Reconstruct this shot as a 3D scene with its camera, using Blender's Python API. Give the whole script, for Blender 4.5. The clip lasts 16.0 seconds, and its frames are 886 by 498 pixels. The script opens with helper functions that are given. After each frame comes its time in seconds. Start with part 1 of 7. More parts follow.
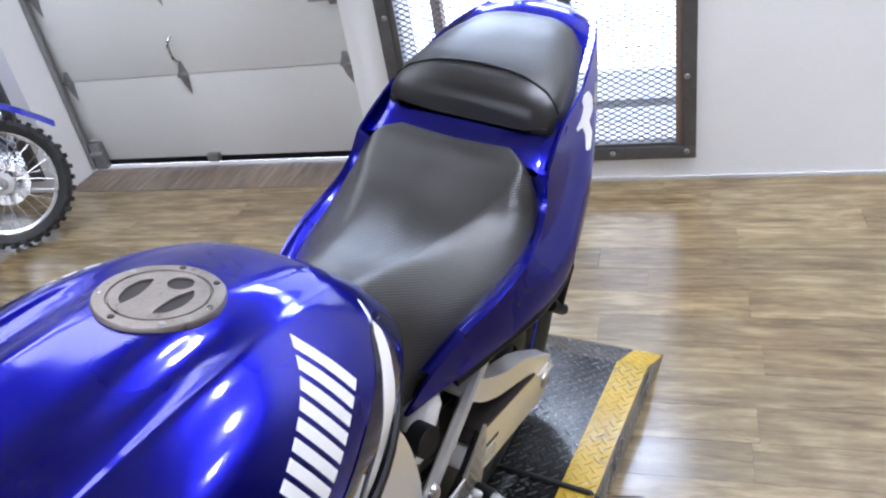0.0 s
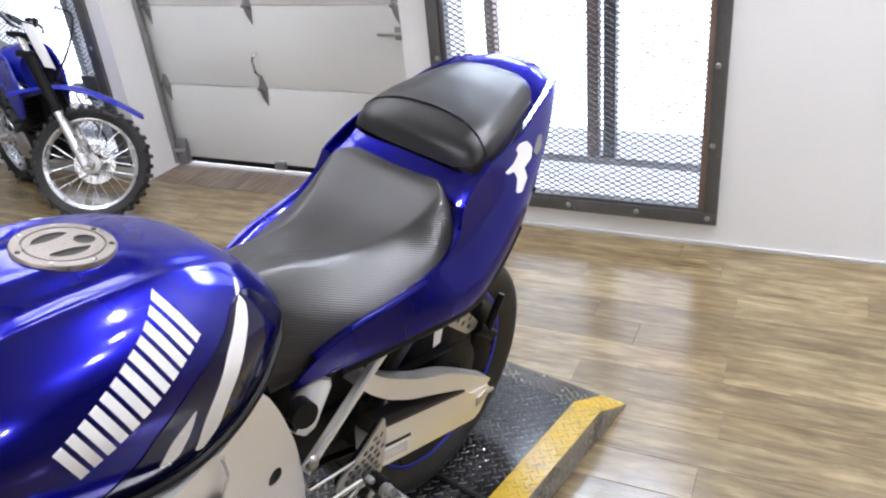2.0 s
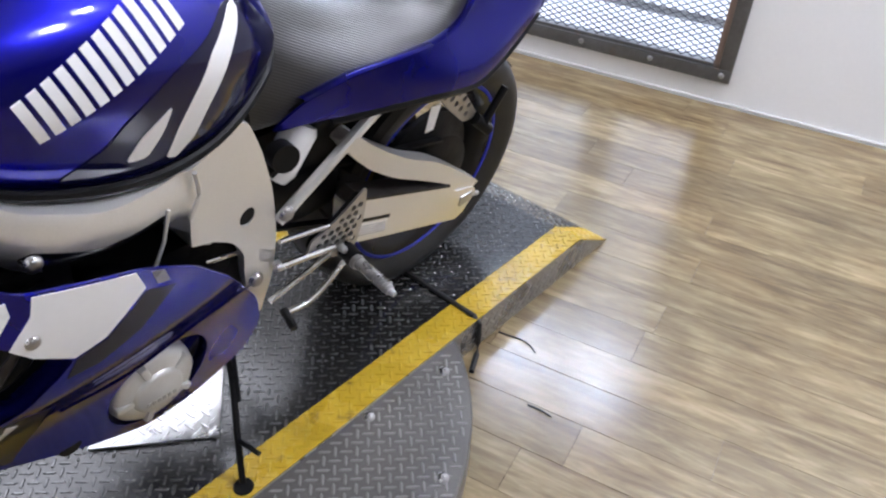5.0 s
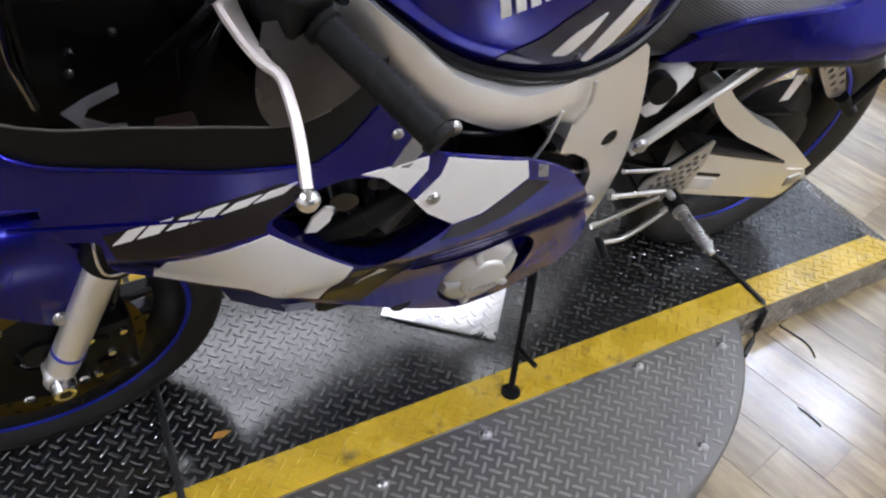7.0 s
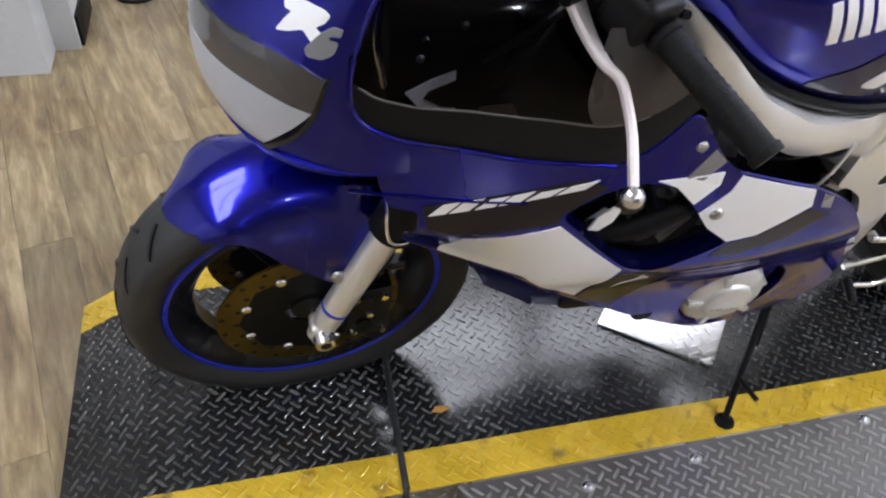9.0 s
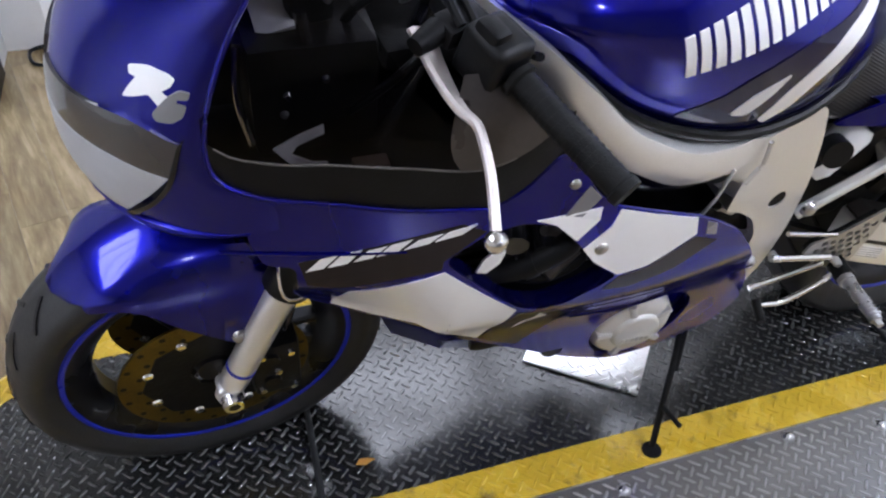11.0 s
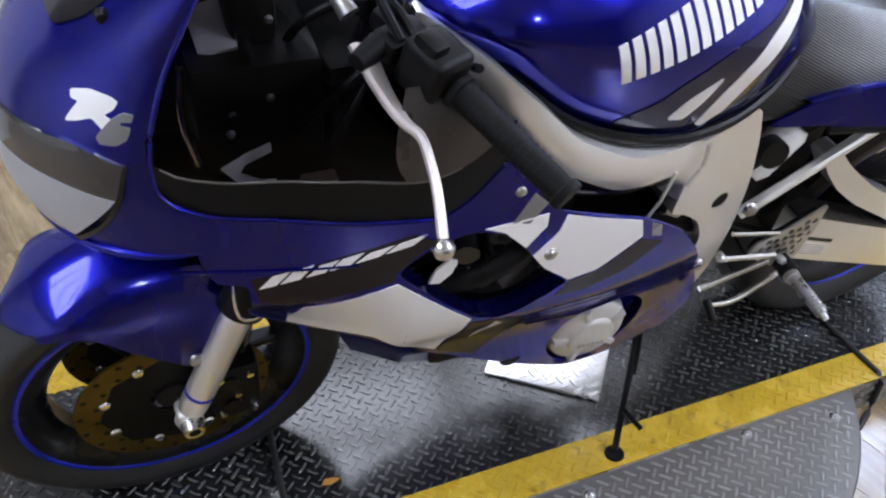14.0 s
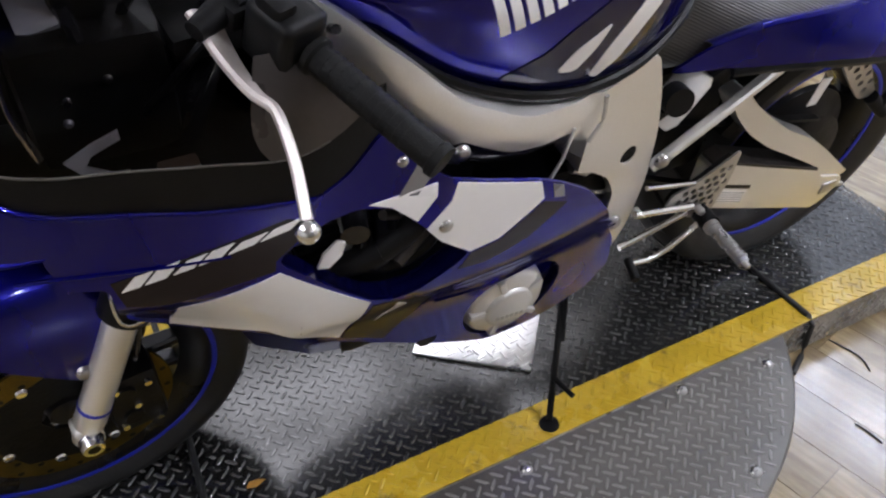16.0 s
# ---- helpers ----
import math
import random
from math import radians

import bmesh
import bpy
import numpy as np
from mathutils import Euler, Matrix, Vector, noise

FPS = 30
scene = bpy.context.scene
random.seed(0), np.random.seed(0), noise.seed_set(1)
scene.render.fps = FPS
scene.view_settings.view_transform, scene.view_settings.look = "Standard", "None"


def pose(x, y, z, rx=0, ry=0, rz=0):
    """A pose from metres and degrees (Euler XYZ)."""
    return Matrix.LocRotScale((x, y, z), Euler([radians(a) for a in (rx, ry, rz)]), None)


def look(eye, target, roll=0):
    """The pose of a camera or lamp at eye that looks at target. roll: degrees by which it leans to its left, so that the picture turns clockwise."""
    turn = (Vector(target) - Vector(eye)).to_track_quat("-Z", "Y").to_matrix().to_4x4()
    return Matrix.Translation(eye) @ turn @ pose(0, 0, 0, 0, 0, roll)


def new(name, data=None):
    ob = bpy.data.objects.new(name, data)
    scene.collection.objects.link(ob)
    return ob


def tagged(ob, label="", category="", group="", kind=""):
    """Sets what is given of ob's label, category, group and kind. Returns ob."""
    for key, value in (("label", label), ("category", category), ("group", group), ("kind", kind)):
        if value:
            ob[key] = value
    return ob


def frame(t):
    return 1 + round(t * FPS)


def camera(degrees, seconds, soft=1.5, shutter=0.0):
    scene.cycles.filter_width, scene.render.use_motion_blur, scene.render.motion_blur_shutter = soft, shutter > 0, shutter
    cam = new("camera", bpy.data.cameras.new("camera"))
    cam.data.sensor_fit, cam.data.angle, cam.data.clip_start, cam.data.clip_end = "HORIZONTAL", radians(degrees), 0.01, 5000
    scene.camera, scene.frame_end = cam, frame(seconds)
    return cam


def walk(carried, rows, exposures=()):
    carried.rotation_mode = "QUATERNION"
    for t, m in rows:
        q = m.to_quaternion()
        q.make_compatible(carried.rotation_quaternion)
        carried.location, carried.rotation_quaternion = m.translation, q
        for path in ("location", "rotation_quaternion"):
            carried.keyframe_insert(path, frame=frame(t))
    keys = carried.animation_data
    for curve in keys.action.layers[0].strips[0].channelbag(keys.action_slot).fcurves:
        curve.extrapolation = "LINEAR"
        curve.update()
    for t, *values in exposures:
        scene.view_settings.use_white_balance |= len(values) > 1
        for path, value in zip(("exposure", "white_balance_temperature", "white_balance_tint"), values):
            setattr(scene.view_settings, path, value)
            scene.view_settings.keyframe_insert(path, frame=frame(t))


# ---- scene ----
cam = camera(58.6, 16.0, soft=2.2)
PATH = [
    (0, (-0.291, -0.772, 1.363), (1.141, 0.145, 0.31), -10.6),
    (0.5, (-0.413, -0.883, 1.398), (1.014, 0.109, 0.408), -8.0),
    (1, (-0.392, -0.974, 1.441), (1.083, 0.035, 0.544), -8.2),
    (1.5, (-0.279, -1.077, 1.428), (1.125, 0.055, 0.564), -7.2),
    (2, (-0.273, -1.115, 1.383), (1.073, 0.028, 0.443), -6.0),
    (3, (-0.304, -1.129, 1.324), (1.008, -0.053, 0.266), -2.6),
    (5.3, (-0.302, -1.105, 1.217), (0.894, -0.094, -0.028), 4.6),
    (5.5, (-0.318, -1.097, 1.21), (0.845, -0.054, -0.038), 5.0),
    (6, (-0.374, -1.065, 1.201), (0.676, 0.066, -0.07), 6.0),
    (6.5, (-0.426, -1.047, 1.195), (0.474, 0.161, -0.119), 6.1),
    (7, (-0.482, -1.032, 1.189), (0.293, 0.224, -0.161), 6.4),
    (7.5, (-0.546, -1.022, 1.184), (0.092, 0.292, -0.183), 8.0),
    (8, (-0.603, -1.017, 1.187), (-0.101, 0.331, -0.203), 6.9),
    (8.2, (-0.631, -1.03, 1.192), (-0.189, 0.338, -0.199), 6.1),
    (10.3, (-0.627, -1.027, 1.202), (-0.218, 0.444, -0.091), 3.0),
    (10.5, (-0.604, -1.028, 1.204), (-0.164, 0.438, -0.084), 2.6),
    (11, (-0.543, -1.035, 1.204), (-0.025, 0.413, -0.074), 2.6),
    (11.5, (-0.535, -1.045, 1.195), (0.011, 0.394, -0.082), 2.2),
    (12, (-0.533, -1.052, 1.201), (0.057, 0.395, -0.048), 2.2),
    (12.5, (-0.536, -1.054, 1.207), (0.063, 0.405, -0.023), 2.6),
    (13, (-0.531, -1.055, 1.208), (0.085, 0.395, -0.024), 2.3),
    (13.5, (-0.535, -1.057, 1.205), (0.083, 0.386, -0.034), 2.2),
    (14, (-0.536, -1.056, 1.204), (0.079, 0.393, -0.03), 2.1),
    (14.5, (-0.536, -1.058, 1.204), (0.079, 0.391, -0.03), 2.2),
    (15, (-0.528, -1.058, 1.193), (0.115, 0.37, -0.051), 2.3),
    (15.5, (-0.517, -1.063, 1.186), (0.112, 0.357, -0.075), 1.2),
    (16, (-0.45, -1.038, 1.164), (0.259, 0.327, -0.114), -0.1),
]
walk(cam, [(t, look(eye, target, roll)) for t, eye, target, roll in PATH],
     [(0, 0.45, 5450, 16), (0.6, 0.5, 5500, 16), (1.5, 0.55, 5800, 15), (3.2, 0.5, 5750, 16), (5.3, 0.46, 5600, 16), (8.2, 0.6, 5700, 13), (10.3, 0.64, 5550, 16), (11.5, 0.5, 5400, 16), (14, 0.46, 5450, 16), (16, 0.26, 5800, 16)])

# ---------------------------------------------------------------- room frame
FLOOR = -0.09                        # the deck's top is z = 0
P0 = Vector((2.279, 0.059, 0.0))     # foot of the mesh door wall
AX_S = Vector((-0.2239, 0.9746, 0))  # along the wall
AX_N = Vector((0.9746, 0.2239, 0))   # out through the wall
ROOM = Matrix(((AX_S.x, AX_N.x, 0, P0.x), (AX_S.y, AX_N.y, 0, P0.y), (0, 0, 1, 0), (0, 0, 0, 1)))

# ---------------------------------------------------------------- light
world = bpy.data.worlds.new("sky")
scene.world = world
world.use_nodes = True
wn = world.node_tree
sky = wn.nodes.new("ShaderNodeTexSky")
sky.sky_type, sky.sun_disc, sky.sun_elevation, sky.sun_rotation = "NISHITA", False, radians(32), radians(60)
wn.links.new(sky.outputs[0], wn.nodes["Background"].inputs[0])
wn.nodes["Background"].inputs[1].default_value = 0.12


def area(name, m, sx, sy, watts, color=(1, 1, 1)):
    d = bpy.data.lights.new(name, "AREA")
    d.shape, d.size, d.size_y, d.energy, d.color = "RECTANGLE", sx, sy, watts, color
    ob = new(name, d)
    ob.matrix_world = m
    return ob


# daylight standing in the two glazed openings, facing into the room
area("daylight_door", look(ROOM @ Vector((0.25, 0.48, 2.0)), ROOM @ Vector((0.1, -2.4, 0.0))), 0.95, 0.35, 30, (0.86, 0.93, 1.0))
area("daylight_side_door", look(ROOM @ Vector((3.1, 0.55, 1.5)), ROOM @ Vector((2.6, -2.0, 0.0))), 0.7, 0.7, 40, (0.82, 0.91, 1.0))


# ---------------------------------------------------------------- materials
def mat(name, color, rough=0.5, metal=0.0, vary=0.12, scale=6.0, fine=60.0, bump=0.0, bump_scale=80.0, coat=0.0, rough_vary=0.08,
        spots=None, random_tint=0.0, stretch=(1, 1, 1)):
    """Principled surface with slow mottling and fine grain of its colour, gloss that wanders and a fine relief."""
    m = bpy.data.materials.new(name)
    m.use_nodes = True
    nt = m.node_tree
    b = nt.nodes["Principled BSDF"]
    tc = nt.nodes.new("ShaderNodeTexCoord")
    mp = nt.nodes.new("ShaderNodeMapping")
    mp.inputs["Scale"].default_value = stretch
    nt.links.new(tc.outputs["Object"], mp.inputs[0])
    n1 = nt.nodes.new("ShaderNodeTexNoise")
    n1.inputs["Scale"].default_value, n1.inputs["Detail"].default_value = scale, 5
    n2 = nt.nodes.new("ShaderNodeTexNoise")
    n2.inputs["Scale"].default_value, n2.inputs["Detail"].default_value = fine, 3
    for n in (n1, n2):
        nt.links.new(mp.outputs[0], n.inputs["Vector"])
    mix = nt.nodes.new("ShaderNodeMath")
    mix.operation = "MULTIPLY_ADD"
    nt.links.new(n2.outputs["Fac"], mix.inputs[0])
    mix.inputs[1].default_value = 0.45
    nt.links.new(n1.outputs["Fac"], mix.inputs[2])
    val = nt.nodes.new("ShaderNodeMapRange")
    val.inputs["From Min"].default_value, val.inputs["From Max"].default_value = 0.45, 1.0
    val.inputs["To Min"].default_value, val.inputs["To Max"].default_value = 1 - vary, 1 + vary
    nt.links.new(mix.outputs[0], val.inputs[0])
    hsv = nt.nodes.new("ShaderNodeHueSaturation")
    hsv.inputs["Color"].default_value = (*color, 1)
    nt.links.new(val.outputs[0], hsv.inputs["Value"])
    out = hsv.outputs[0]
    if random_tint:
        oi = nt.nodes.new("ShaderNodeObjectInfo")
        r = nt.nodes.new("ShaderNodeMapRange")
        r.inputs["To Min"].default_value, r.inputs["To Max"].default_value = 1 - random_tint, 1 + random_tint
        nt.links.new(oi.outputs["Random"], r.inputs[0])
        mul = nt.nodes.new("ShaderNodeMath")
        mul.operation = "MULTIPLY"
        nt.links.new(val.outputs[0], mul.inputs[0])
        nt.links.new(r.outputs[0], mul.inputs[1])
        nt.links.new(mul.outputs[0], hsv.inputs["Value"])
    if spots:
        sc, amount, col = spots
        n3 = nt.nodes.new("ShaderNodeTexNoise")
        n3.inputs["Scale"].default_value, n3.inputs["Detail"].default_value, n3.inputs["Roughness"].default_value = sc, 6, 0.65
        nt.links.new(mp.outputs[0], n3.inputs["Vector"])
        rr = nt.nodes.new("ShaderNodeMapRange")
        rr.inputs["From Min"].default_value, rr.inputs["From Max"].default_value = 1 - amount, 1 - amount + 0.12
        nt.links.new(n3.outputs["Fac"], rr.inputs[0])
        mx = nt.nodes.new("ShaderNodeMix")
        mx.data_type = "RGBA"
        mx.inputs["B"].default_value = (*col, 1)
        nt.links.new(rr.outputs[0], mx.inputs["Factor"])
        nt.links.new(out, mx.inputs["A"])
        out = mx.outputs["Result"]
    nt.links.new(out, b.inputs["Base Color"])
    rv = nt.nodes.new("ShaderNodeMapRange")
    rv.inputs["From Min"].default_value, rv.inputs["From Max"].default_value = 0.35, 0.65
    rv.inputs["To Min"].default_value, rv.inputs["To Max"].default_value = max(rough - rough_vary, 0.02), min(rough + rough_vary, 1)
    nt.links.new(n1.outputs["Fac"], rv.inputs[0])
    nt.links.new(rv.outputs[0], b.inputs["Roughness"])
    b.inputs["Metallic"].default_value = metal
    b.inputs["Coat Weight"].default_value = coat
    b.inputs["Coat Roughness"].default_value = 0.04
    if bump:
        n4 = nt.nodes.new("ShaderNodeTexNoise")
        n4.inputs["Scale"].default_value, n4.inputs["Detail"].default_value = bump_scale, 4
        nt.links.new(mp.outputs[0], n4.inputs["Vector"])
        bp = nt.nodes.new("ShaderNodeBump")
        bp.inputs["Strength"].default_value, bp.inputs["Distance"].default_value = bump, 0.002
        nt.links.new(n4.outputs["Fac"], bp.inputs["Height"])
        nt.links.new(bp.outputs[0], b.inputs["Normal"])
    return m


def emit(name, color, strength):
    m = bpy.data.materials.new(name)
    m.use_nodes = True
    nt = m.node_tree
    nt.nodes.clear()
    e = nt.nodes.new("ShaderNodeEmission")
    e.inputs[0].default_value, e.inputs[1].default_value = (*color, 1), strength
    o = nt.nodes.new("ShaderNodeOutputMaterial")
    nt.links.new(e.outputs[0], o.inputs[0])
    return m


BLUE = mat("blue metallic paint", (0.008, 0.007, 0.245), 0.27, 0.92, 0.06, 3, 900, coat=1.0, rough_vary=0.03)
NAVY = mat("dark navy paint", (0.002, 0.002, 0.030), 0.3, 0.1, 0.1, 3, 900, coat=1.0, rough_vary=0.03)
for m_ in (BLUE, NAVY):
    m_.node_tree.nodes["Principled BSDF"].inputs["Specular IOR Level"].default_value = 0.0
    m_.node_tree.nodes["Principled BSDF"].inputs["Coat IOR"].default_value = 1.43
    m_.node_tree.nodes["Principled BSDF"].inputs["Coat Roughness"].default_value = 0.09
    m_.node_tree.nodes["Principled BSDF"].inputs["Specular Tint"].default_value = (0.12, 0.12, 1.0, 1)
WHITE = mat("white decal", (0.88, 0.875, 0.865), 0.32, 0, 0.03, 4, 80, coat=0.5, rough_vary=0.05)
GREY_DECAL = mat("grey decal", (0.20, 0.20, 0.21), 0.32, 0.2, 0.05, 4, 80, coat=0.6)
BRONZE_DECAL = mat("dark bronze grey decal", (0.015, 0.011, 0.014), 0.34, 0.3, 0.1, 5, 80, coat=0.25)
BRONZE_DECAL.node_tree.nodes["Principled BSDF"].inputs["Specular IOR Level"].default_value = 0.2
SILVER = mat("silver frame lacquer", (0.80, 0.79, 0.765), 0.36, 0.72, 0.06, 5, 300, coat=0.3)
ALU = mat("worn cast aluminium", (0.48, 0.47, 0.45), 0.38, 0.9, 0.14, 14, 200, 0.25, 160)
COVER_ALU = mat("pale cast alternator cover lacquer", (0.66, 0.65, 0.62), 0.34, 0.45, 0.06, 14, 200, 0.1, 160)
ALU_BRIGHT = mat("polished aluminium", (0.72, 0.71, 0.69), 0.22, 1.0, 0.08, 14, 200, 0.1, 160)
STEEL = mat("bolt steel", (0.42, 0.41, 0.40), 0.3, 1.0, 0.15, 40, 300)
BLACK = mat("black plastic", (0.006, 0.006, 0.0062), 0.45, 0, 0.2, 12, 150, 0.15, 300)
BLACK_GLOSS = mat("gloss black", (0.010, 0.010, 0.012), 0.12, 0, 0.2, 8, 100, coat=0.5)
BLACK_METAL = mat("black engine paint", (0.008, 0.008, 0.0085), 0.45, 0.3, 0.35, 20, 160, 0.3, 120)
for m_ in (BLACK, BLACK_METAL, BLACK_GLOSS):
    m_.node_tree.nodes["Principled BSDF"].inputs["Specular IOR Level"].default_value = 0.16
RUBBER = mat("tyre rubber", (0.017, 0.0167, 0.016), 0.55, 0, 0.2, 15, 200, 0.25, 220, spots=(30, 0.30, (0.032, 0.031, 0.029)))
GRIP = mat("grip rubber", (0.0045, 0.0045, 0.0042), 0.55, 0, 0.2, 20, 300, 0.5, 500)
RIM = mat("black rim", (0.012, 0.012, 0.014), 0.3, 0.4, 0.2, 8, 100)
STRIPE_BLUE = mat("blue rim tape", (0.010, 0.020, 0.42), 0.35, 0, 0.05)
DISC_GOLD = mat("bronze brake disc", (0.13, 0.088, 0.010), 0.42, 0.8, 0.4, 20, 200)
PEWTER = mat("fuel cap alloy", (0.31, 0.275, 0.245), 0.40, 0.7, 0.2, 40, 300, 0.25, 200, spots=(60, 0.42, (0.11, 0.085, 0.07)))
DARK_ALLOY = mat("dark recess", (0.035, 0.030, 0.027), 0.5, 0.4, 0.3, 30)


def vinyl(name, color, weave):
    m = mat(name, color, 0.34, 0, 0.12, 8, 200, rough_vary=0.06)
    nt = m.node_tree
    b = nt.nodes["Principled BSDF"]
    tc = nt.nodes.new("ShaderNodeTexCoord")
    bp = nt.nodes.new("ShaderNodeBump")
    if weave:
        wv = nt.nodes.new("ShaderNodeTexWave")
        wv.bands_direction = "DIAGONAL"
        wv.inputs["Scale"].default_value, wv.inputs["Distortion"].default_value = 95, 0.1
        nt.links.new(tc.outputs["Object"], wv.inputs["Vector"])
        nt.links.new(wv.outputs["Fac"], bp.inputs["Height"])
        bp.inputs["Strength"].default_value, bp.inputs["Distance"].default_value = 0.45, 0.0010
        # the ribs are a little paler than the grooves
        rib = nt.nodes.new("ShaderNodeMapRange")
        rib.inputs["To Min"].default_value, rib.inputs["To Max"].default_value = 0.55, 1.5
        nt.links.new(wv.outputs["Fac"], rib.inputs[0])
        tint = nt.nodes.new("ShaderNodeMix")
        tint.data_type, tint.blend_type = "RGBA", "MULTIPLY"
        tint.inputs["Factor"].default_value = 1.0
        nt.links.new(b.inputs["Base Color"].links[0].from_socket, tint.inputs["A"])
        nt.links.new(rib.outputs[0], tint.inputs["B"])
        nt.links.new(tint.outputs["Result"], b.inputs["Base Color"])
    else:
        vo = nt.nodes.new("ShaderNodeTexVoronoi")
        vo.inputs["Scale"].default_value = 420
        nt.links.new(tc.outputs["Object"], vo.inputs["Vector"])
        nt.links.new(vo.outputs["Distance"], bp.inputs["Height"])
        bp.inputs["Strength"].default_value, bp.inputs["Distance"].default_value = 0.3, 0.0007
    nt.links.new(bp.outputs[0], b.inputs["Normal"])
    b.inputs["Specular IOR Level"].default_value = 1.0 if weave else 0.5
    return m


CAP_GREY = mat("worn grey switch plastic", (0.085, 0.080, 0.070), 0.42, 0.1, 0.25, 30, 200, 0.2, 300)
GRIP.node_tree.nodes["Principled BSDF"].inputs["Specular IOR Level"].default_value = 0.18
SEAT = vinyl("ribbed carbon look vinyl", (0.019, 0.0175, 0.0165), True)
SEAT_PLAIN = vinyl("plain black seat vinyl", (0.016, 0.015, 0.0145), False)

PLATE = mat("dark steel tread plate", (0.054, 0.053, 0.051), 0.16, 0.75, 0.22, 3, 40, 0.05, 140, spots=(3.5, 0.42, (0.040, 0.039, 0.037)), rough_vary=0.05)
TREAD = mat("polished tread lozenge", (0.12, 0.12, 0.118), 0.24, 0.9, 0.25, 9, 60, 0.05, 140)
PLATE_ALU = mat("aluminium tread plate", (0.145, 0.136, 0.124), 0.44, 0.7, 0.18, 6, 120, 0.06, 140, spots=(5, 0.36, (0.18, 0.175, 0.165)))
SIDE_ALU = mat("bare dull tread plate", (0.34, 0.33, 0.31), 0.32, 0.85, 0.2, 9, 60, 0.05, 140)
ALU_TREAD = mat("worn aluminium lozenge", (0.31, 0.30, 0.28), 0.44, 0.8, 0.2, 9, 60, 0.05, 140)
YELLOW = mat("yellow safety tape", (0.47, 0.315, 0.018), 0.27, 0, 0.16, 9, 90, 0.2, 120, spots=(17, 0.43, (0.17, 0.11, 0.02)))
WALL = mat("white wall paint", (0.80, 0.795, 0.78), 0.6, 0, 0.03, 1.2, 60, 0.12, 60)
CEILING = mat("ceiling paint", (0.72, 0.715, 0.70), 0.8, 0, 0.05, 1.5, 60)
WALL_DIM = mat("dark grey for the unseen wall", (0.16, 0.16, 0.165), 0.6, 0, 0.06, 1.2, 60, 0.12, 60)
GARAGE = mat("white garage door steel", (0.65, 0.645, 0.615), 0.42, 0, 0.035, 2, 90, 0.15, 40)
GALV = mat("galvanised steel", (0.33, 0.33, 0.33), 0.4, 0.8, 0.2, 22, 140, 0.1, 100)
GREY_TRIM_SHADE = mat("grey trim paint and partition shade", (0.50, 0.50, 0.485), 0.55, 0, 0.08, 4, 60)
DOOR_STEEL = mat("raw dark steel frame", (0.13, 0.13, 0.13), 0.42, 0.6, 0.25, 7, 80, 0.2, 90, spots=(11, 0.36, (0.17, 0.125, 0.09)))
MESH_STEEL = mat("expanded steel mesh", (0.10, 0.10, 0.11), 0.45, 0.6, 0.2, 20)
BROWN = mat("brown door frame", (0.23, 0.165, 0.13), 0.5, 0, 0.15, 6)
SNOW = emit("bright daylight outside", (0.90, 0.95, 1.0), 3.2)
STRAP = mat("black webbing", (0.012, 0.012, 0.012), 0.7, 0, 0.3, 40, 400, 0.4, 500)


def smoked():
    """Dark tinted screen: clear but absorbing, with a gloss skin."""
    m = bpy.data.materials.new("smoked screen plastic")
    m.use_nodes = True
    nt = m.node_tree
    nt.nodes.clear()
    tr = nt.nodes.new("ShaderNodeBsdfTransparent")
    tr.inputs[0].default_value = (0.34, 0.33, 0.35, 1)
    gl = nt.nodes.new("ShaderNodeBsdfGlossy")
    gl.inputs["Color"].default_value, gl.inputs["Roughness"].default_value = (1, 1, 1, 1), 0.05
    fr = nt.nodes.new("ShaderNodeFresnel")
    fr.inputs[0].default_value = 1.2
    mx = nt.nodes.new("ShaderNodeMixShader")
    nt.links.new(fr.outputs[0], mx.inputs[0])
    nt.links.new(tr.outputs[0], mx.inputs[1])
    nt.links.new(gl.outputs[0], mx.inputs[2])
    o = nt.nodes.new("ShaderNodeOutputMaterial")
    nt.links.new(mx.outputs[0], o.inputs[0])
    return m


SMOKE = smoked()
LENS = mat("hazy headlamp lens", (0.40, 0.41, 0.43), 0.34, 0.1, 0.08, 8, 60, coat=0.15)
QUARTER_SHEEN = mat("dark plastic with its sheen in the colour", (0.045, 0.039, 0.036), 0.30, 0.2, 0.25, 14, 120, rough_vary=0.1)
LEVER = mat("satin lever alloy", (0.60, 0.55, 0.52), 0.42, 0.6, 0.1, 20, 200, 0.1, 200)
LENS_DARK = mat("dark headlamp surround", (0.045, 0.043, 0.045), 0.16, 0.2, 0.1, 8, 60, coat=1.0)


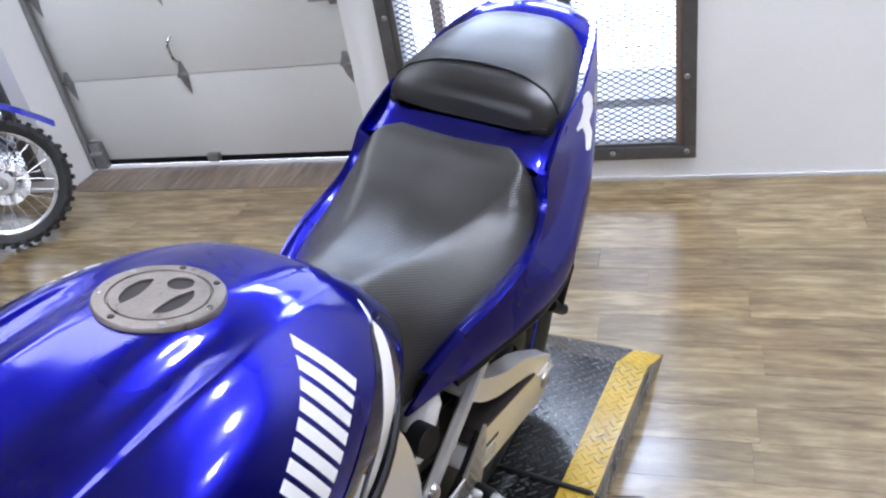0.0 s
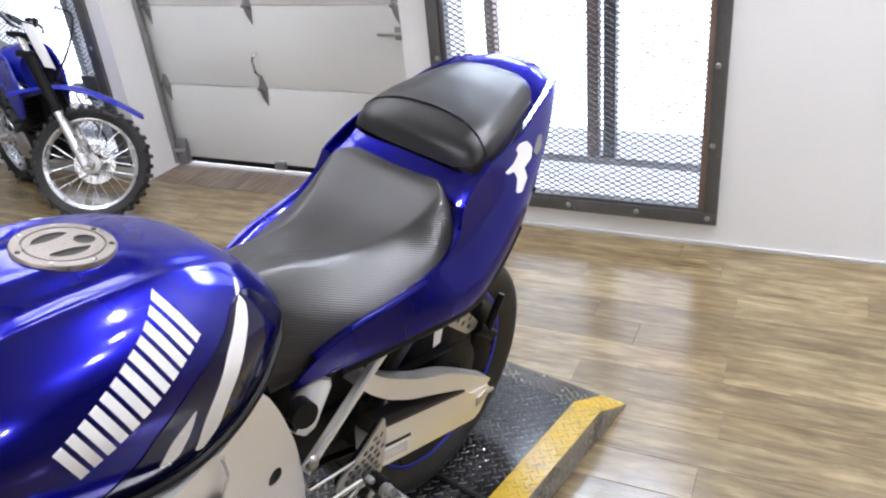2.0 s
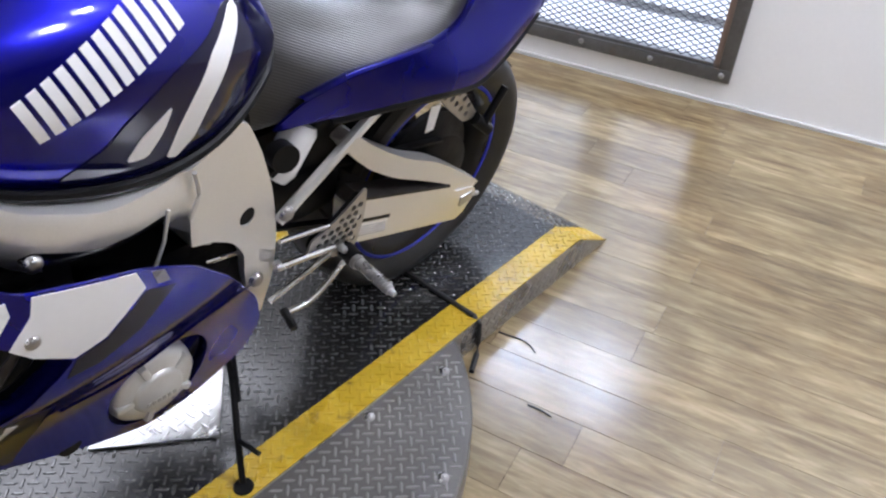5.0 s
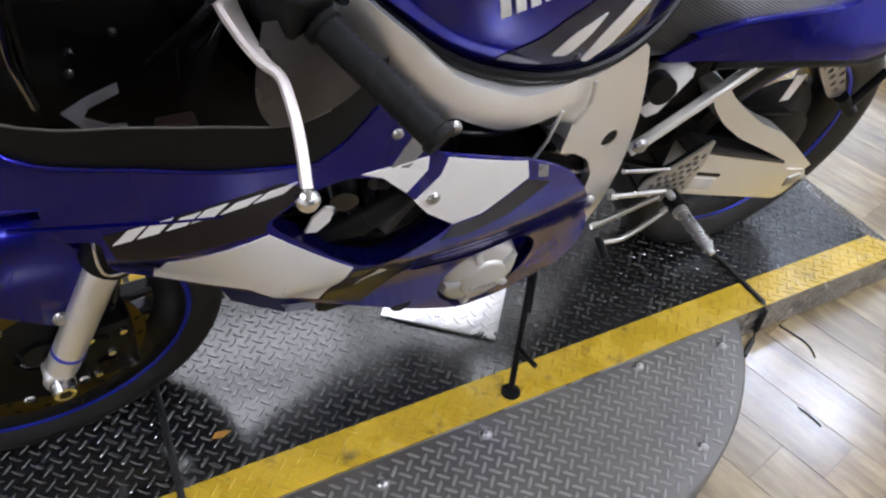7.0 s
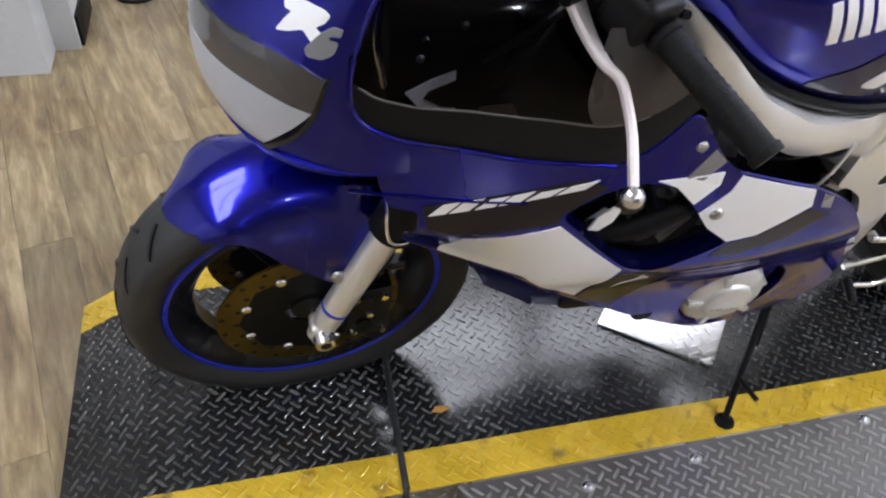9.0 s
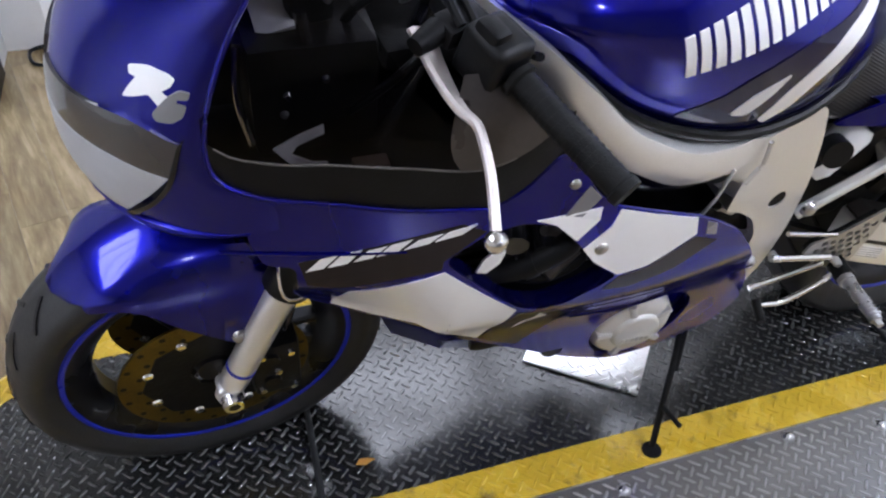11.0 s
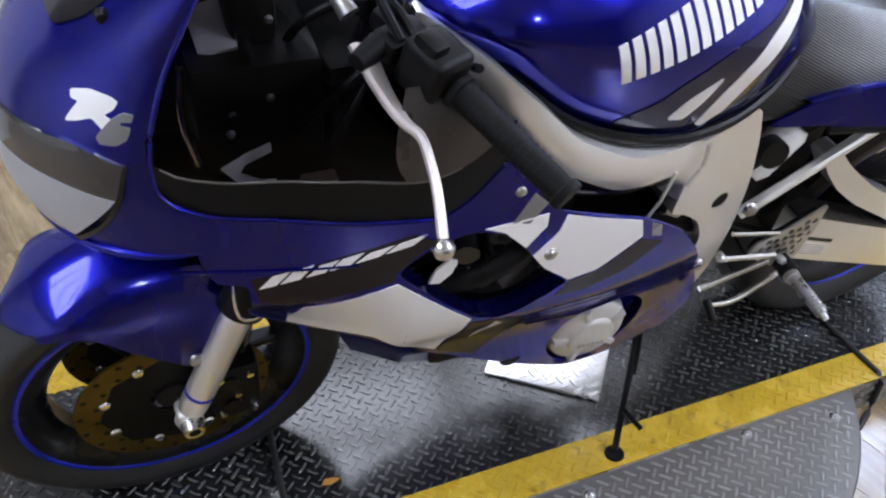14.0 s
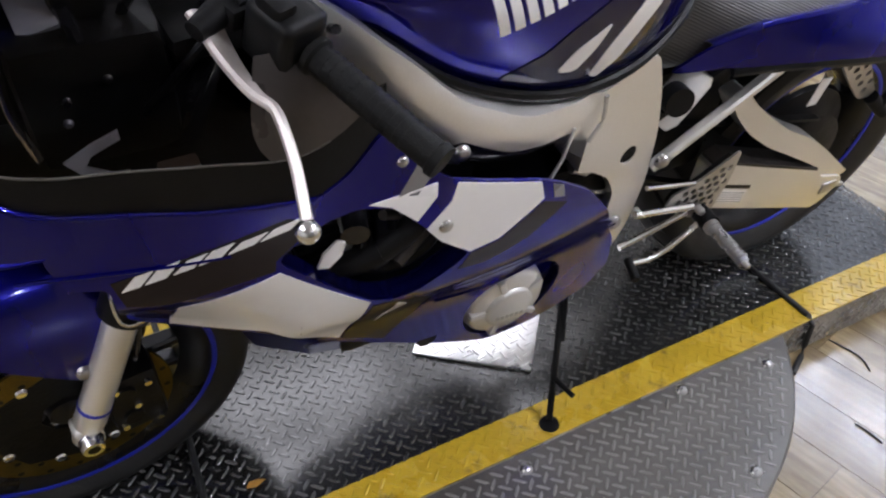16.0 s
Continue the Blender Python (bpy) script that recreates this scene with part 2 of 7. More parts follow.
def planks_mat(name, a, b2, c, rough):
    """Wood-look vinyl: streaks along the board, a tone of its own for each board, dark cracks."""
    m = bpy.data.materials.new(name)
    m.use_nodes = True
    nt = m.node_tree
    b = nt.nodes["Principled BSDF"]
    tc = nt.nodes.new("ShaderNodeTexCoord")
    oi = nt.nodes.new("ShaderNodeObjectInfo")
    geo = nt.nodes.new("ShaderNodeNewGeometry")
    off = nt.nodes.new("ShaderNodeMath")
    off.operation = "MULTIPLY_ADD"
    nt.links.new(oi.outputs["Random"], off.inputs[0])
    off.inputs[1].default_value = 37.0
    mul7 = nt.nodes.new("ShaderNodeMath")
    mul7.operation = "MULTIPLY"
    nt.links.new(geo.outputs["Random Per Island"], mul7.inputs[0])
    mul7.inputs[1].default_value = 53.0
    nt.links.new(mul7.outputs[0], off.inputs[2])
    mp = nt.nodes.new("ShaderNodeMapping")
    mp.inputs["Scale"].default_value = (1.0, 6.5, 1.0)
    nt.links.new(tc.outputs["Object"], mp.inputs[0])

    def tex(scale, detail, rough_n, distort=0.0):
        n = nt.nodes.new("ShaderNodeTexNoise")
        n.noise_dimensions = "4D"
        n.inputs["Scale"].default_value, n.inputs["Detail"].default_value = scale, detail
        n.inputs["Roughness"].default_value, n.inputs["Distortion"].default_value = rough_n, distort
        nt.links.new(mp.outputs[0], n.inputs["Vector"])
        nt.links.new(off.outputs[0], n.inputs["W"])
        return n
    slow, grain, streak = tex(2.2, 4, 0.55, 0.6), tex(9, 6, 0.65, 0.6), tex(3.0, 5, 0.6, 1.2)
    ramp = nt.nodes.new("ShaderNodeValToRGB")
    ramp.color_ramp.elements[0].position, ramp.color_ramp.elements[0].color = 0.30, (*a, 1)
    ramp.color_ramp.elements[1].position, ramp.color_ramp.elements[1].color = 0.72, (*c, 1)
    e = ramp.color_ramp.elements.new(0.5)
    e.color = (*b2, 1)
    s1 = nt.nodes.new("ShaderNodeMath")
    s1.operation = "MULTIPLY_ADD"
    nt.links.new(grain.outputs["Fac"], s1.inputs[0])
    s1.inputs[1].default_value = 0.55
    s2 = nt.nodes.new("ShaderNodeMath")
    s2.operation = "MULTIPLY_ADD"
    nt.links.new(streak.outputs["Fac"], s2.inputs[0])
    s2.inputs[1].default_value = 0.85
    s2.inputs[2].default_value = -0.20
    nt.links.new(s2.outputs[0], s1.inputs[2])
    nt.links.new(s1.outputs[0], ramp.inputs[0])
    hsv = nt.nodes.new("ShaderNodeHueSaturation")
    nt.links.new(ramp.outputs[0], hsv.inputs["Color"])
    v = nt.nodes.new("ShaderNodeMapRange")
    v.inputs["To Min"].default_value, v.inputs["To Max"].default_value = 0.80, 1.20
    addr = nt.nodes.new("ShaderNodeMath")
    addr.operation = "FRACT"
    nt.links.new(off.outputs[0], addr.inputs[0])
    nt.links.new(addr.outputs[0], v.inputs[0])
    v2 = nt.nodes.new("ShaderNodeMath")
    v2.operation = "MULTIPLY"
    sl = nt.nodes.new("ShaderNodeMapRange")
    sl.inputs["From Min"].default_value, sl.inputs["From Max"].default_value = 0.3, 0.7
    sl.inputs["To Min"].default_value, sl.inputs["To Max"].default_value = 0.82, 1.16
    nt.links.new(slow.outputs["Fac"], sl.inputs[0])
    nt.links.new(v.outputs[0], v2.inputs[0])
    nt.links.new(sl.outputs[0], v2.inputs[1])
    nt.links.new(v2.outputs[0], hsv.inputs["Value"])
    # worn brown patches that run across the boards
    worn = nt.nodes.new("ShaderNodeTexNoise")
    worn.inputs["Scale"].default_value, worn.inputs["Detail"].default_value, worn.inputs["Roughness"].default_value = 1.7, 6, 0.6
    nt.links.new(geo.outputs["Position"], worn.inputs["Vector"])
    wr = nt.nodes.new("ShaderNodeMapRange")
    wr.inputs["From Min"].default_value, wr.inputs["From Max"].default_value, wr.inputs["To Max"].default_value = 0.46, 0.70, 0.65
    nt.links.new(worn.outputs["Fac"], wr.inputs[0])
    wm = nt.nodes.new("ShaderNodeMix")
    wm.data_type, wm.blend_type = "RGBA", "MULTIPLY"
    wm.inputs["B"].default_value = (0.66, 0.50, 0.33, 1)
    nt.links.new(wr.outputs[0], wm.inputs["Factor"])
    nt.links.new(hsv.outputs[0], wm.inputs["A"])
    nt.links.new(wm.outputs["Result"], b.inputs["Base Color"])
    rr = nt.nodes.new("ShaderNodeMapRange")
    rr.inputs["To Min"].default_value, rr.inputs["To Max"].default_value = rough - 0.10, rough + 0.12
    nt.links.new(grain.outputs["Fac"], rr.inputs[0])
    nt.links.new(rr.outputs[0], b.inputs["Roughness"])
    bp = nt.nodes.new("ShaderNodeBump")
    bp.inputs["Strength"].default_value, bp.inputs["Distance"].default_value = 0.15, 0.001
    nt.links.new(grain.outputs["Fac"], bp.inputs["Height"])
    nt.links.new(bp.outputs[0], b.inputs["Normal"])
    b.inputs["Specular IOR Level"].default_value = 0.95
    return m


WOOD = planks_mat("washed oak vinyl plank", (0.118, 0.083, 0.040), (0.225, 0.170, 0.086), (0.37, 0.29, 0.16), 0.21)
WOOD_DARK = planks_mat("worn brown board", (0.08, 0.06, 0.04), (0.17, 0.13, 0.09), (0.27, 0.21, 0.15), 0.55)


# ---------------------------------------------------------------- mesh helpers
def finish(bm, name, material, smooth=40.0):
    me = bpy.data.meshes.new(name)
    bm.normal_update()
    bm.to_mesh(me)
    bm.free()
    for mt in (material if isinstance(material, (list, tuple)) else [material]):
        me.materials.append(mt)
    if smooth:
        me.polygons.foreach_set("use_smooth", [True] * len(me.polygons))
        me.set_sharp_from_angle(angle=radians(smooth))
    return me


def part(name, bm, material, parent, label="", m=None, smooth=40.0):
    """One mesh object under a thing or a part."""
    ob = new(name, finish(bm, name, material, smooth) if isinstance(bm, bmesh.types.BMesh) else bm)
    ob.parent = parent
    if m is not None:
        ob.matrix_basis = m
    if label:
        tagged(ob, label)
    return ob


def thing(name, label, category, m=None, group="", kind=""):
    ob = new(name)
    ob.empty_display_size = 0.05
    if m is not None:
        ob.matrix_basis = m
    return tagged(ob, label, category, group, kind)


def solid(name, bm, material, label, category, m=None, group="", kind="", smooth=40.0):
    ob = new(name, finish(bm, name, material, smooth) if isinstance(bm, bmesh.types.BMesh) else bm)
    if m is not None:
        ob.matrix_basis = m
    return tagged(ob, label, category, group, kind)


def box(lo, hi, bevel=0.0, seg=2):
    bm = bmesh.new()
    c = [(a + b) / 2 for a, b in zip(lo, hi)]
    bmesh.ops.create_cube(bm, size=1, matrix=Matrix.Translation(c) @ Matrix.Diagonal([max(b - a, 1e-4) for a, b in zip(lo, hi)] + [1]))
    if bevel:
        bmesh.ops.bevel(bm, geom=bm.edges[:], offset=bevel, segments=seg, affect="EDGES", profile=0.6)
    return bm


def join(*bms):
    out = bmesh.new()
    for b in bms:
        me = bpy.data.meshes.new("tmp")
        b.to_mesh(me)
        b.free()
        out.from_mesh(me)
        bpy.data.meshes.remove(me)
    return out


def moved(bm, m):
    bm.transform(m)
    if m.determinant() < 0:
        bmesh.ops.reverse_faces(bm, faces=bm.faces[:])
    return bm


def mirror_y(bm):
    return moved(bm, Matrix.Diagonal((1, -1, 1, 1)))


def loft(rings, closed=True, cap=True):
    bm = bmesh.new()
    vs = [[bm.verts.new(p) for p in ring] for ring in rings]
    k = len(vs[0])
    for a, b in zip(vs, vs[1:]):
        for i in range(k if closed else k - 1):
            j = (i + 1) % k
            try:
                bm.faces.new((a[i], a[j], b[j], b[i]))
            except ValueError:
                pass
    if cap and closed:
        for ring in (vs[0][::-1], vs[-1]):
            try:
                bm.faces.new(ring)
            except ValueError:
                pass
    bmesh.ops.remove_doubles(bm, verts=bm.verts[:], dist=1e-6)
    bmesh.ops.recalc_face_normals(bm, faces=bm.faces[:])
    return bm


def smooth_path(pts, n=6):
    """Catmull-Rom through the points."""
    pts = [Vector(p) for p in pts]
    q = [2 * pts[0] - pts[1]] + pts + [2 * pts[-1] - pts[-2]]
    out = []
    for i in range(1, len(q) - 2):
        for k in range(n):
            t = k / n
            a, b, c, d = q[i - 1:i + 3]
            out.append(0.5 * (2 * b + (c - a) * t + (2 * a - 5 * b + 4 * c - d) * t * t + (3 * b - a - 3 * c + d) * t ** 3))
    return out + [pts[-1]]


def tube(pts, r, seg=10, flat=1.0, up=(0, 0, 1)):
    """A round (or flattened) bar along the points; r is a number or one for each point."""
    pts = [Vector(p) for p in pts]
    rs = r if isinstance(r, (list, tuple)) else [r] * len(pts)
    rings = []
    for i, p in enumerate(pts):
        d = (pts[min(i + 1, len(pts) - 1)] - pts[max(i - 1, 0)]).normalized()
        u = Vector(up)
        if abs(d.dot(u)) > 0.95:
            u = Vector((1, 0, 0))
        side = d.cross(u).normalized()
        u2 = side.cross(d)
        rings.append([p + rs[i] * (math.cos(a) * side + flat * math.sin(a) * u2) for a in [2 * math.pi * k / seg for k in range(seg)]])
    return loft(rings)


def strip(pts, w, h, up=(0, 0, 1), bevel=0.0):
    """A rectangular bar along the points, w across and h in the direction of up; w and h may be lists."""
    pts = [Vector(p) for p in pts]
    ws = w if isinstance(w, (list, tuple)) else [w] * len(pts)
    hs = h if isinstance(h, (list, tuple)) else [h] * len(pts)
    rings = []
    for i, p in enumerate(pts):
        d = (pts[min(i + 1, len(pts) - 1)] - pts[max(i - 1, 0)]).normalized()
        side = d.cross(Vector(up)).normalized()
        u2 = side.cross(d)
        a, b, c = ws[i] / 2, hs[i] / 2, min(bevel, ws[i] / 3, hs[i] / 3)
        if c:
            prof = [(a - c, b), (a, b - c), (a, c - b), (a - c, -b), (c - a, -b), (-a, c - b), (-a, b - c), (c - a, b)]
        else:
            prof = [(a, b), (a, -b), (-a, -b), (-a, b)]
        rings.append([p + x * side + z * u2 for x, z in prof])
    return loft(rings)


def lathe(profile, seg=48, closed=False):
    """Turn (radius, y) round the y axis."""
    rings = []
    for k in range(seg):
        a = 2 * math.pi * k / seg
        rings.append([(r * math.cos(a), y, r * math.sin(a)) for r, y in profile])
    rings.append(rings[0])
    return loft(rings, closed=closed, cap=False)


def curve(xs, ys):
    """Smooth interpolation through the knots."""
    xs, ys = np.array(xs, float), np.array(ys, float)
    g = np.gradient(ys, xs)

    def f(x):
        x = min(max(x, xs[0]), xs[-1])
        i = max(min(int(np.searchsorted(xs, x, side="right")) - 1, len(xs) - 2), 0)
        h = xs[i + 1] - xs[i]
        s = (x - xs[i]) / h
        return float((2 * s ** 3 - 3 * s * s + 1) * ys[i] + (s ** 3 - 2 * s * s + s) * h * g[i] + (3 * s * s - 2 * s ** 3) * ys[i + 1] + (s ** 3 - s * s) * h * g[i + 1])
    return f


def inside(p, poly):
    x, y = p
    c = False
    for (x1, y1), (x2, y2) in zip(poly, poly[1:] + poly[:1]):
        if (y1 > y) != (y2 > y) and x < (x2 - x1) * (y - y1) / (y2 - y1) + x1:
            c = not c
    return c


def dense(poly, step):
    out = []
    for (x1, y1), (x2, y2) in zip(poly, poly[1:] + poly[:1]):
        k = max(1, int(math.hypot(x2 - x1, y2 - y1) / step))
        out += [(x1 + (x2 - x1) * i / k, y1 + (y2 - y1) * i / k) for i in range(k)]
    return out


def rounded(poly, n=4):
    """The closed outline, with its corners eased."""
    p = [Vector((x, 0, y)) for x, y in poly]
    k = len(p)
    out = []
    for i in range(k):
        a, b, c = p[i - 1], p[i], p[(i + 1) % k]
        d = min((a - b).length, (c - b).length) * 0.3
        s, e = b + (a - b).normalized() * d, b + (c - b).normalized() * d
        for j in range(n + 1):
            t = j / n
            q = s * (1 - t) ** 2 + 2 * b * t * (1 - t) + e * t * t
            out.append((q.x, q.z))
    return out


def panel(outline, surf, thick=0.004, holes=(), step=0.02, lift=0.0, ease=True):
    """A sheet cut to an outline in (x, z), lying on y = surf(x, z); its back is thick further in. lift sets it proud."""
    from mathutils.geometry import delaunay_2d_cdt
    outline = dense(rounded(outline) if ease else outline, step)
    holes = [dense(rounded(h), step) for h in holes]
    pts, edges = [], []
    for poly in [outline] + holes:
        s = len(pts)
        pts += poly
        edges += [(s + i, s + (i + 1) % len(poly)) for i in range(len(poly))]
    xs, ys = [p[0] for p in outline], [p[1] for p in outline]
    gx = np.arange(min(xs) + step / 2, max(xs), step)
    gy = np.arange(min(ys) + step / 2, max(ys), step)
    edge_pts = np.array(pts)
    for i, x in enumerate(gx):
        for y in gy:
            q = (float(x), float(y + (step / 2 if i % 2 else 0)))
            if inside(q, outline) and not any(inside(q, h) for h in holes) and np.min(np.hypot(edge_pts[:, 0] - q[0], edge_pts[:, 1] - q[1])) > step * 0.45:
                pts.append(q)
    v, _, f, _, _, _ = delaunay_2d_cdt([Vector(p) for p in pts], edges, [], 0, 1e-6)
    bm = bmesh.new()
    top = [bm.verts.new((p.x, surf(p.x, p.y) - lift, p.y)) for p in v]
    back = [bm.verts.new((p.x, surf(p.x, p.y) + thick, p.y)) for p in v]
    count = {}
    keep = []
    for t in f:
        cx, cy = sum(v[i].x for i in t) / 3, sum(v[i].y for i in t) / 3
        if inside((cx, cy), outline) and not any(inside((cx, cy), h) for h in holes):
            keep.append(t)
            for i in range(3):
                e = (t[i], t[(i + 1) % 3])
                count[tuple(sorted(e))] = count.get(tuple(sorted(e)), 0) + 1
    for t in keep:
        bm.faces.new([top[i] for i in t])
        bm.faces.new([back[i] for i in t[::-1]])
        for i in range(3):
            a, b = t[i], t[(i + 1) % 3]
            if count[tuple(sorted((a, b)))] == 1:
                bm.faces.new((top[b], top[a], back[a], back[b]))
    bmesh.ops.delete(bm, geom=[x for x in bm.verts if not x.link_faces], context="VERTS")
    bmesh.ops.recalc_face_normals(bm, faces=bm.faces[:])
    return bm


# ---------------------------------------------------------------- the room
def structure(name, bm, material, label, m=None, smooth=30.0):
    return solid(name, bm, material, label, "", m, kind="structure", smooth=smooth)


structure("floor", moved(box((-6.5, -7.5, FLOOR - 0.12), (7.5, 7.5, FLOOR - 0.004)), Matrix()), WOOD_DARK, "subfloor under wood-look vinyl planks", ROOM)

T = 0.20  # wall thickness
HALL = 2.95
wall_bits = [
    ((-6.0, 0, FLOOR), (-0.245, T, HALL)),
    ((-0.245, 0, FLOOR), (0.755, T, 0.055)), ((-0.245, 0, 2.06), (0.755, T, HALL)),
    ((0.755, 0, FLOOR), (0.905, T, HALL)),
    ((0.905, 0, 2.25), (2.515, T, HALL)),
    ((2.515, 0, FLOOR), (2.66, T, HALL)),
    ((2.66, 0, FLOOR), (3.42, T, 0.02)), ((2.66, 0, 0.86), (3.42, T, HALL)),
    ((3.42, 0, FLOOR), (6.5, T, HALL)),
]
structure("wall_east", join(*[box(a, b) for a, b in wall_bits]), WALL, "white painted wall with mesh doors and garage door", ROOM)
structure("wall_west", box((-6, -6.7, FLOOR), (6.5, -6.5, HALL)), WALL, "plain white wall behind the showroom", ROOM)
structure("wall_north", box((6.5, -6.7, FLOOR), (6.7, 0.2, HALL)), WALL, "plain white side wall", ROOM)
# unseen wall; its dark grey keeps reflections on the bike's side dark
structure("wall_south", box((-6.2, -6.7, FLOOR), (-6, 0.2, HALL)), WALL_DIM, "unseen side wall, dark grey to dim reflections", ROOM)
structure("ceiling", box((-6.2, -6.7, HALL), (6.7, 0.2, HALL + 0.15)), CEILING, "off-white ceiling", ROOM)

# wall patch above the floor with a slightly warm skirting line
structure("baseboard", join(box((-5.9, -0.012, FLOOR), (-0.33, 0, FLOOR + 0.012)), box((-0.33, -0.012, FLOOR), (0.84, 0, FLOOR + 0.012))), GREY_TRIM_SHADE,
          "thin grey floor trim along the wall", ROOM)

# white partition and cabinet ends beyond the bike
# white partition; the grey puts its shaded side into the colour
structure("partition_1", join(box((-2.6, 1.28, FLOOR), (-1.235, 1.42, 1.6)), box((-1.40, 1.42, FLOOR), (-1.16, 1.88, 1.6))), GREY_TRIM_SHADE, "white partition end with its shade painted as grey")
structure("partition_2", box((-1.16, 1.875, FLOOR), (-1.01, 3.2, 2.2), 0.004), WALL, "white partition end beyond the walkway")
structure("baseboard_2", box((-1.163, 1.44, FLOOR), (-1.150, 1.70, FLOOR + 0.10), 0.003), BLACK, "short piece of dark skirting on the partition")


# ---------------------------------------------------------------- mesh doors
def diamond_mesh(s0, s1, z0, z1, cw=0.040, ch=0.021, wire=0.0036, depth=0.004):
    """Expanded metal: two families of slanting strands, clipped to the opening."""
    verts, faces = [], []
    slope = ch / cw
    for sign in (1, -1):
        k = int((s1 - s0 + (z1 - z0) / slope) / cw) + 2
        for i in range(k):
            # z = z0 + sign * slope * (s - c)
            c = (s0 - (z1 - z0) / slope + i * cw) if sign > 0 else (s0 + i * cw)
            pts = []
            sa, sb = s0, s1
            za, zb = z0 + sign * slope * (sa - c), z0 + sign * slope * (sb - c)
            lo, hi = 0.0, 1.0
            dz = zb - za
            for bound, side in ((z0, 1), (z1, -1)):
                t = (bound - za) / dz
                if side * dz > 0:
                    lo = max(lo, t)
                else:
                    hi = min(hi, t)
            if hi - lo < 0.005:
                continue
            for t in (lo, hi):
                pts.append((sa + (sb - sa) * t, za + dz * t))
            b = len(verts)
            y = 0.0015 * sign
            for s, z in pts:
                verts += [(s, y - depth / 2, z - wire / 2), (s, y + depth / 2, z - wire / 2), (s, y + depth / 2, z + wire / 2), (s, y - depth / 2, z + wire / 2)]
            for j in range(4):
                faces.append((b + j, b + (j + 1) % 4, b + 4 + (j + 1) % 4, b + 4 + j))
    me = bpy.data.meshes.new("mesh_infill")
    me.from_pydata(verts, [], faces)
    me.materials.append(MESH_STEEL)
    return me


def bolt_head(r=0.011, h=0.007):
    return moved(lathe([(0, -h), (r * 0.55, -h * 0.95), (r * 0.9, -h * 0.5), (r, 0)], 12), Matrix())


def mesh_door(name, label, s0, s1, z0, z1, latch_s, latch_z, bolts):
    d = thing(name, label, "", ROOM, kind="structure")
    w, t = (0.048 if z1 > 1 else 0.046), 0.02
    for lo, hi in (((s0, -t, z0), (s1, 0.0, z0 + w)), ((s0, -t, z1 - w), (s1, 0, z1)), ((s0, -t - 0.001, z0 + w), (s0 + w, 0, z1 - w)), ((s1 - w, -t - 0.001, z0 + w), (s1, 0, z1 - w))):
        part("door_frame", box(lo, hi, 0.003), DOOR_STEEL, d)
    # inner angle irons
    a = 0.022
    for lo, hi in (((s0 + w, -0.012, z0 + w), (s1 - w, 0.03, z0 + w + a * 0.6)), ((s0 + w, -0.012, z0 + w), (s0 + w + a, 0.03, z1 - w)), ((s1 - w - a, -0.012, z0 + w), (s1 - w, 0.03, z1 - w))):
        part("inner_angle", box(lo, hi, 0.002), BROWN if hi[0] < s0 + 0.2 and z1 > 1 else DOOR_STEEL, d)
    part("mesh_infill", diamond_mesh(s0 + w + 0.004, s1 - w - 0.004, z0 + w + 0.004, z1 - w - 0.004), MESH_STEEL, d, "expanded steel mesh")
    head = finish(bolt_head(), "bolt", GALV)
    for s, z in bolts:
        part("bolt", head, GALV, d, m=pose(s, -t, z))
    part("lock_plate", box((latch_s - 0.065, -0.03, latch_z - 0.06), (latch_s + 0.03, -0.022, latch_z + 0.065), 0.003), DOOR_STEEL, d, "dark steel lock plate")
    part("latch", join(tube([(latch_s + 0.12, -0.045, latch_z), (latch_s + 0.0, -0.045, latch_z)], 0.006), box((latch_s + 0.02, -0.052, latch_z - 0.022), (latch_s + 0.075, -0.022, latch_z + 0.028), 0.004),
                       tube([(latch_s + 0.015, -0.05, latch_z + 0.005), (latch_s + 0.01, -0.055, latch_z - 0.045)], 0.005)), GALV, d, "galvanised sliding latch")
    return d


rows_r = [0.026 + 0.285 * i for i in range(8)]
bolts1 = [(-0.26, z) for z in rows_r] + [(0.78, z) for z in rows_r] + [(s, 0.026) for s in (0.0, 0.267, 0.53)]
mesh_door("door_1", "dark steel security door with diamond mesh infill", -0.292, 0.812, 0.0, 2.10, 0.695, 0.905, bolts1)
mesh_door("door_2", "low steel mesh gate with lock box", 2.60, 3.46, -0.02, 0.91, 2.72, 0.40, [(2.63, 0.2), (2.63, 0.6), (3.0, 0.88)])

# glazed shop door outside the mesh: brown posts and a kick rail
g = thing("door_3", "brown framed glass door outside the mesh", "", ROOM, kind="structure")
for lo, hi, mt in (((0.225, 0.27, 0.10), (0.272, 0.33, 2.2), BROWN), ((0.155, 0.27, 0.10), (0.205, 0.33, 2.2), DOOR_STEEL), ((0.655, 0.27, 0.10), (0.695, 0.33, 2.2), BROWN), ((-0.5, 0.262, 0.085), (1.1, 0.34, 0.120), GALV), ((-0.30, 0.27, 0.135), (-0.255, 0.33, 2.2), BROWN)):
    part("door_frame", box(lo, hi, 0.004), mt, g)
part("threshold", box((-0.5, 0.21, -0.02), (1.1, 0.9, 0.0)), GALV, g, "grey outdoor threshold")
g2 = thing("door_4", "pale framed glass door outside the low gate", "", ROOM, kind="structure")
for lo, hi in (((2.78, 0.27, 0.0), (2.83, 0.33, 1.0)), ((3.05, 0.27, 0.0), (3.10, 0.33, 1.0)), ((2.6, 0.27, 0.0), (3.5, 0.33, 0.05))):
    part("door_frame", box(lo, hi, 0.004), DOOR_STEEL, g2)
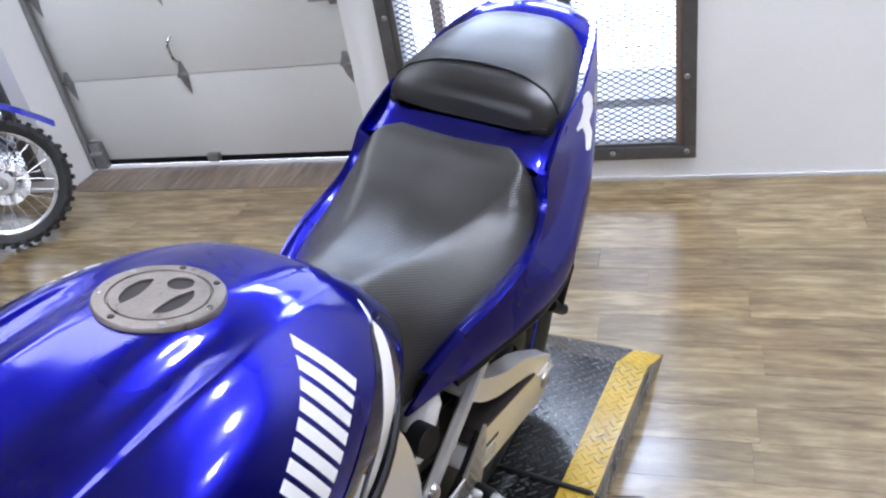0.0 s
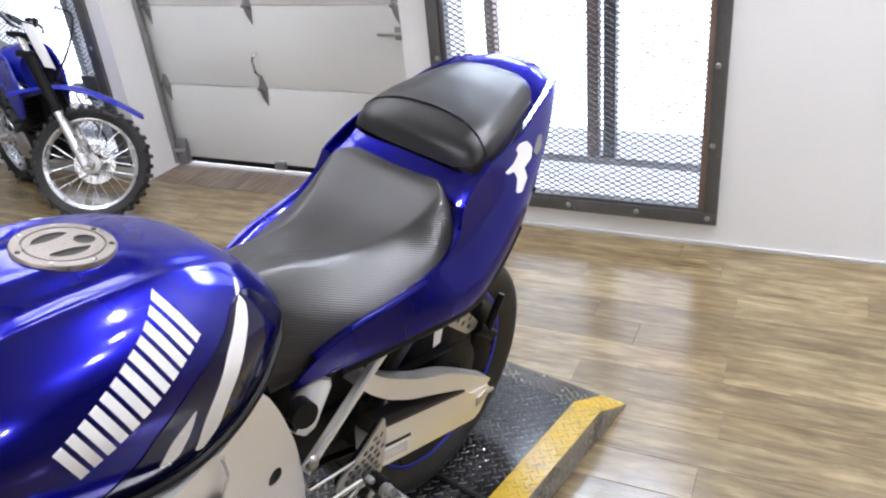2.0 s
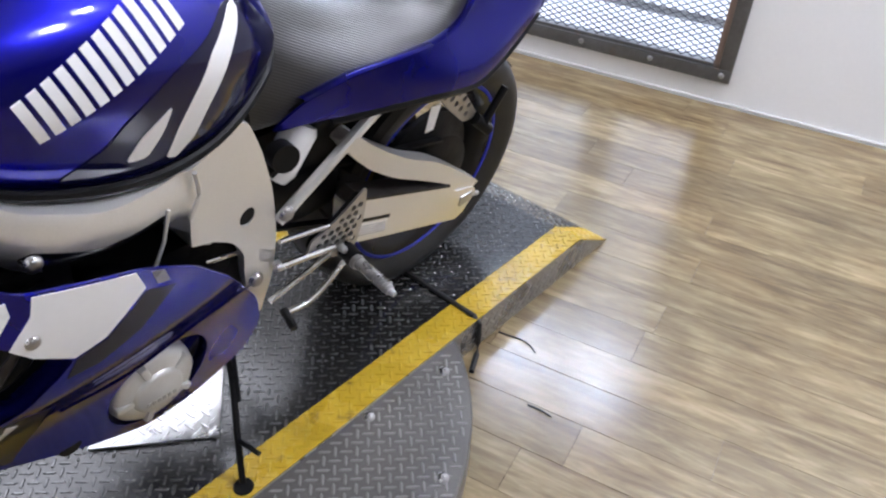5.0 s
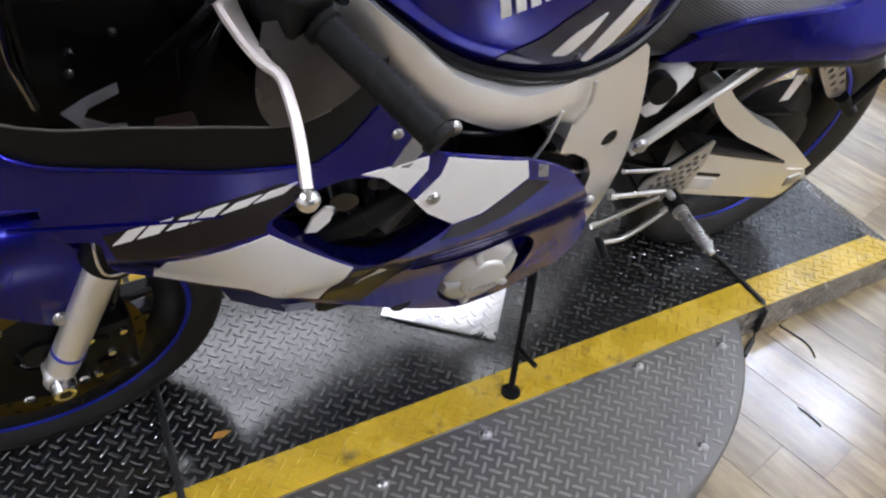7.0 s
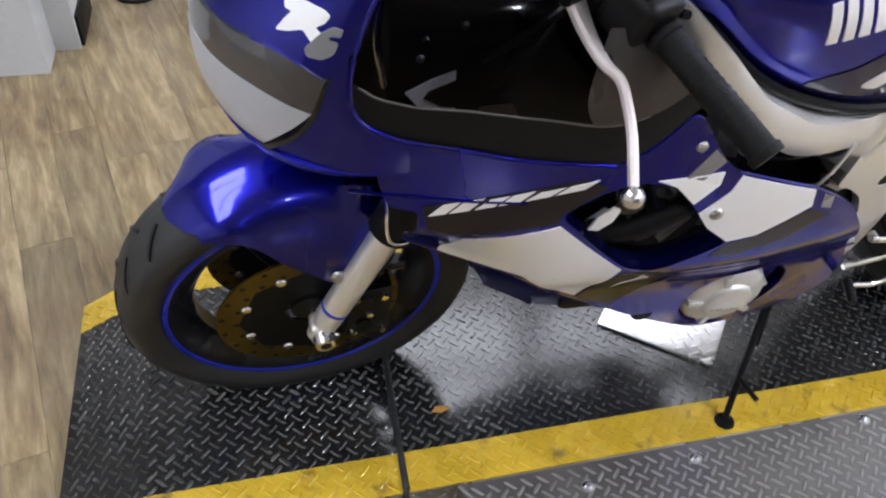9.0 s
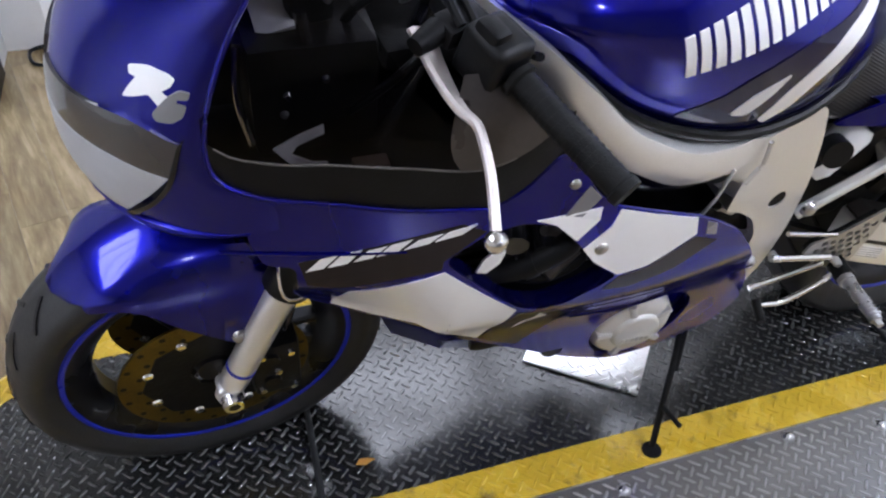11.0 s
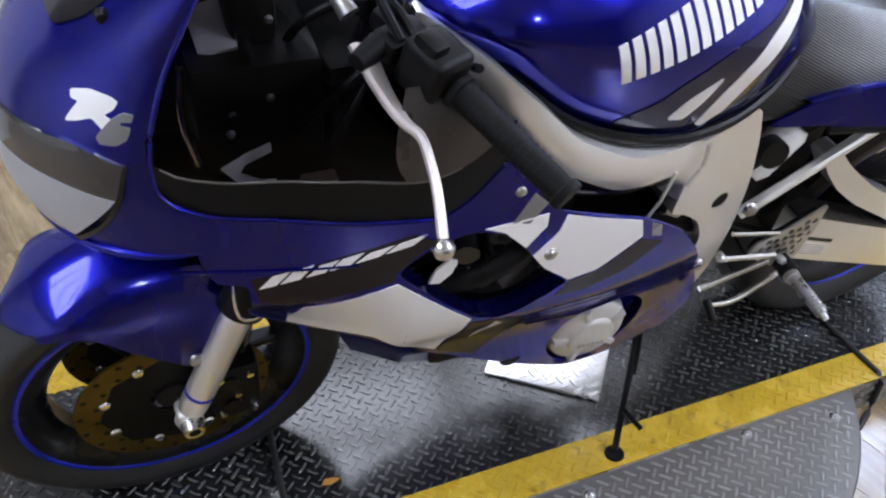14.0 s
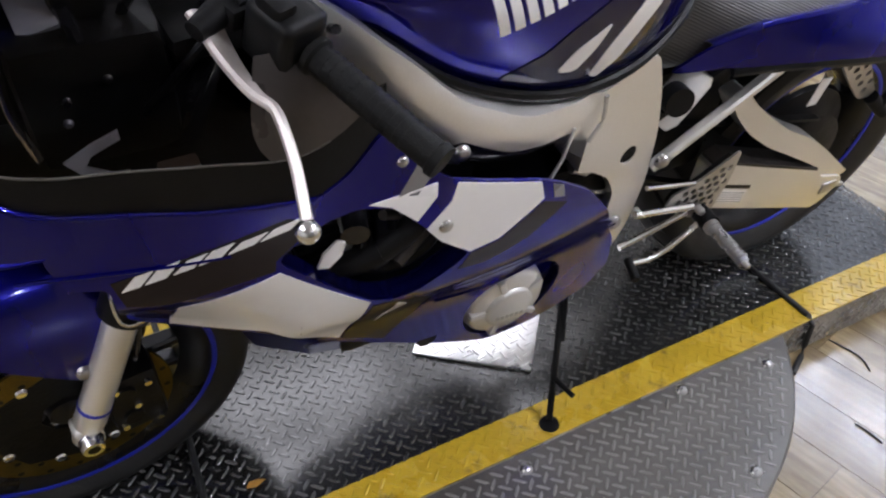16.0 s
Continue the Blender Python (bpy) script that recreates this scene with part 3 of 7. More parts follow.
structure("backdrop", join(box((-3.0, 1.6, -0.5), (5.5, 1.62, 4.0)), box((-3, 0.95, -0.06), (5.5, 1.6, -0.05))), SNOW, "overexposed bright daylight outside the doors", ROOM)

# ---------------------------------------------------------------- garage door in its recess
gd = thing("door_5", "white sectional garage door, closed", "", ROOM, kind="structure")
GN = 0.235
seams = [-0.045, 0.355, 0.745, 1.135, 1.525, 1.915, 2.3]
for a, b in zip(seams, seams[1:]):
    part("panel", box((1.03, GN, a + 0.0015), (2.60, GN + 0.04, b - 0.0015), 0.004), GARAGE, gd)
part("bottom_seal", box((1.03, GN + 0.005, FLOOR + 0.016), (2.60, GN + 0.03, -0.0455), 0.003), BLACK, gd, "black rubber bottom seal")


def hinge(z, s, tall=0.085):
    """Leaf hinge: a waisted plate over the seam with its knuckle."""
    prof = [(-0.012, -tall), (0.012, -tall * 0.5), (0.022, -0.008), (0.022, 0.012), (0.010, tall * 0.6), (-0.010, tall * 0.6), (-0.022, 0.012), (-0.022, -0.008)]
    bm = panel(prof, lambda x, y: 0.0, 0.003, step=0.05, ease=False)
    moved(bm, Matrix.Translation((s, GN - 0.006, z)))
    return join(bm, tube([(s - 0.024, GN - 0.012, z), (s + 0.024, GN - 0.012, z)], 0.009, 10), box((s - 0.012, GN - 0.02, z - 0.012), (s + 0.012, GN - 0.004, z + 0.014), 0.003))


for z in (0.355, 0.745, 1.135):
    for s in (1.075, 1.85, 2.462):
        part("hinge", hinge(z, s), GALV, gd, "galvanised hinge")
part("lift_handle", tube(smooth_path([(1.852, GN - 0.004, 0.53), (1.862, GN - 0.03, 0.50), (1.856, GN - 0.03, 0.44), (1.846, GN - 0.004, 0.41)]), 0.006, 8), STEEL, gd, "bent steel lift handle")
part("slide_bolt", join(tube([(1.02, GN - 0.02, 0.625), (1.17, GN - 0.02, 0.625)], 0.007, 8), box((1.04, GN - 0.012, 0.60), (1.09, GN - 0.002, 0.655), 0.003)), GALV, gd, "galvanised slide bolt")
part("bottom_bracket", box((1.80, GN - 0.03, -0.06), (1.86, GN - 0.002, -0.02), 0.004), GALV, gd)
part("corner_bracket", join(box((2.42, GN - 0.035, -0.075), (2.485, GN - 0.002, 0.06), 0.004), tube([(2.41, GN - 0.03, 0.0), (2.50, GN - 0.03, 0.0)], 0.018, 10)), GALV, gd, "galvanised corner bracket with roller")
for s in (2.492, 1.0):
    part("track", join(box((s - 0.012, GN - 0.045, FLOOR + 0.02), (s + 0.012, GN - 0.03, 2.25), 0.002), box((s + 0.008, GN - 0.045, FLOOR + 0.02), (s + 0.014, GN - 0.002, 2.25), 0.002)), GALV, gd, "galvanised roller track")
structure("trim", join(box((2.515, 0.2, FLOOR), (2.62, GN + 0.02, 2.25)), box((0.905, 0.17, FLOOR), (1.03, GN + 0.02, 2.25)), box((2.508, -0.004, FLOOR), (2.515, GN, 2.25))), WALL, "white painted garage door jambs", ROOM)

# sun-bright slit under the garage door
structure("trim_light_gap", box((1.05, GN + 0.034, FLOOR + 0.002), (2.50, GN + 0.044, FLOOR + 0.015)), SNOW, "daylight slit under the garage door", ROOM)


# ---------------------------------------------------------------- ceiling lamps
def ceiling_light(x, y, size=1.0):
    o = thing("ceiling_light", "round recessed ceiling light, switched on", "lamp", pose(x, y, HALL) @ Matrix.Scale(size, 4), group="ceiling lights")
    part("ring", moved(lathe([(0.105, 0), (0.13, 0.0), (0.13, 0.012), (0.105, 0.02), (0.105, 0)], 32), pose(0, 0, 0, -90)), WALL, o)
    part("diffuser", moved(lathe([(0.0, 0.006), (0.105, 0.006)], 32), pose(0, 0, 0, -90)), LAMP, o, "glowing diffuser")
    return o


def ceiling_panel(x, y, turn=0, glow=None):
    """Flat panel light: a tray with a glowing lens."""
    o = thing("ceiling_panel_light", "wide ceiling panel light, switched on", "lamp", pose(x, y, HALL - 0.02, 0, 0, turn), group="ceiling panel lights")
    part("tray", join(box((-0.62, -0.29, -0.04), (0.62, -0.27, 0.02), 0.004), box((-0.62, 0.27, -0.04), (0.62, 0.29, 0.02), 0.004), box((-0.62, -0.27, 0.0), (0.62, 0.27, 0.02))), WALL, o)
    part("diffuser", box((-0.61, -0.269, -0.030), (0.61, 0.269, -0.012), 0.003), glow or STRIP, o, "glowing diffuser")
    return o


LAMP = emit("white lamp diffuser", (1.0, 0.98, 0.95), 270.0)
STRIP = emit("white panel light diffuser", (1.0, 0.975, 0.94), 6.2)
FRONT_FILL = emit("front fill panel diffuser", (1.0, 0.98, 0.95), 7.5)
for x, y in ((0.1, -4.6), (1.75, -2.6), (1.75, -0.9), (1.9, -1.8)):
    ceiling_light(x, y)
# unseen row added to brighten the floor ahead and the fender's broad gleam
for x, y in ((-2.3, 0.55), (-2.3, -0.05), (-2.3, -0.65), (-2.3, -1.25)):
    ceiling_panel(x, y, 0, FRONT_FILL)
for x, y in ((0.15, 1.75), (1.55, 1.45), (0.30, 2.45), (1.70, 2.15)):
    ceiling_panel(x, y, -13)


# ---------------------------------------------------------------- turntable
def treads(cells, name, material, length=0.0270, width=0.0062, high=0.0020):
    """Raised lozenges: cells gives (matrix, turned) for each."""
    verts, faces = [], []
    prof = [(-0.5, -0.18), (-0.3, -0.5), (0.3, -0.5), (0.5, 0.18), (0.3, 0.5), (-0.3, 0.5)]
    for m, turn in cells:
        b = len(verts)
        r = m @ pose(0, 0, 0, 0, 0, turn)
        verts += [tuple(r @ Vector((x * length, y * width, 0))) for x, y in prof] + [tuple(r @ Vector((x * length * 0.72, y * width * 0.45, high))) for x, y in prof]
        faces += [(b + i, b + (i + 1) % 6, b + 6 + (i + 1) % 6, b + 6 + i) for i in range(6)] + [tuple(b + 6 + i for i in range(6))]
    me = bpy.data.meshes.new(name)
    me.from_pydata(verts, [], faces)
    me.materials.append(material)
    return me


HUB_ALU = mat("bright brushed aluminium", (0.92, 0.91, 0.89), 0.30, 0.85, 0.12, 9, 90, 0.06, 140)
DX0, DX1, RAMP = -0.89, 1.185, 0.16
DY0, DY1, TAPE = -0.353, 0.265, 0.076
turn_tab = thing("turntable", "tread plate display turntable with yellow taped edges", "turntable")


def deck_z(x):
    return 0.0 if DX0 <= x <= DX1 else FLOOR * min(1, (DX0 - x if x < DX0 else x - DX1) / RAMP) * 0.97


xs = [DX0 - RAMP, DX0, DX1, DX1 + RAMP]
bm = loft([[(x, DY0, FLOOR + 0.001) for x in (xs[0], xs[3])] + [(x, DY0, deck_z(x)) for x in xs[::-1]], [(x, DY1, FLOOR + 0.001) for x in (xs[0], xs[3])] + [(x, DY1, deck_z(x)) for x in xs[::-1]]])
part("deck", bm, PLATE, turn_tab, "dark tread plate deck with ramped ends", smooth=20)
for y0, y1 in ((DY0 - 0.001, DY0 + TAPE), (DY1 - TAPE, DY1 + 0.001)):
    part("edge_tape", loft([[(x, y0, deck_z(x) + 0.0008), (x, y1, deck_z(x) + 0.0008), (x, y1, deck_z(x) - 0.002), (x, y0, deck_z(x) - 0.002)] for x in xs]), YELLOW, turn_tab, "worn yellow safety tape", smooth=20)
PITCH = 0.0145  # half the diagonal of the lattice


def lattice(u0, u1, v0, v1):
    """Places of the lozenges on a slanted lattice, each turned across its neighbours."""
    out = []
    for i in range(int((u1 - u0) / PITCH) + 1):
        v = v0 + (PITCH if i % 2 else 0)
        while v <= v1:
            out.append((u0 + i * PITCH, v, 45 if i % 2 else -45))
            v += 2 * PITCH
    return out


cells, taped, side = [], [], []
for x, y, a in lattice(DX0 - RAMP + 0.012, DX1 + RAMP - 0.006, DY0 + 0.010, DY1 - 0.009):
    slope = 0 if DX0 <= x <= DX1 else math.degrees(math.atan2(-FLOOR, RAMP)) * (1 if x > DX1 else -1)
    on_tape = y < DY0 + TAPE or y > DY1 - TAPE
    (taped if on_tape else cells).append((pose(x, y, deck_z(x) + (0.0008 if on_tape else 0)) @ pose(0, 0, 0, 0, slope, 0), a))
tagged(part("tread", treads(cells, "tread", TREAD), TREAD, turn_tab), kind="stuff")
tagged(part("tape_tread", treads(taped, "tape_tread", YELLOW, high=0.0017), YELLOW, turn_tab), kind="stuff")
for ysd, flip in ((DY0, 90), (DY1, -90)):
    for x, z, a in lattice(DX0 - RAMP + 0.02, DX1 + RAMP - 0.02, FLOOR + 0.014, -0.010):
        if z < deck_z(x) - 0.014:
            side.append((pose(x, ysd, z, flip), a))
    y0, y1 = sorted((ysd + 0.001 * (1 if flip > 0 else -1), ysd - 0.002 * (1 if flip > 0 else -1)))
    part("side_plate", loft([[(x, y, z) for x, z in ((DX0 - RAMP + 0.01, FLOOR + 0.003), (DX1 + RAMP - 0.01, FLOOR + 0.003), (DX1 + RAMP - 0.012, FLOOR + 0.005), (DX1, -0.003), (DX0, -0.003), (DX0 - RAMP + 0.012, FLOOR + 0.005))] for y in (y0, y1)]), SIDE_ALU, turn_tab, "bare tread plate side", smooth=20)
side = [(Matrix.Translation((0, -0.002 if k[0].translation.y < 0 else 0.002, 0)) @ k[0], k[1]) for k in side]
tagged(part("side_tread", treads(side, "side_tread", SIDE_ALU), SIDE_ALU, turn_tab), kind="stuff")
DC, DR = (0.155, -0.042), 0.62
disc = part("disc", moved(lathe([(0, -0.006), (DR - 0.004, -0.006), (DR, -0.009), (DR, FLOOR + 0.004), (0, FLOOR + 0.004)], 128), pose(DC[0], DC[1], 0) @ Matrix(((1, 0, 0, 0), (0, 0, 1, 0), (0, 1, 0, 0), (0, 0, 0, 1)))), PLATE_ALU, turn_tab, "round aluminium tread plate disc", smooth=30)
cells = []
for x, y, a in lattice(DC[0] - DR, DC[0] + DR, DC[1] - DR, DC[1] + DR):
    if math.hypot(x - DC[0], y - DC[1]) < DR - 0.016 and not DY0 - 0.012 < y < DY1 + 0.012:
        cells.append((pose(x, y, -0.006), a))
tagged(part("disc_tread", treads(cells, "disc_tread", ALU_TREAD), ALU_TREAD, turn_tab), kind="stuff")
bolt = finish(moved(lathe([(0, 0.008), (0.008, 0.007), (0.012, 0.003), (0.013, 0)], 14), Matrix(((1, 0, 0, 0), (0, 0, 1, 0), (0, 1, 0, 0), (0, 0, 0, 1)))), "bolt", STEEL)
for bx, by in ((0.406, -0.372), (0.399, -0.573), (0.60, -0.40), (0.05, -0.385), (-0.16, -0.40), (-0.28, -0.43), (0.0, -0.60), (0.155, -0.625)):
    part("bolt", bolt, STEEL, turn_tab, m=pose(bx, by, -0.006))
# raised hub cover, turned a little against the deck
hub = moved(box((-0.118, -0.118, 0.002), (0.118, 0.118, 0.008), 0.001), pose(0.155, -0.042, 0, 0, 0, 51))
part("hub_cover", hub, HUB_ALU, turn_tab, "bright square hub cover plate")
cells = [(pose(0.155, -0.042, 0.008, 0, 0, 51) @ pose(x, y, 0), a) for x, y, a in lattice(-0.105, 0.105, -0.105, 0.105)]
tagged(part("hub_tread", treads(cells, "hub_tread", HUB_ALU), HUB_ALU, turn_tab), kind="stuff")

# black straps round the deck
for path in ([(-0.447, 0.268, 0.004), (-0.452, -0.03, 0.0045), (-0.468, -0.35, 0.0045), (-0.470, -0.361, -0.01), (-0.470, -0.362, -0.07), (-0.44, -0.385, -0.083), (-0.36, -0.44, -0.084)],
             [(0.775, 0.268, 0.004), (0.773, -0.158, 0.0045), (0.768, -0.345, 0.0045), (0.768, -0.361, -0.01), (0.768, -0.362, -0.07), (0.75, -0.375, -0.083), (0.70, -0.40, -0.084)]):
    solid("strap", tube(path, 0.006, 8), STRAP, "thin black strap round the turntable deck", "strap", group="straps on the turntable")
leaf = bmesh.new()
lv = [leaf.verts.new(p) for p in ((-0.392, -0.206, 0.004), (-0.376, -0.213, 0.007), (-0.357, -0.203, 0.004), (-0.368, -0.199, 0.006), (-0.384, -0.196, 0.004))]
leaf.faces.new(lv)
r = bmesh.ops.extrude_face_region(leaf, geom=leaf.faces[:])
bmesh.ops.translate(leaf, verts=[v for v in r["geom"] if isinstance(v, bmesh.types.BMVert)], vec=(0, 0, 0.0012))
solid("leaf", leaf, mat("dry leaf", (0.42, 0.20, 0.03), 0.7, 0, 0.2, 60), "small dry orange leaf on the deck", "leaf")

# black box and its cable loop on the floor by the partition
solid("power_box", box((-1.005, 1.90, FLOOR), (-0.93, 2.02, FLOOR + 0.055), 0.008), BLACK, "small black power supply box on the floor", "power supply")
solid("cable", tube(smooth_path([(-0.95, 1.905, FLOOR + 0.02), (-0.93, 1.80, FLOOR + 0.008), (-0.98, 1.72, FLOOR + 0.008), (-1.06, 1.74, FLOOR + 0.008), (-1.08, 1.84, FLOOR + 0.010), (-1.02, 1.875, FLOOR + 0.012)]), 0.006, 8), BLACK, "loop of black cable lying on the floor", "cable")
# two cracks in the floor, added as thin dark tubes
for pts in ([(0.847, -0.363, FLOOR + 0.002), (0.856, -0.391, FLOOR + 0.002), (0.864, -0.418, FLOOR + 0.002), (0.863, -0.444, FLOOR + 0.002), (0.852, -0.467, FLOOR + 0.002)],
            [(0.713, -0.55, FLOOR + 0.002), (0.720, -0.579, FLOOR + 0.002), (0.721, -0.605, FLOOR + 0.002)]):
    solid("cord", tube(smooth_path(pts), 0.0018, 6), STRAP, "thin dark line standing for a crack in the floor", "cord", group="cord ends on the floor")


# ---------------------------------------------------------------- the sports motorcycle, leaning on its stand
LEAN = 10.0
bike = thing("motorcycle", "blue white and silver sports motorcycle leaning on its side stand", "motorcycle", pose(0, -0.04, 0, LEAN))


def both(name, bm, material, parent=bike, label="", smooth=40.0):
    """A part and its mirror image across the bike."""
    me = finish(bm, name, material, smooth)
    left = part(name, me, material, parent, label)
    b2 = bmesh.new()
    b2.from_mesh(me)
    right = part(name, mirror_y(b2), material, parent, label, smooth=smooth)
    return left, right


def half_ring(prof, x, n=3):
    """A closed ring at x from (y, z) half profile, top centre to bottom centre, mirrored."""
    q = smooth_path([(x, y, z) for y, z in prof], n)
    left = [(p.x, -max(p.y, 0), p.z) for p in q]
    right = [(p.x, max(p.y, 0), p.z) for p in q[1:-1]][::-1]
    return left + right


# --- fuel tank
tk_x = [-0.27, -0.235, -0.2, -0.1, 0.0, 0.1, 0.2, 0.268, 0.315, 0.345]
tk_top = curve(tk_x, [0.915, 0.957, 0.984, 1.009, 1.011, 0.997, 0.964, 0.925, 0.876, 0.830])
tk_w = curve(tk_x, [0.07, 0.135, 0.168, 0.203, 0.208, 0.202, 0.182, 0.152, 0.118, 0.075])
tk_bot = curve(tk_x, [0.905, 0.90, 0.888, 0.812, 0.765, 0.742, 0.748, 0.765, 0.78, 0.79])
tk_mid = curve(tk_x, [0.913, 0.925, 0.924, 0.908, 0.890, 0.872, 0.858, 0.842, 0.825, 0.808])


def tank_half(x):
    """Half section: a broad crown, a shallow valley along it that fades to the rear, and the knee side."""
    t, w, b, m = tk_top(x), tk_w(x), tk_bot(x), tk_mid(x)
    h = t - m
    v = 0.075 * h * max(0.0, min(1.0, (0.17 - x) / 0.12))
    return [(0, t), (0.22 * w, t - 0.010 * h), (0.36 * w, t - 0.04 * h - v), (0.47 * w, t - 0.085 * h - 0.5 * v), (0.56 * w, t - 0.125 * h), (0.78 * w, t - 0.34 * h), (0.93 * w, t - 0.66 * h), (w, m), (0.975 * w, m + 0.4 * (b - m)), (0.92 * w, m + 0.8 * (b - m)), (0.84 * w, b), (0.4 * w, b + 0.004), (0, b + 0.004)]


def tank_y(x, z):
    q = smooth_path([(0, y, zz) for y, zz in tank_half(x)], 4)
    z = min(z, tk_top(x) - 0.003)
    for a, b in zip(q, q[1:]):
        if a.z >= z >= b.z and a.z > b.z:
            return -(a.y + (b.y - a.y) * (a.z - z) / (a.z - b.z))
    return -q[-10].y


xs = np.linspace(-0.27, 0.345, 72)
tank = part("fuel_tank", loft([half_ring(tank_half(float(x)), float(x), 4) for x in xs]), BLUE, bike, "metallic blue fuel tank", smooth=60)
for sgn in (1, -1):
    def side_part(name, outline, material, lift, label=""):
        bm = panel(outline, tank_y, 0.001, lift=lift, step=0.012, ease=name != "tank_mark")
        if sgn < 0:
            mirror_y(bm)
        part(name, bm, material, tank, label)
    side_part("tank_decal", [(0.205, 0.916), (0.165, 0.90), (0.11, 0.885), (0.08, 0.872), (0.045, 0.85), (0.02, 0.825), (-0.04, 0.795), (0.02, 0.768), (0.09, 0.752), (0.20, 0.756), (0.275, 0.775), (0.31, 0.80), (0.305, 0.84), (0.26, 0.90), (0.235, 0.914)], NAVY, 0.0014, "dark navy rear tank decal")
    side_part("tank_stripe", [(0.246, 0.921), (0.224, 0.893), (0.190, 0.866), (0.159, 0.820), (0.138, 0.778), (0.113, 0.757), (0.098, 0.766), (0.112, 0.808), (0.137, 0.851), (0.165, 0.885), (0.202, 0.905), (0.236, 0.920)], WHITE, 0.0024, "white tank stripe")
    side_part("tank_stripe", [(0.104, 0.848), (0.092, 0.815), (0.070, 0.783), (0.042, 0.789), (0.060, 0.818)], WHITE, 0.0024, "white tank stripe")
    # white maker's mark drawn as plain slanted bars
    a, b = Vector((-0.050, 0.0, 0.864)), Vector((0.146, 0.0, 0.924))
    up = Vector((-0.018, 0, 0.050))
    for i in range(6):
        p = a + (b - a) * (i / 6)
        w = (b - a) / 6
        for f0, f1 in ((0.05, 0.38), (0.55, 0.88)):
            q = [p + w * f0, p + w * f1, p + w * f1 + up, p + w * f0 + up]
            side_part("tank_mark", [(v.x, v.z) for v in q], WHITE, 0.0020)

# black rubber edge along the bottom of the tank
for sgn in (-1, 1):
    trim_pts = [(float(x), sgn * 0.93 * tk_w(float(x)), tk_bot(float(x)) + 0.002) for x in np.linspace(-0.2, 0.325, 22)]
    part("tank_trim", tube(trim_pts, 0.007, 8), BLACK, tank, "black rubber trim under the tank")

# filler cap
cap = part("fuel_cap", moved(lathe([(0.0, 0.006), (0.060, 0.006), (0.0600, -0.0015), (0.0585, -0.0038), (0.0475, -0.0042), (0.0468, -0.0018), (0.0450, -0.0018), (0.0, -0.0018)], 64), Matrix()), PEWTER, bike, "worn pewter coloured filler cap", m=pose(0.090, 0, 0.9975) @ pose(0, 0, 0, 0, 12, 0) @ pose(0, 0, 0, -90))


def ellipse(cx, cy, rx, ry, turn=0, n=20):
    c, s = math.cos(radians(turn)), math.sin(radians(turn))
    return [(cx + rx * math.cos(2 * math.pi * k / n) * c - ry * math.sin(2 * math.pi * k / n) * s, cy + rx * math.cos(2 * math.pi * k / n) * s + ry * math.sin(2 * math.pi * k / n) * c) for k in range(n)]


def crescent(cx, cy, turn):
    pts = [(-0.028, 0.002), (-0.016, 0.011), (0.002, 0.014), (0.018, 0.010), (0.026, 0.000), (0.012, -0.003), (-0.008, -0.004)]
    c, s = math.cos(radians(turn)), math.sin(radians(turn))
    return [(cx + x * c - y * s, cy + x * s + y * c) for x, y in pts]


face = panel(ellipse(0, 0, 0.0448, 0.0448, n=40), lambda x, z: -0.0040, 0.003, holes=[crescent(-0.006, 0.019, 12), crescent(-0.004, -0.018, 180), ellipse(0.026, -0.001, 0.0125, 0.0125)], step=0.008, ease=False)
part("cap_face", face, PEWTER, cap)
for k in range(7):
    a = radians(20 + 360 * k / 7)
    part("cap_screw", moved(lathe([(0, -0.0052), (0.0030, -0.005), (0.0036, -0.0036)], 10), Matrix.Translation((0.053 * math.cos(a), 0, 0.053 * math.sin(a)))), STEEL if k % 3 else DARK_ALLOY, cap)
# dark floor under the cap's openings puts their shade into the colour
part("cap_recess", moved(lathe([(0, -0.0021), (0.0455, -0.0021)], 40), Matrix()), DARK_ALLOY, cap)

# --- frame
fr_w = curve([-0.27, -0.2, -0.1, 0.0, 0.1, 0.2, 0.3], [0.115, 0.185, 0.222, 0.222, 0.20, 0.175, 0.158])
fr_c = curve([-0.27, -0.2, -0.14, -0.09, 0.0, 0.09, 0.18, 0.255, 0.30], [0.905, 0.875, 0.812, 0.765, 0.725, 0.706, 0.68, 0.56, 0.5])


def frame_y(x, z):
    k = min(abs(z - fr_c(x)) / 0.055, 1.6) if x < 0.12 else min(abs(z - fr_c(x)) / 0.16, 1.2) * 0.5
    return -(fr_w(x) - 0.022 * k * k)


frame_out = [(-0.265, 0.935), (-0.205, 0.905), (-0.14, 0.85), (-0.09, 0.80), (0.0, 0.752), (0.09, 0.735), (0.16, 0.738), (0.234, 0.752), (0.264, 0.68), (0.286, 0.60), (0.298, 0.50), (0.294, 0.40), (0.272, 0.315), (0.256, 0.36), (0.238, 0.41), (0.230, 0.455), (0.228, 0.50), (0.204, 0.543), (0.160, 0.580), (0.120, 0.602), (0.098, 0.640), (0.086, 0.694), (0.040, 0.698), (-0.017, 0.709), (-0.065, 0.737), (-0.088, 0.750), (-0.101, 0.742), (-0.095, 0.720), (-0.070, 0.688), (-0.078, 0.678), (-0.106, 0.706), (-0.121, 0.747), (-0.15, 0.79), (-0.2, 0.84), (-0.262, 0.885)]
both("frame", panel(frame_out, frame_y, 0.03, holes=[ellipse(0.232, 0.577, 0.0155, 0.0165)], step=0.014), SILVER, label="silver aluminium twin-spar frame")
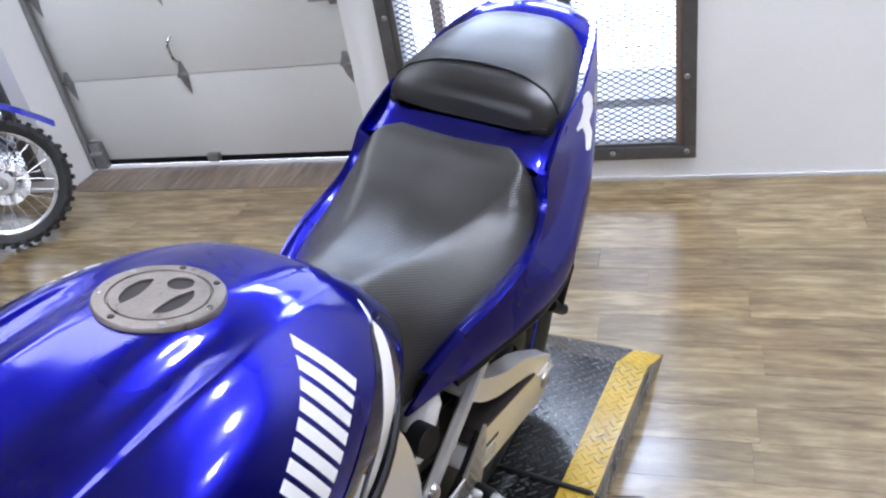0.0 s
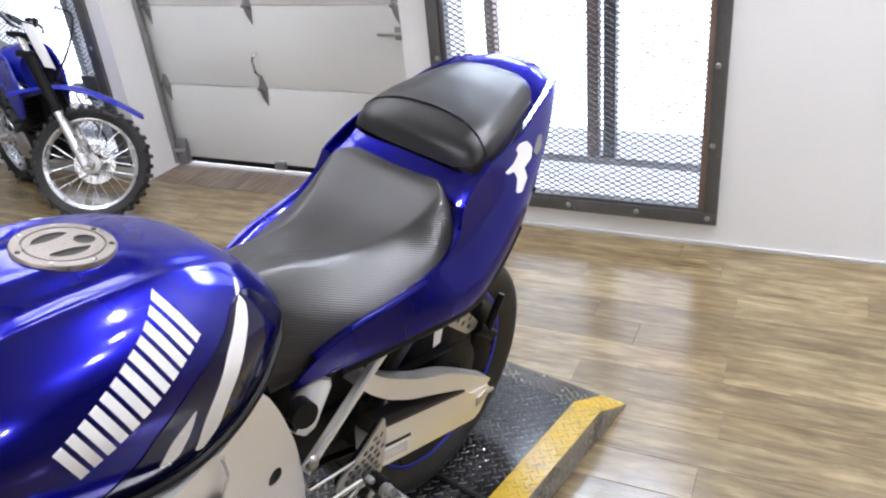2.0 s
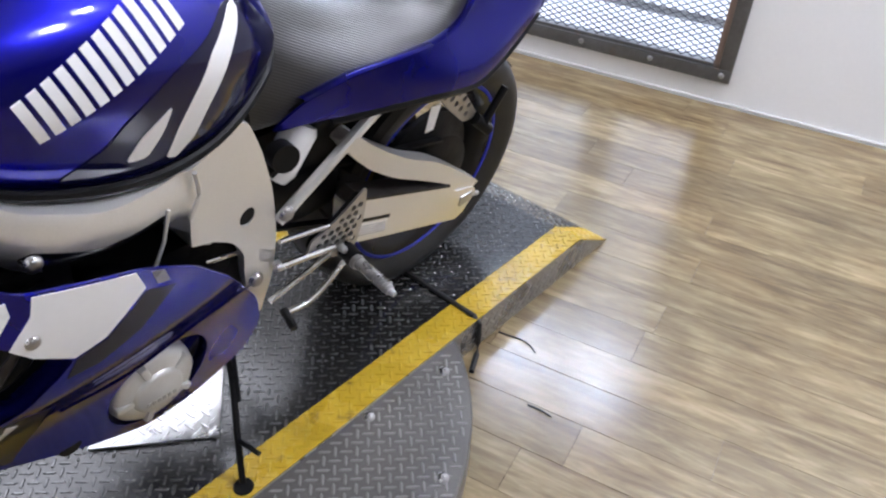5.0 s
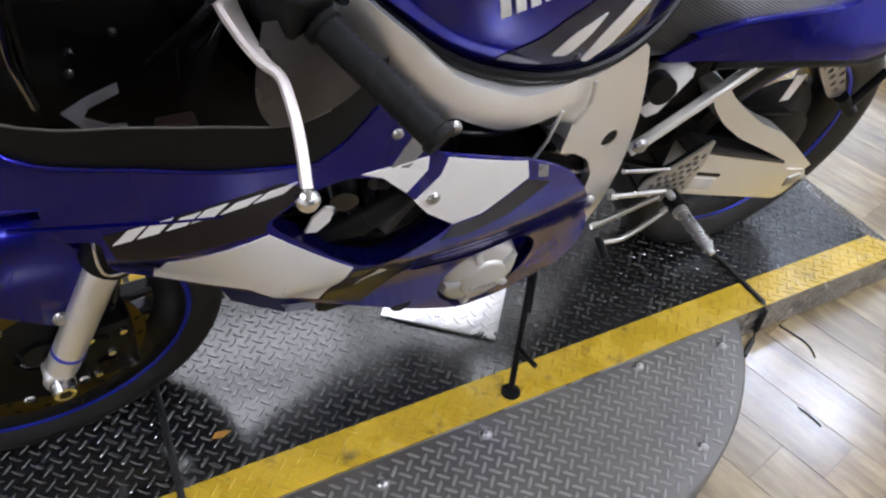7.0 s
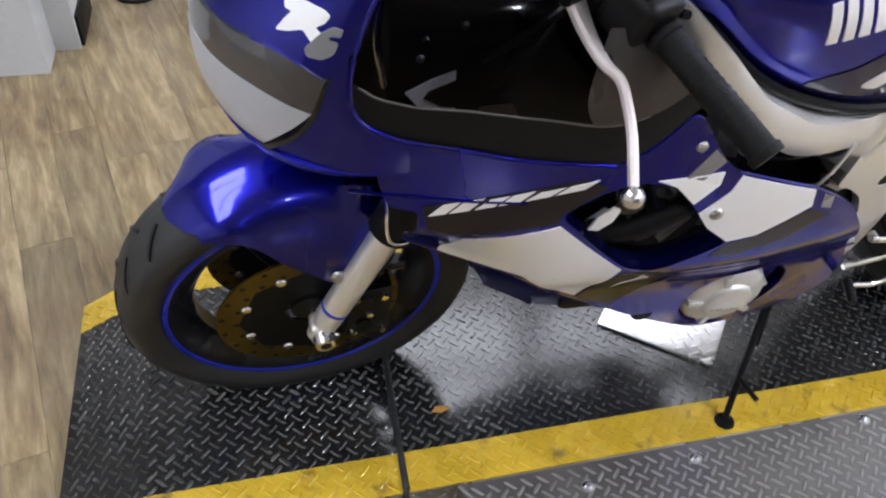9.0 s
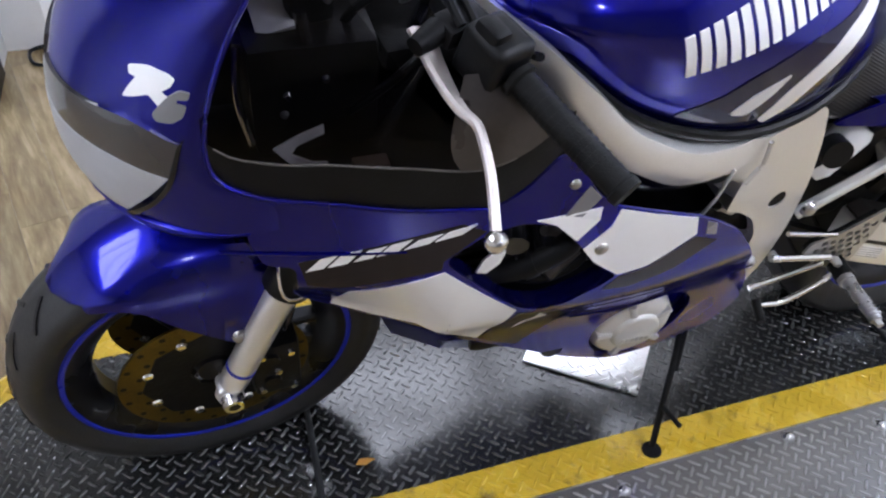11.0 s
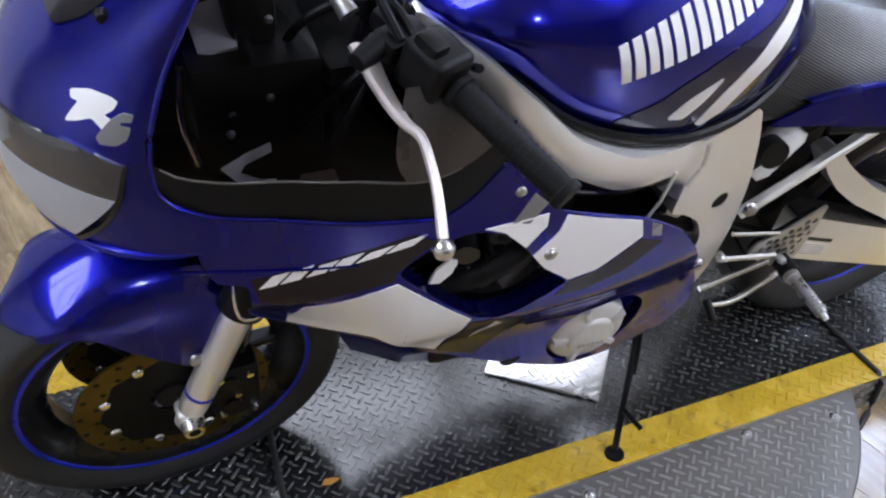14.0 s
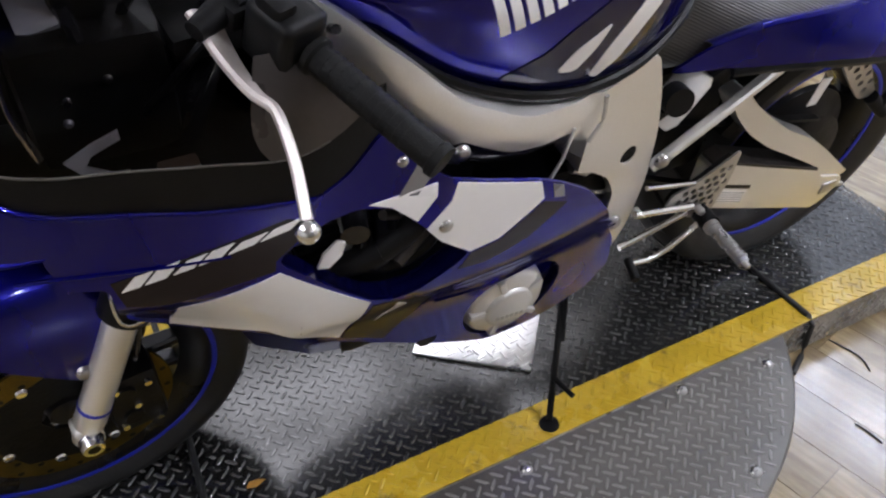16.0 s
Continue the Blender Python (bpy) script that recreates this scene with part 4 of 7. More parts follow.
# black disc just behind the skin gives the hole its shade
both("frame_hole_shade", moved(lathe([(0, 0), (0.0165, 0)], 24), Matrix.Translation((0.232, frame_y(0.232, 0.577) + 0.0035, 0.577))), GRIP, label="black disc for the shade in the frame hole")
both("frame_cover", panel([(-0.104, 0.752), (-0.097, 0.719), (-0.071, 0.681), (-0.015, 0.656), (0.055, 0.625), (0.10, 0.625), (0.10, 0.70), (0.038, 0.706), (-0.017, 0.716), (-0.067, 0.744)], lambda x, z: frame_y(x, z) + 0.005, 0.02), BLACK_GLOSS, label="gloss black side cover under the frame")
both("cover_rod", tube([(0.084, frame_y(0.084, 0.700) - 0.002, 0.702), (0.070, -0.212, 0.660), (0.048, -0.215, 0.615)], 0.0026, 8), SILVER, label="thin silver rod beside the side cover")
both("weld_bead", tube(smooth_path([(0.128, -0.199, 0.735), (0.132, -0.2, 0.70), (0.115, -0.203, 0.668)], 4), 0.0035, 6), SILVER)
head = finish(moved(lathe([(0, -0.010), (0.006, -0.0098), (0.011, -0.006), (0.0125, 0.0)], 14), Matrix()), "bolt", STEEL)
for x, y, z, mt in ((-0.089, -0.222, 0.735, 0.9), (0.310, -0.164, 0.537, 1.1), (0.251, -0.165, 0.426, 1.1), (-0.176, -0.2505, 0.776, 0.55), (-0.124, -0.2635, 0.672, 0.75)):
    part("bolt", head, STEEL, bike, m=Matrix.Translation((x, y, z)) @ Matrix.Scale(mt, 4))

# --- engine, airbox and dark innards
engine = part("engine", box((-0.22, -0.17, 0.33), (0.12, 0.17, 0.52), 0.02), BLACK_METAL, bike, "black painted engine block")
part("cylinder_block", box((-0.26, -0.16, 0.45), (-0.02, 0.16, 0.66), 0.02), BLACK_METAL, engine)
part("gearbox", box((0.0, -0.15, 0.36), (0.26, 0.15, 0.56), 0.03), BLACK_METAL, engine)
part("airbox", box((-0.2, -0.14, 0.62), (0.25, 0.14, 0.76), 0.02), BLACK, engine, "black plastic airbox")
for i in range(10):
    part("fin", box((-0.27, -0.165, 0.47 + 0.018 * i), (-0.06, 0.165, 0.476 + 0.018 * i)), BLACK_METAL, engine)
# white block added in place of a bright spot showing through the engine
part("bright_gap_block", moved(box((-0.017, -0.004, -0.007), (0.017, 0.004, 0.008), 0.0035), Matrix.Translation((-0.218, -0.180, 0.580)) @ pose(0, 0, 0, 0, -48, 0)), WHITE, engine, "small white block for the bright spot seen through the engine")
part("reservoir", tube([(0.322, -0.120, 0.572), (0.332, -0.120, 0.585), (0.372, -0.118, 0.645), (0.378, -0.118, 0.655)], [0.020, 0.027, 0.028, 0.022], 20), WHITE, bike, "milky plastic coolant reservoir")
part("reservoir_cap", tube([(0.312, -0.138, 0.640), (0.308, -0.162, 0.644)], 0.023, 20), BLACK, bike, "black round plug")
part("hose", tube(smooth_path([(-0.25, -0.215, 0.60), (-0.20, -0.235, 0.625), (-0.15, -0.235, 0.655), (-0.11, -0.20, 0.66)]), 0.016, 12), BLACK, engine, "black coolant hose")
part("hose_clamp", tube([(-0.205, -0.233, 0.622), (-0.190, -0.235, 0.630)], 0.0185, 12), BLACK_METAL, engine)
part("pipe", tube(smooth_path([(-0.21, -0.20, 0.575), (-0.17, -0.225, 0.585), (-0.12, -0.225, 0.61), (-0.09, -0.19, 0.64)]), 0.010, 10), BLACK_METAL, engine, "dull metal pipe")
# brightness showing through the scoop, put in as a white patch
BRIGHT_GAP = [(-0.270, 0.640), (-0.262, 0.662), (-0.246, 0.676), (-0.236, 0.670), (-0.241, 0.650), (-0.256, 0.636)]
part("bright_gap_patch", panel(BRIGHT_GAP, lambda x, z: -0.243, 0.003, step=0.02, ease=False), WHITE, engine, "small white patch for the bright spot inside the scoop")
for p, q, r in (((-0.222, -0.236, 0.668), (-0.212, -0.19, 0.672), 0.017), ((-0.180, -0.238, 0.648), (-0.170, -0.19, 0.652), 0.015), ((-0.172, -0.240, 0.604), (-0.130, -0.222, 0.628), 0.010), ((-0.205, -0.235, 0.632), (-0.195, -0.20, 0.634), 0.011), ((-0.150, -0.236, 0.634), (-0.145, -0.20, 0.640), 0.009), ((-0.190, -0.238, 0.690), (-0.165, -0.225, 0.670), 0.006)):
    part("carburettor_part", tube([p, q], [r, r * 1.15], 14), BLACK_GLOSS if r > 0.0105 else DARK_ALLOY, engine, "dark glossy intake fitting")
part("sprocket_cover", moved(lathe([(0, -0.150), (0.045, -0.150), (0.055, -0.143), (0.058, -0.12)], 24), Matrix.Translation((0.175, 0, 0.50))), BLACK_METAL, engine, "black sprocket cover")
cover_prof = [(0.0, -0.222), (0.034, -0.222), (0.039, -0.219), (0.041, -0.214), (0.060, -0.210), (0.067, -0.203), (0.070, -0.190), (0.070, -0.12)]
# black disc puts the recess's shade behind the cover
part("recess_shade", moved(lathe([(0, -0.165), (0.112, -0.165), (0.112, -0.16), (0, -0.16)], 32), Matrix.Translation((0.045, 0, 0.386))), BLACK, engine, "black disc for the shade in the recess behind the alternator cover")
stator = part("stator_cover", moved(lathe(cover_prof, 44), Matrix.Translation((0.036, 0, 0.376))), COVER_ALU, bike, "bright cast alternator cover")
for k in range(5):
    a = radians(35 + 72 * k)
    part("rib", moved(box((0.034, -0.2165, -0.006), (0.066, -0.195, 0.006), 0.004), Matrix.Translation((0.036, 0, 0.376)) @ Matrix.Rotation(-a, 4, "Y")), COVER_ALU, stator)
for k in range(6):
    part("cover_mark", box((0.012 + 0.0085 * k, -0.2228, 0.360 - 0.0008 * k), (0.018 + 0.0085 * k, -0.2215, 0.368 - 0.0008 * k), 0.0004, 1), ALU, stator, "cast maker's mark as plain bars")

# --- side fairings
sf_w = curve([-0.70, -0.63, -0.57, -0.5, -0.4, -0.3, -0.15, 0.0, 0.1, 0.2], [0.13, 0.195, 0.218, 0.232, 0.247, 0.256, 0.262, 0.26, 0.25, 0.235])
sf_p = curve([0.2, 0.30, 0.36, 0.41, 0.46, 0.505, 0.535, 0.57, 0.62, 0.70, 0.78, 0.86, 0.95], [0.74, 0.785, 0.805, 0.825, 0.855, 0.905, 0.962, 0.995, 1.01, 1.0, 0.955, 0.89, 0.78])


def side_y(x, z):
    """The fairing's skin; its lower front corner tucks in behind the wheel."""
    tuck = 0.45 * max(0.0, min(0.2, -0.30 - x)) * max(0.0, min(1.0, (0.665 - z) / 0.10))
    return -(sf_w(x) * sf_p(z) - tuck)


SIDE = [(-0.5, 0.792), (-0.433, 0.781), (-0.365, 0.767), (-0.3, 0.757), (-0.266, 0.757), (-0.234, 0.775), (-0.189, 0.82), (-0.143, 0.757), (-0.119, 0.736), (0.004, 0.693), (0.042, 0.672), (0.089, 0.639), (0.145, 0.572), (0.23, 0.425), (0.245, 0.353), (0.212, 0.294), (0.159, 0.281), (0.108, 0.276), (0.022, 0.282), (-0.095, 0.349), (-0.241, 0.454), (-0.332, 0.54), (-0.434, 0.545), (-0.474, 0.545), (-0.478, 0.7), (-0.51, 0.705), (-0.525, 0.75)]
SCOOP = [(-0.319, 0.689), (-0.273, 0.722), (-0.229, 0.732), (-0.186, 0.72), (-0.159, 0.689), (-0.111, 0.632), (-0.086, 0.609), (-0.107, 0.591), (-0.148, 0.562), (-0.178, 0.559), (-0.209, 0.573), (-0.252, 0.616)]
COVER_HOLE = ellipse(0.045, 0.386, 0.088, 0.084, -10)
both("side_fairing", panel(SIDE, side_y, 0.004, holes=[SCOOP, COVER_HOLE], step=0.018), BLUE, label="blue side fairing with air scoop", smooth=35)
# rolled inner edge of the scoop
for hole, d in ((SCOOP, 0.03), (COVER_HOLE, 0.02)):
    ring = dense(rounded(hole), 0.02)
    lip = loft([[(x, side_y(x, z) + t, z) for x, z in ring] for t in (0.0005, d * 0.5, d)], cap=False)
    both("scoop_lip", lip, NAVY)
DEC = [
    ("fairing_decal", [(-0.475, 0.708), (-0.3, 0.742), (-0.272, 0.728), (-0.318, 0.69), (-0.32, 0.676), (-0.43, 0.662), (-0.468, 0.672)], BRONZE_DECAL, 0.0006, "dark bronze fairing band"),
    ("white_panel", [(-0.432, 0.55), (-0.421, 0.638), (-0.316, 0.672), (-0.213, 0.571), (-0.241, 0.469), (-0.333, 0.546)], WHITE, 0.0010, "white side panel"),
    ("white_panel", [(-0.111, 0.73), (0.003, 0.691), (0.012, 0.661), (-0.047, 0.618), (-0.086, 0.612), (-0.128, 0.648), (-0.148, 0.675), (-0.118, 0.707)], WHITE, 0.0010, "white side panel"),
    ("white_panel", [(-0.136, 0.738), (-0.136, 0.72), (-0.16, 0.692), (-0.19, 0.722), (-0.215, 0.733)], WHITE, 0.0010, "white side panel"),
    ("grey_stripe", [(-0.157, 0.771), (-0.139, 0.753), (-0.16, 0.729), (-0.182, 0.734)], GREY_DECAL, 0.0010, "grey stripe"),
    ("grey_stripe", [(0.022, 0.68), (0.04, 0.671), (0.046, 0.649), (0.028, 0.655)], GREY_DECAL, 0.0010, "grey stripe"),
    ("fairing_decal", [(0.014, 0.655), (0.054, 0.636), (0.0, 0.595), (-0.059, 0.576), (-0.099, 0.581), (-0.084, 0.607), (-0.045, 0.613)], BRONZE_DECAL, 0.0006, "dark bronze fairing band"),
    ("fairing_decal", [(-0.237, 0.463), (-0.208, 0.559), (-0.150, 0.545), (-0.115, 0.520), (-0.135, 0.470), (-0.174, 0.418)], BRONZE_DECAL, 0.0006, "dark bronze fairing band"),
    ("white_panel", [(-0.194, 0.487), (-0.174, 0.546), (-0.16, 0.532)], WHITE, 0.0012, "small white flash"),
]
for nm, poly, mt, lift, lab in DEC:
    both(nm, panel(poly, side_y, 0.001, lift=lift, step=0.015, ease=False), mt, label=lab)
# model mark drawn as plain slanted bars
for i, (u0, u1) in enumerate(((0.0, 0.26), (0.30, 0.58), (0.62, 1.0))):
    lo, hi = Vector((-0.468, 0, 0.694)), Vector((-0.300, 0, 0.7285))
    d = hi - lo
    for k, (a, b) in enumerate(((0, 0.42), (0.52, 1.0))):
        p, q = lo + d * (u0 + (u1 - u0) * a), lo + d * (u0 + (u1 - u0) * b)
        h = Vector((0.016, 0, 0.018 - 0.010 * u0))
        both("fairing_mark", panel([(p.x, p.z), (q.x, q.z), (q.x + h.x, q.z + h.z), (p.x + h.x, p.z + h.z)], side_y, 0.001, lift=0.0012, step=0.02, ease=False), WHITE)

both("cowl_edge", tube(smooth_path([(x, side_y(x, z) - 0.0005, z) for x, z in ((-0.552, 0.728), (-0.485, 0.722), (-0.429, 0.717), (-0.361, 0.712))], 5), 0.0022, 6), BLUE, label="rolled lower edge of the nose cowl")
both("crease_trim", tube(smooth_path([(x, side_y(x, z) - 0.001, z) for x, z in ((0.212, 0.477), (0.10, 0.479), (-0.005, 0.466), (-0.106, 0.481))], 5), 0.0016, 6), NAVY)

# belly pan
rings = []
for x, hw, zt, zb in ((-0.36, 0.10, 0.50, 0.40), (-0.33, 0.15, 0.50, 0.33), (-0.26, 0.19, 0.475, 0.310), (-0.13, 0.205, 0.41, 0.295), (0.0, 0.195, 0.362, 0.295), (0.10, 0.185, 0.372, 0.305), (0.19, 0.16, 0.40, 0.33), (0.24, 0.11, 0.40, 0.34)):
    rings.append([(x, -hw, zt), (x, -hw * 0.97, zt - 0.3 * (zt - zb)), (x, -hw * 0.8, zb + 0.2 * (zt - zb)), (x, -hw * 0.45, zb), (x, hw * 0.45, zb), (x, hw * 0.8, zb + 0.2 * (zt - zb)), (x, hw * 0.97, zt - 0.3 * (zt - zb)), (x, hw, zt)])
part("belly_pan", loft(rings), BLUE, bike, "metallic blue lower belly fairing", smooth=50)
part("belly_vent", moved(lathe([(0, -0.004), (0.016, -0.004), (0.018, 0)], 18), Matrix.Translation((-0.10, -0.208, 0.365))), BLACK, bike, "black round vent in the belly fairing")

# --- nose: horizontal sections wrapping round the front
nz = [0.715, 0.74, 0.76, 0.80, 0.84, 0.88, 0.92, 0.96, 0.985, 1.03]
bz = [0.715, 0.76, 0.785, 0.80, 0.812, 0.835, 0.878, 0.922, 0.96, 0.985, 1.03]
nose_f = curve(nz, [-0.650, -0.680, -0.690, -0.692, -0.685, -0.667, -0.637, -0.592, -0.560, -0.505])
nose_b = curve(bz, [-0.49, -0.49, -0.494, -0.512, -0.536, -0.547, -0.543, -0.527, -0.508, -0.497, -0.475])


nose_s = curve([0.715, 0.76, 0.81, 0.86, 0.92, 0.985, 1.03], [-0.490, -0.502, -0.522, -0.540, -0.532, -0.497, -0.475])


def nose(t, z):
    """Point of the nose skin: t = 0 at the middle of the front, 1 at the left rear edge."""
    k = max(0.0, min(1.0, (t - 0.78) / 0.22))
    k = k * k * (3 - 2 * k)
    xb, xf = nose_s(z) + (nose_b(z) - nose_s(z)) * k, nose_f(z)
    w = -side_y(xb, z)
    a = t * math.pi / 2
    return Vector((xb - (xb - xf) * max(math.cos(a), 0.0), -w * math.sin(a), z))


def nose_patch(outline, lift, thick=0.004, step=0.03, ease=True):
    """A piece of the nose cut to an outline in (t, z)."""
    bm = panel([(t, z * 4) for t, z in outline], lambda x, z: 0.0, 1.0, step=step, ease=ease)
    for v in bm.verts:
        t, z = min(max(v.co.x, -1), 1), v.co.z / 4
        front = v.co.y < 0.5
        p = nose(abs(t), z)
        if t < 0:
            p.y = -p.y
        c = Vector((-0.50, 0, z))
        n = (p - c).normalized()
        v.co = p + n * (lift if front else -thick)
    bmesh.ops.recalc_face_normals(bm, faces=bm.faces[:])
    return bm


def nose_sheet(top, bottom, lift, cols=28, rows=8, thick=0.003):
    """A piece of the nose between two edges given as (t, z)."""
    def edge(e):
        fz = curve([k / (len(e) - 1) for k in range(len(e))], [p[1] for p in e])
        ft = curve([k / (len(e) - 1) for k in range(len(e))], [p[0] for p in e])
        return [(ft(k / cols), fz(k / cols)) for k in range(cols + 1)]

    def put(t, z, d):
        p = nose(abs(t), z)
        q = Vector((p.x, p.y if t >= 0 else -p.y, z))
        return q + (q - Vector((-0.50, 0, z))).normalized() * d
    a, b = edge(top), edge(bottom)
    grid = [[(p[0] + (q[0] - p[0]) * k / rows, p[1] + (q[1] - p[1]) * k / rows) for p, q in zip(a, b)] for k in range(rows + 1)]
    rings = [[put(t, z, lift) for t, z in row] + [put(t, z, -thick) for t, z in row[::-1]] for row in grid]
    return loft(rings)


nose_skin = part("nose_fairing", nose_sheet([(-1, 1.018), (-0.5, 1.022), (0, 1.024), (0.5, 1.022), (1, 1.018)], [(-1, 0.755), (-0.5, 0.742), (0, 0.736), (0.5, 0.742), (1, 0.755)], 0.0, 96, 60), BLUE, bike, "metallic blue nose fairing", smooth=60)
for sg in (1, -1):
    part("headlight", nose_sheet([(sg * t, z) for t, z in ((0.05, 0.812), (0.30, 0.822), (0.55, 0.828), (0.775, 0.821))], [(sg * t, z) for t, z in ((0.05, 0.760), (0.20, 0.756), (0.34, 0.752), (0.52, 0.756))], 0.0045, 36, 14), LENS, nose_skin, "hazy grey headlight lens")
    part("headlight_surround", nose_sheet([(sg * t, z) for t, z in ((0.05, 0.845), (0.34, 0.862), (0.64, 0.874), (0.89, 0.858))], [(sg * t, z) for t, z in ((0.05, 0.8105), (0.30, 0.8205), (0.55, 0.8265), (0.785, 0.8195))], 0.0040, 36, 14), LENS_DARK, nose_skin, "dark headlight surround")
    part("headlight_edge", nose_sheet([(sg * t, z) for t, z in ((0.905, 0.862), (0.83, 0.832), (0.70, 0.790), (0.53, 0.750))], [(sg * t, z) for t, z in ((0.875, 0.858), (0.785, 0.824), (0.665, 0.786), (0.50, 0.750))], 0.0050, 28, 3), BLACK_GLOSS, nose_skin, "black gasket along the headlight's edge")
    part("nose_mark", nose_patch([(sg * t, z) for t, z in ((0.59, 0.916), (0.68, 0.922), (0.79, 0.92), (0.83, 0.916), (0.82, 0.91), (0.78, 0.904), (0.84, 0.898), (0.89, 0.888), (0.84, 0.886), (0.78, 0.892), (0.73, 0.9), (0.67, 0.894), (0.61, 0.89), (0.63, 0.902), (0.65, 0.91), (0.61, 0.91))], 0.0016, step=0.03), WHITE, nose_skin, "white model mark as a plain shape")
    part("nose_mark", nose_patch([(sg * t, z) for t, z in ((0.81, 0.9), (0.86, 0.908), (0.91, 0.906), (0.91, 0.9), (0.86, 0.9), (0.86, 0.896), (0.91, 0.894), (0.9, 0.884), (0.85, 0.878), (0.78, 0.878), (0.76, 0.884), (0.79, 0.894))], 0.0022, step=0.03), GREY_DECAL, nose_skin, "grey model mark as a plain shape")
part("mirror_plug", moved(lathe([(0, -0.010), (0.005, -0.009), (0.007, 0.0)], 12), Matrix.Translation(nose(0.49, 0.97))), BLACK, nose_skin, "small black rubber plug")
part("nose_intake", nose_patch([(-0.50, 1.018), (0.50, 1.018), (0.42, 0.962), (0.33, 0.944), (0.18, 0.946), (0, 0.95), (-0.18, 0.946), (-0.33, 0.944), (-0.42, 0.962)], 0.0030), BLACK_GLOSS, nose_skin, "black panel at the screen's foot")
# lower lip of the nose
lip = []
for t, z, r in [(k / 12, 0.742 + 0.012 * (k / 12) ** 2, 0.006) for k in range(-11, 12)]:
    p = nose(abs(t), z)
    lip.append((p.x, p.y if t >= 0 else -p.y, p.z))
part("nose_lip", tube(lip, [0.007 * min(1.0, 0.15 + 0.25 * min(k, 22 - k)) for k in range(23)], 8), BLUE, nose_skin)
both("rim_edge", tube(smooth_path([(x, side_y(x, z), z) for x, z in ((-0.480, 1.015), (-0.508, 0.960), (-0.527, 0.922), (-0.543, 0.878), (-0.547, 0.832), (-0.532, 0.808), (-0.498, 0.793), (-0.433, 0.782), (-0.365, 0.768), (-0.27, 0.757))], 5), 0.0028, 8), BLUE, label="blue rolled fairing edge")

# --- smoked screen over the cockpit, with its black border
rim_z = curve([-0.55, -0.53, -0.498, -0.433, -0.365, -0.266, -0.234, -0.19], [0.83, 0.808, 0.793, 0.782, 0.768, 0.758, 0.776, 0.822])
crest = curve([-0.55, -0.5, -0.42, -0.34, -0.26, -0.19], [0.965, 0.985, 1.005, 1.015, 1.02, 1.02])


def screen_pt(x, t):
    """t = 0 at the rim, 1 at the crest."""
    z0, z1 = rim_z(x) + 0.001, crest(x)
    y0 = side_y(x, z0) + 0.002
    a = t * math.pi / 2
    return (x, y0 * math.cos(a) ** 0.9, z0 + (z1 - z0) * math.sin(a) ** 0.8)


def screen_band(t0, t1, n=10):
    return loft([[screen_pt(float(x), t0 + (t1 - t0) * k / n) for k in range(n + 1)] for x in np.linspace(-0.548, -0.19, 30)], closed=False, cap=False)


def screen_sheet(t0, n=14):
    """The clear part; its rear edge sweeps forward as it rises."""
    rows = []
    for u in np.linspace(0, 1, 30):
        row = []
        for k in range(n + 1):
            t = t0 + (1 - t0) * k / n
            end = -0.19 - 0.27 * ((t - t0) / (1 - t0)) ** 0.35
            row.append(screen_pt(-0.548 + (end + 0.548) * float(u), t))
        rows.append(row)
    return loft(rows, closed=False, cap=False)


both("screen", screen_sheet(0.10), SMOKE, label="dark smoked windscreen", smooth=80)
# the glint along the border, drawn as a thin grey line
both("screen_glint", tube([tuple(Vector(screen_pt(float(x), 0.10)) + Vector((0, -0.001, 0))) for x in np.linspace(-0.54, -0.25, 24)], 0.0013, 6), CAP_GREY, label="thin grey line for the glint along the screen's border")
both("screen_border", screen_band(0.0, 0.10, 4), BLACK, label="matt black screen border", smooth=80)
# quarter panel: the reflected floor is put into its grey-brown colour
quarter = []
for u in np.linspace(0, 1, 10):
    row = []
    for k in range(9):
        t = 0.10 + 0.25 * k / 8
        x0 = -0.326 + 0.02 * (k / 8) ** 1.5 + 0.018 * (1 - k / 8) ** 6
        p = screen_pt(x0 + (-0.20 - 0.075 * k / 8 - x0) * float(u), t)
        row.append((p[0], p[1] - 0.0016, p[2]))
    quarter.append(row)
both("screen_quarter", loft(quarter, closed=False, cap=False), QUARTER_SHEEN, label="quarter panel behind the screen, grey-brown for the reflected floor", smooth=80)
# black plates added to block the view through and darken the cockpit
part("cockpit_blocker", join(box((-0.60, -0.004, 0.74), (-0.22, 0.004, 0.955), 0.002), box((-0.57, -0.17, 0.722), (-0.22, 0.17, 0.735), 0.004)), BLACK, bike, "black plates added to keep the cockpit dark")
# black box added to darken the gap between frame and swing arm
part("gap_filler", box((0.30, -0.075, 0.38), (0.52, 0.075, 0.62), 0.02), BLACK, bike, "black filler box that darkens the gap by the swing arm")
part("stay_bracket", panel([(-0.480, 0.786), (-0.452, 0.798), (-0.425, 0.806), (-0.425, 0.797), (-0.455, 0.787), (-0.462, 0.778), (-0.440, 0.766), (-0.424, 0.764), (-0.424, 0.757), (-0.446, 0.757), (-0.466, 0.770)], lambda x, z: -0.146 + 0.3 * (z - 0.78), 0.003, step=0.02, ease=False), WHITE, bike, "pale forked fairing stay bracket")
part("ignition_barrel", tube([(-0.369, -0.085, 0.757), (-0.326, -0.085, 0.812)], 0.014, 14), ALU, bike, "dull metal barrel in the cockpit")
part("cockpit_plate", moved(box((-0.022, -0.030, -0.003), (0.022, 0.030, 0.003), 0.002), Matrix.Translation((-0.462, -0.075, 0.912)) @ pose(0, 0, 0, 25, -12, 0)), WHITE, bike, "small white plate in the cockpit")
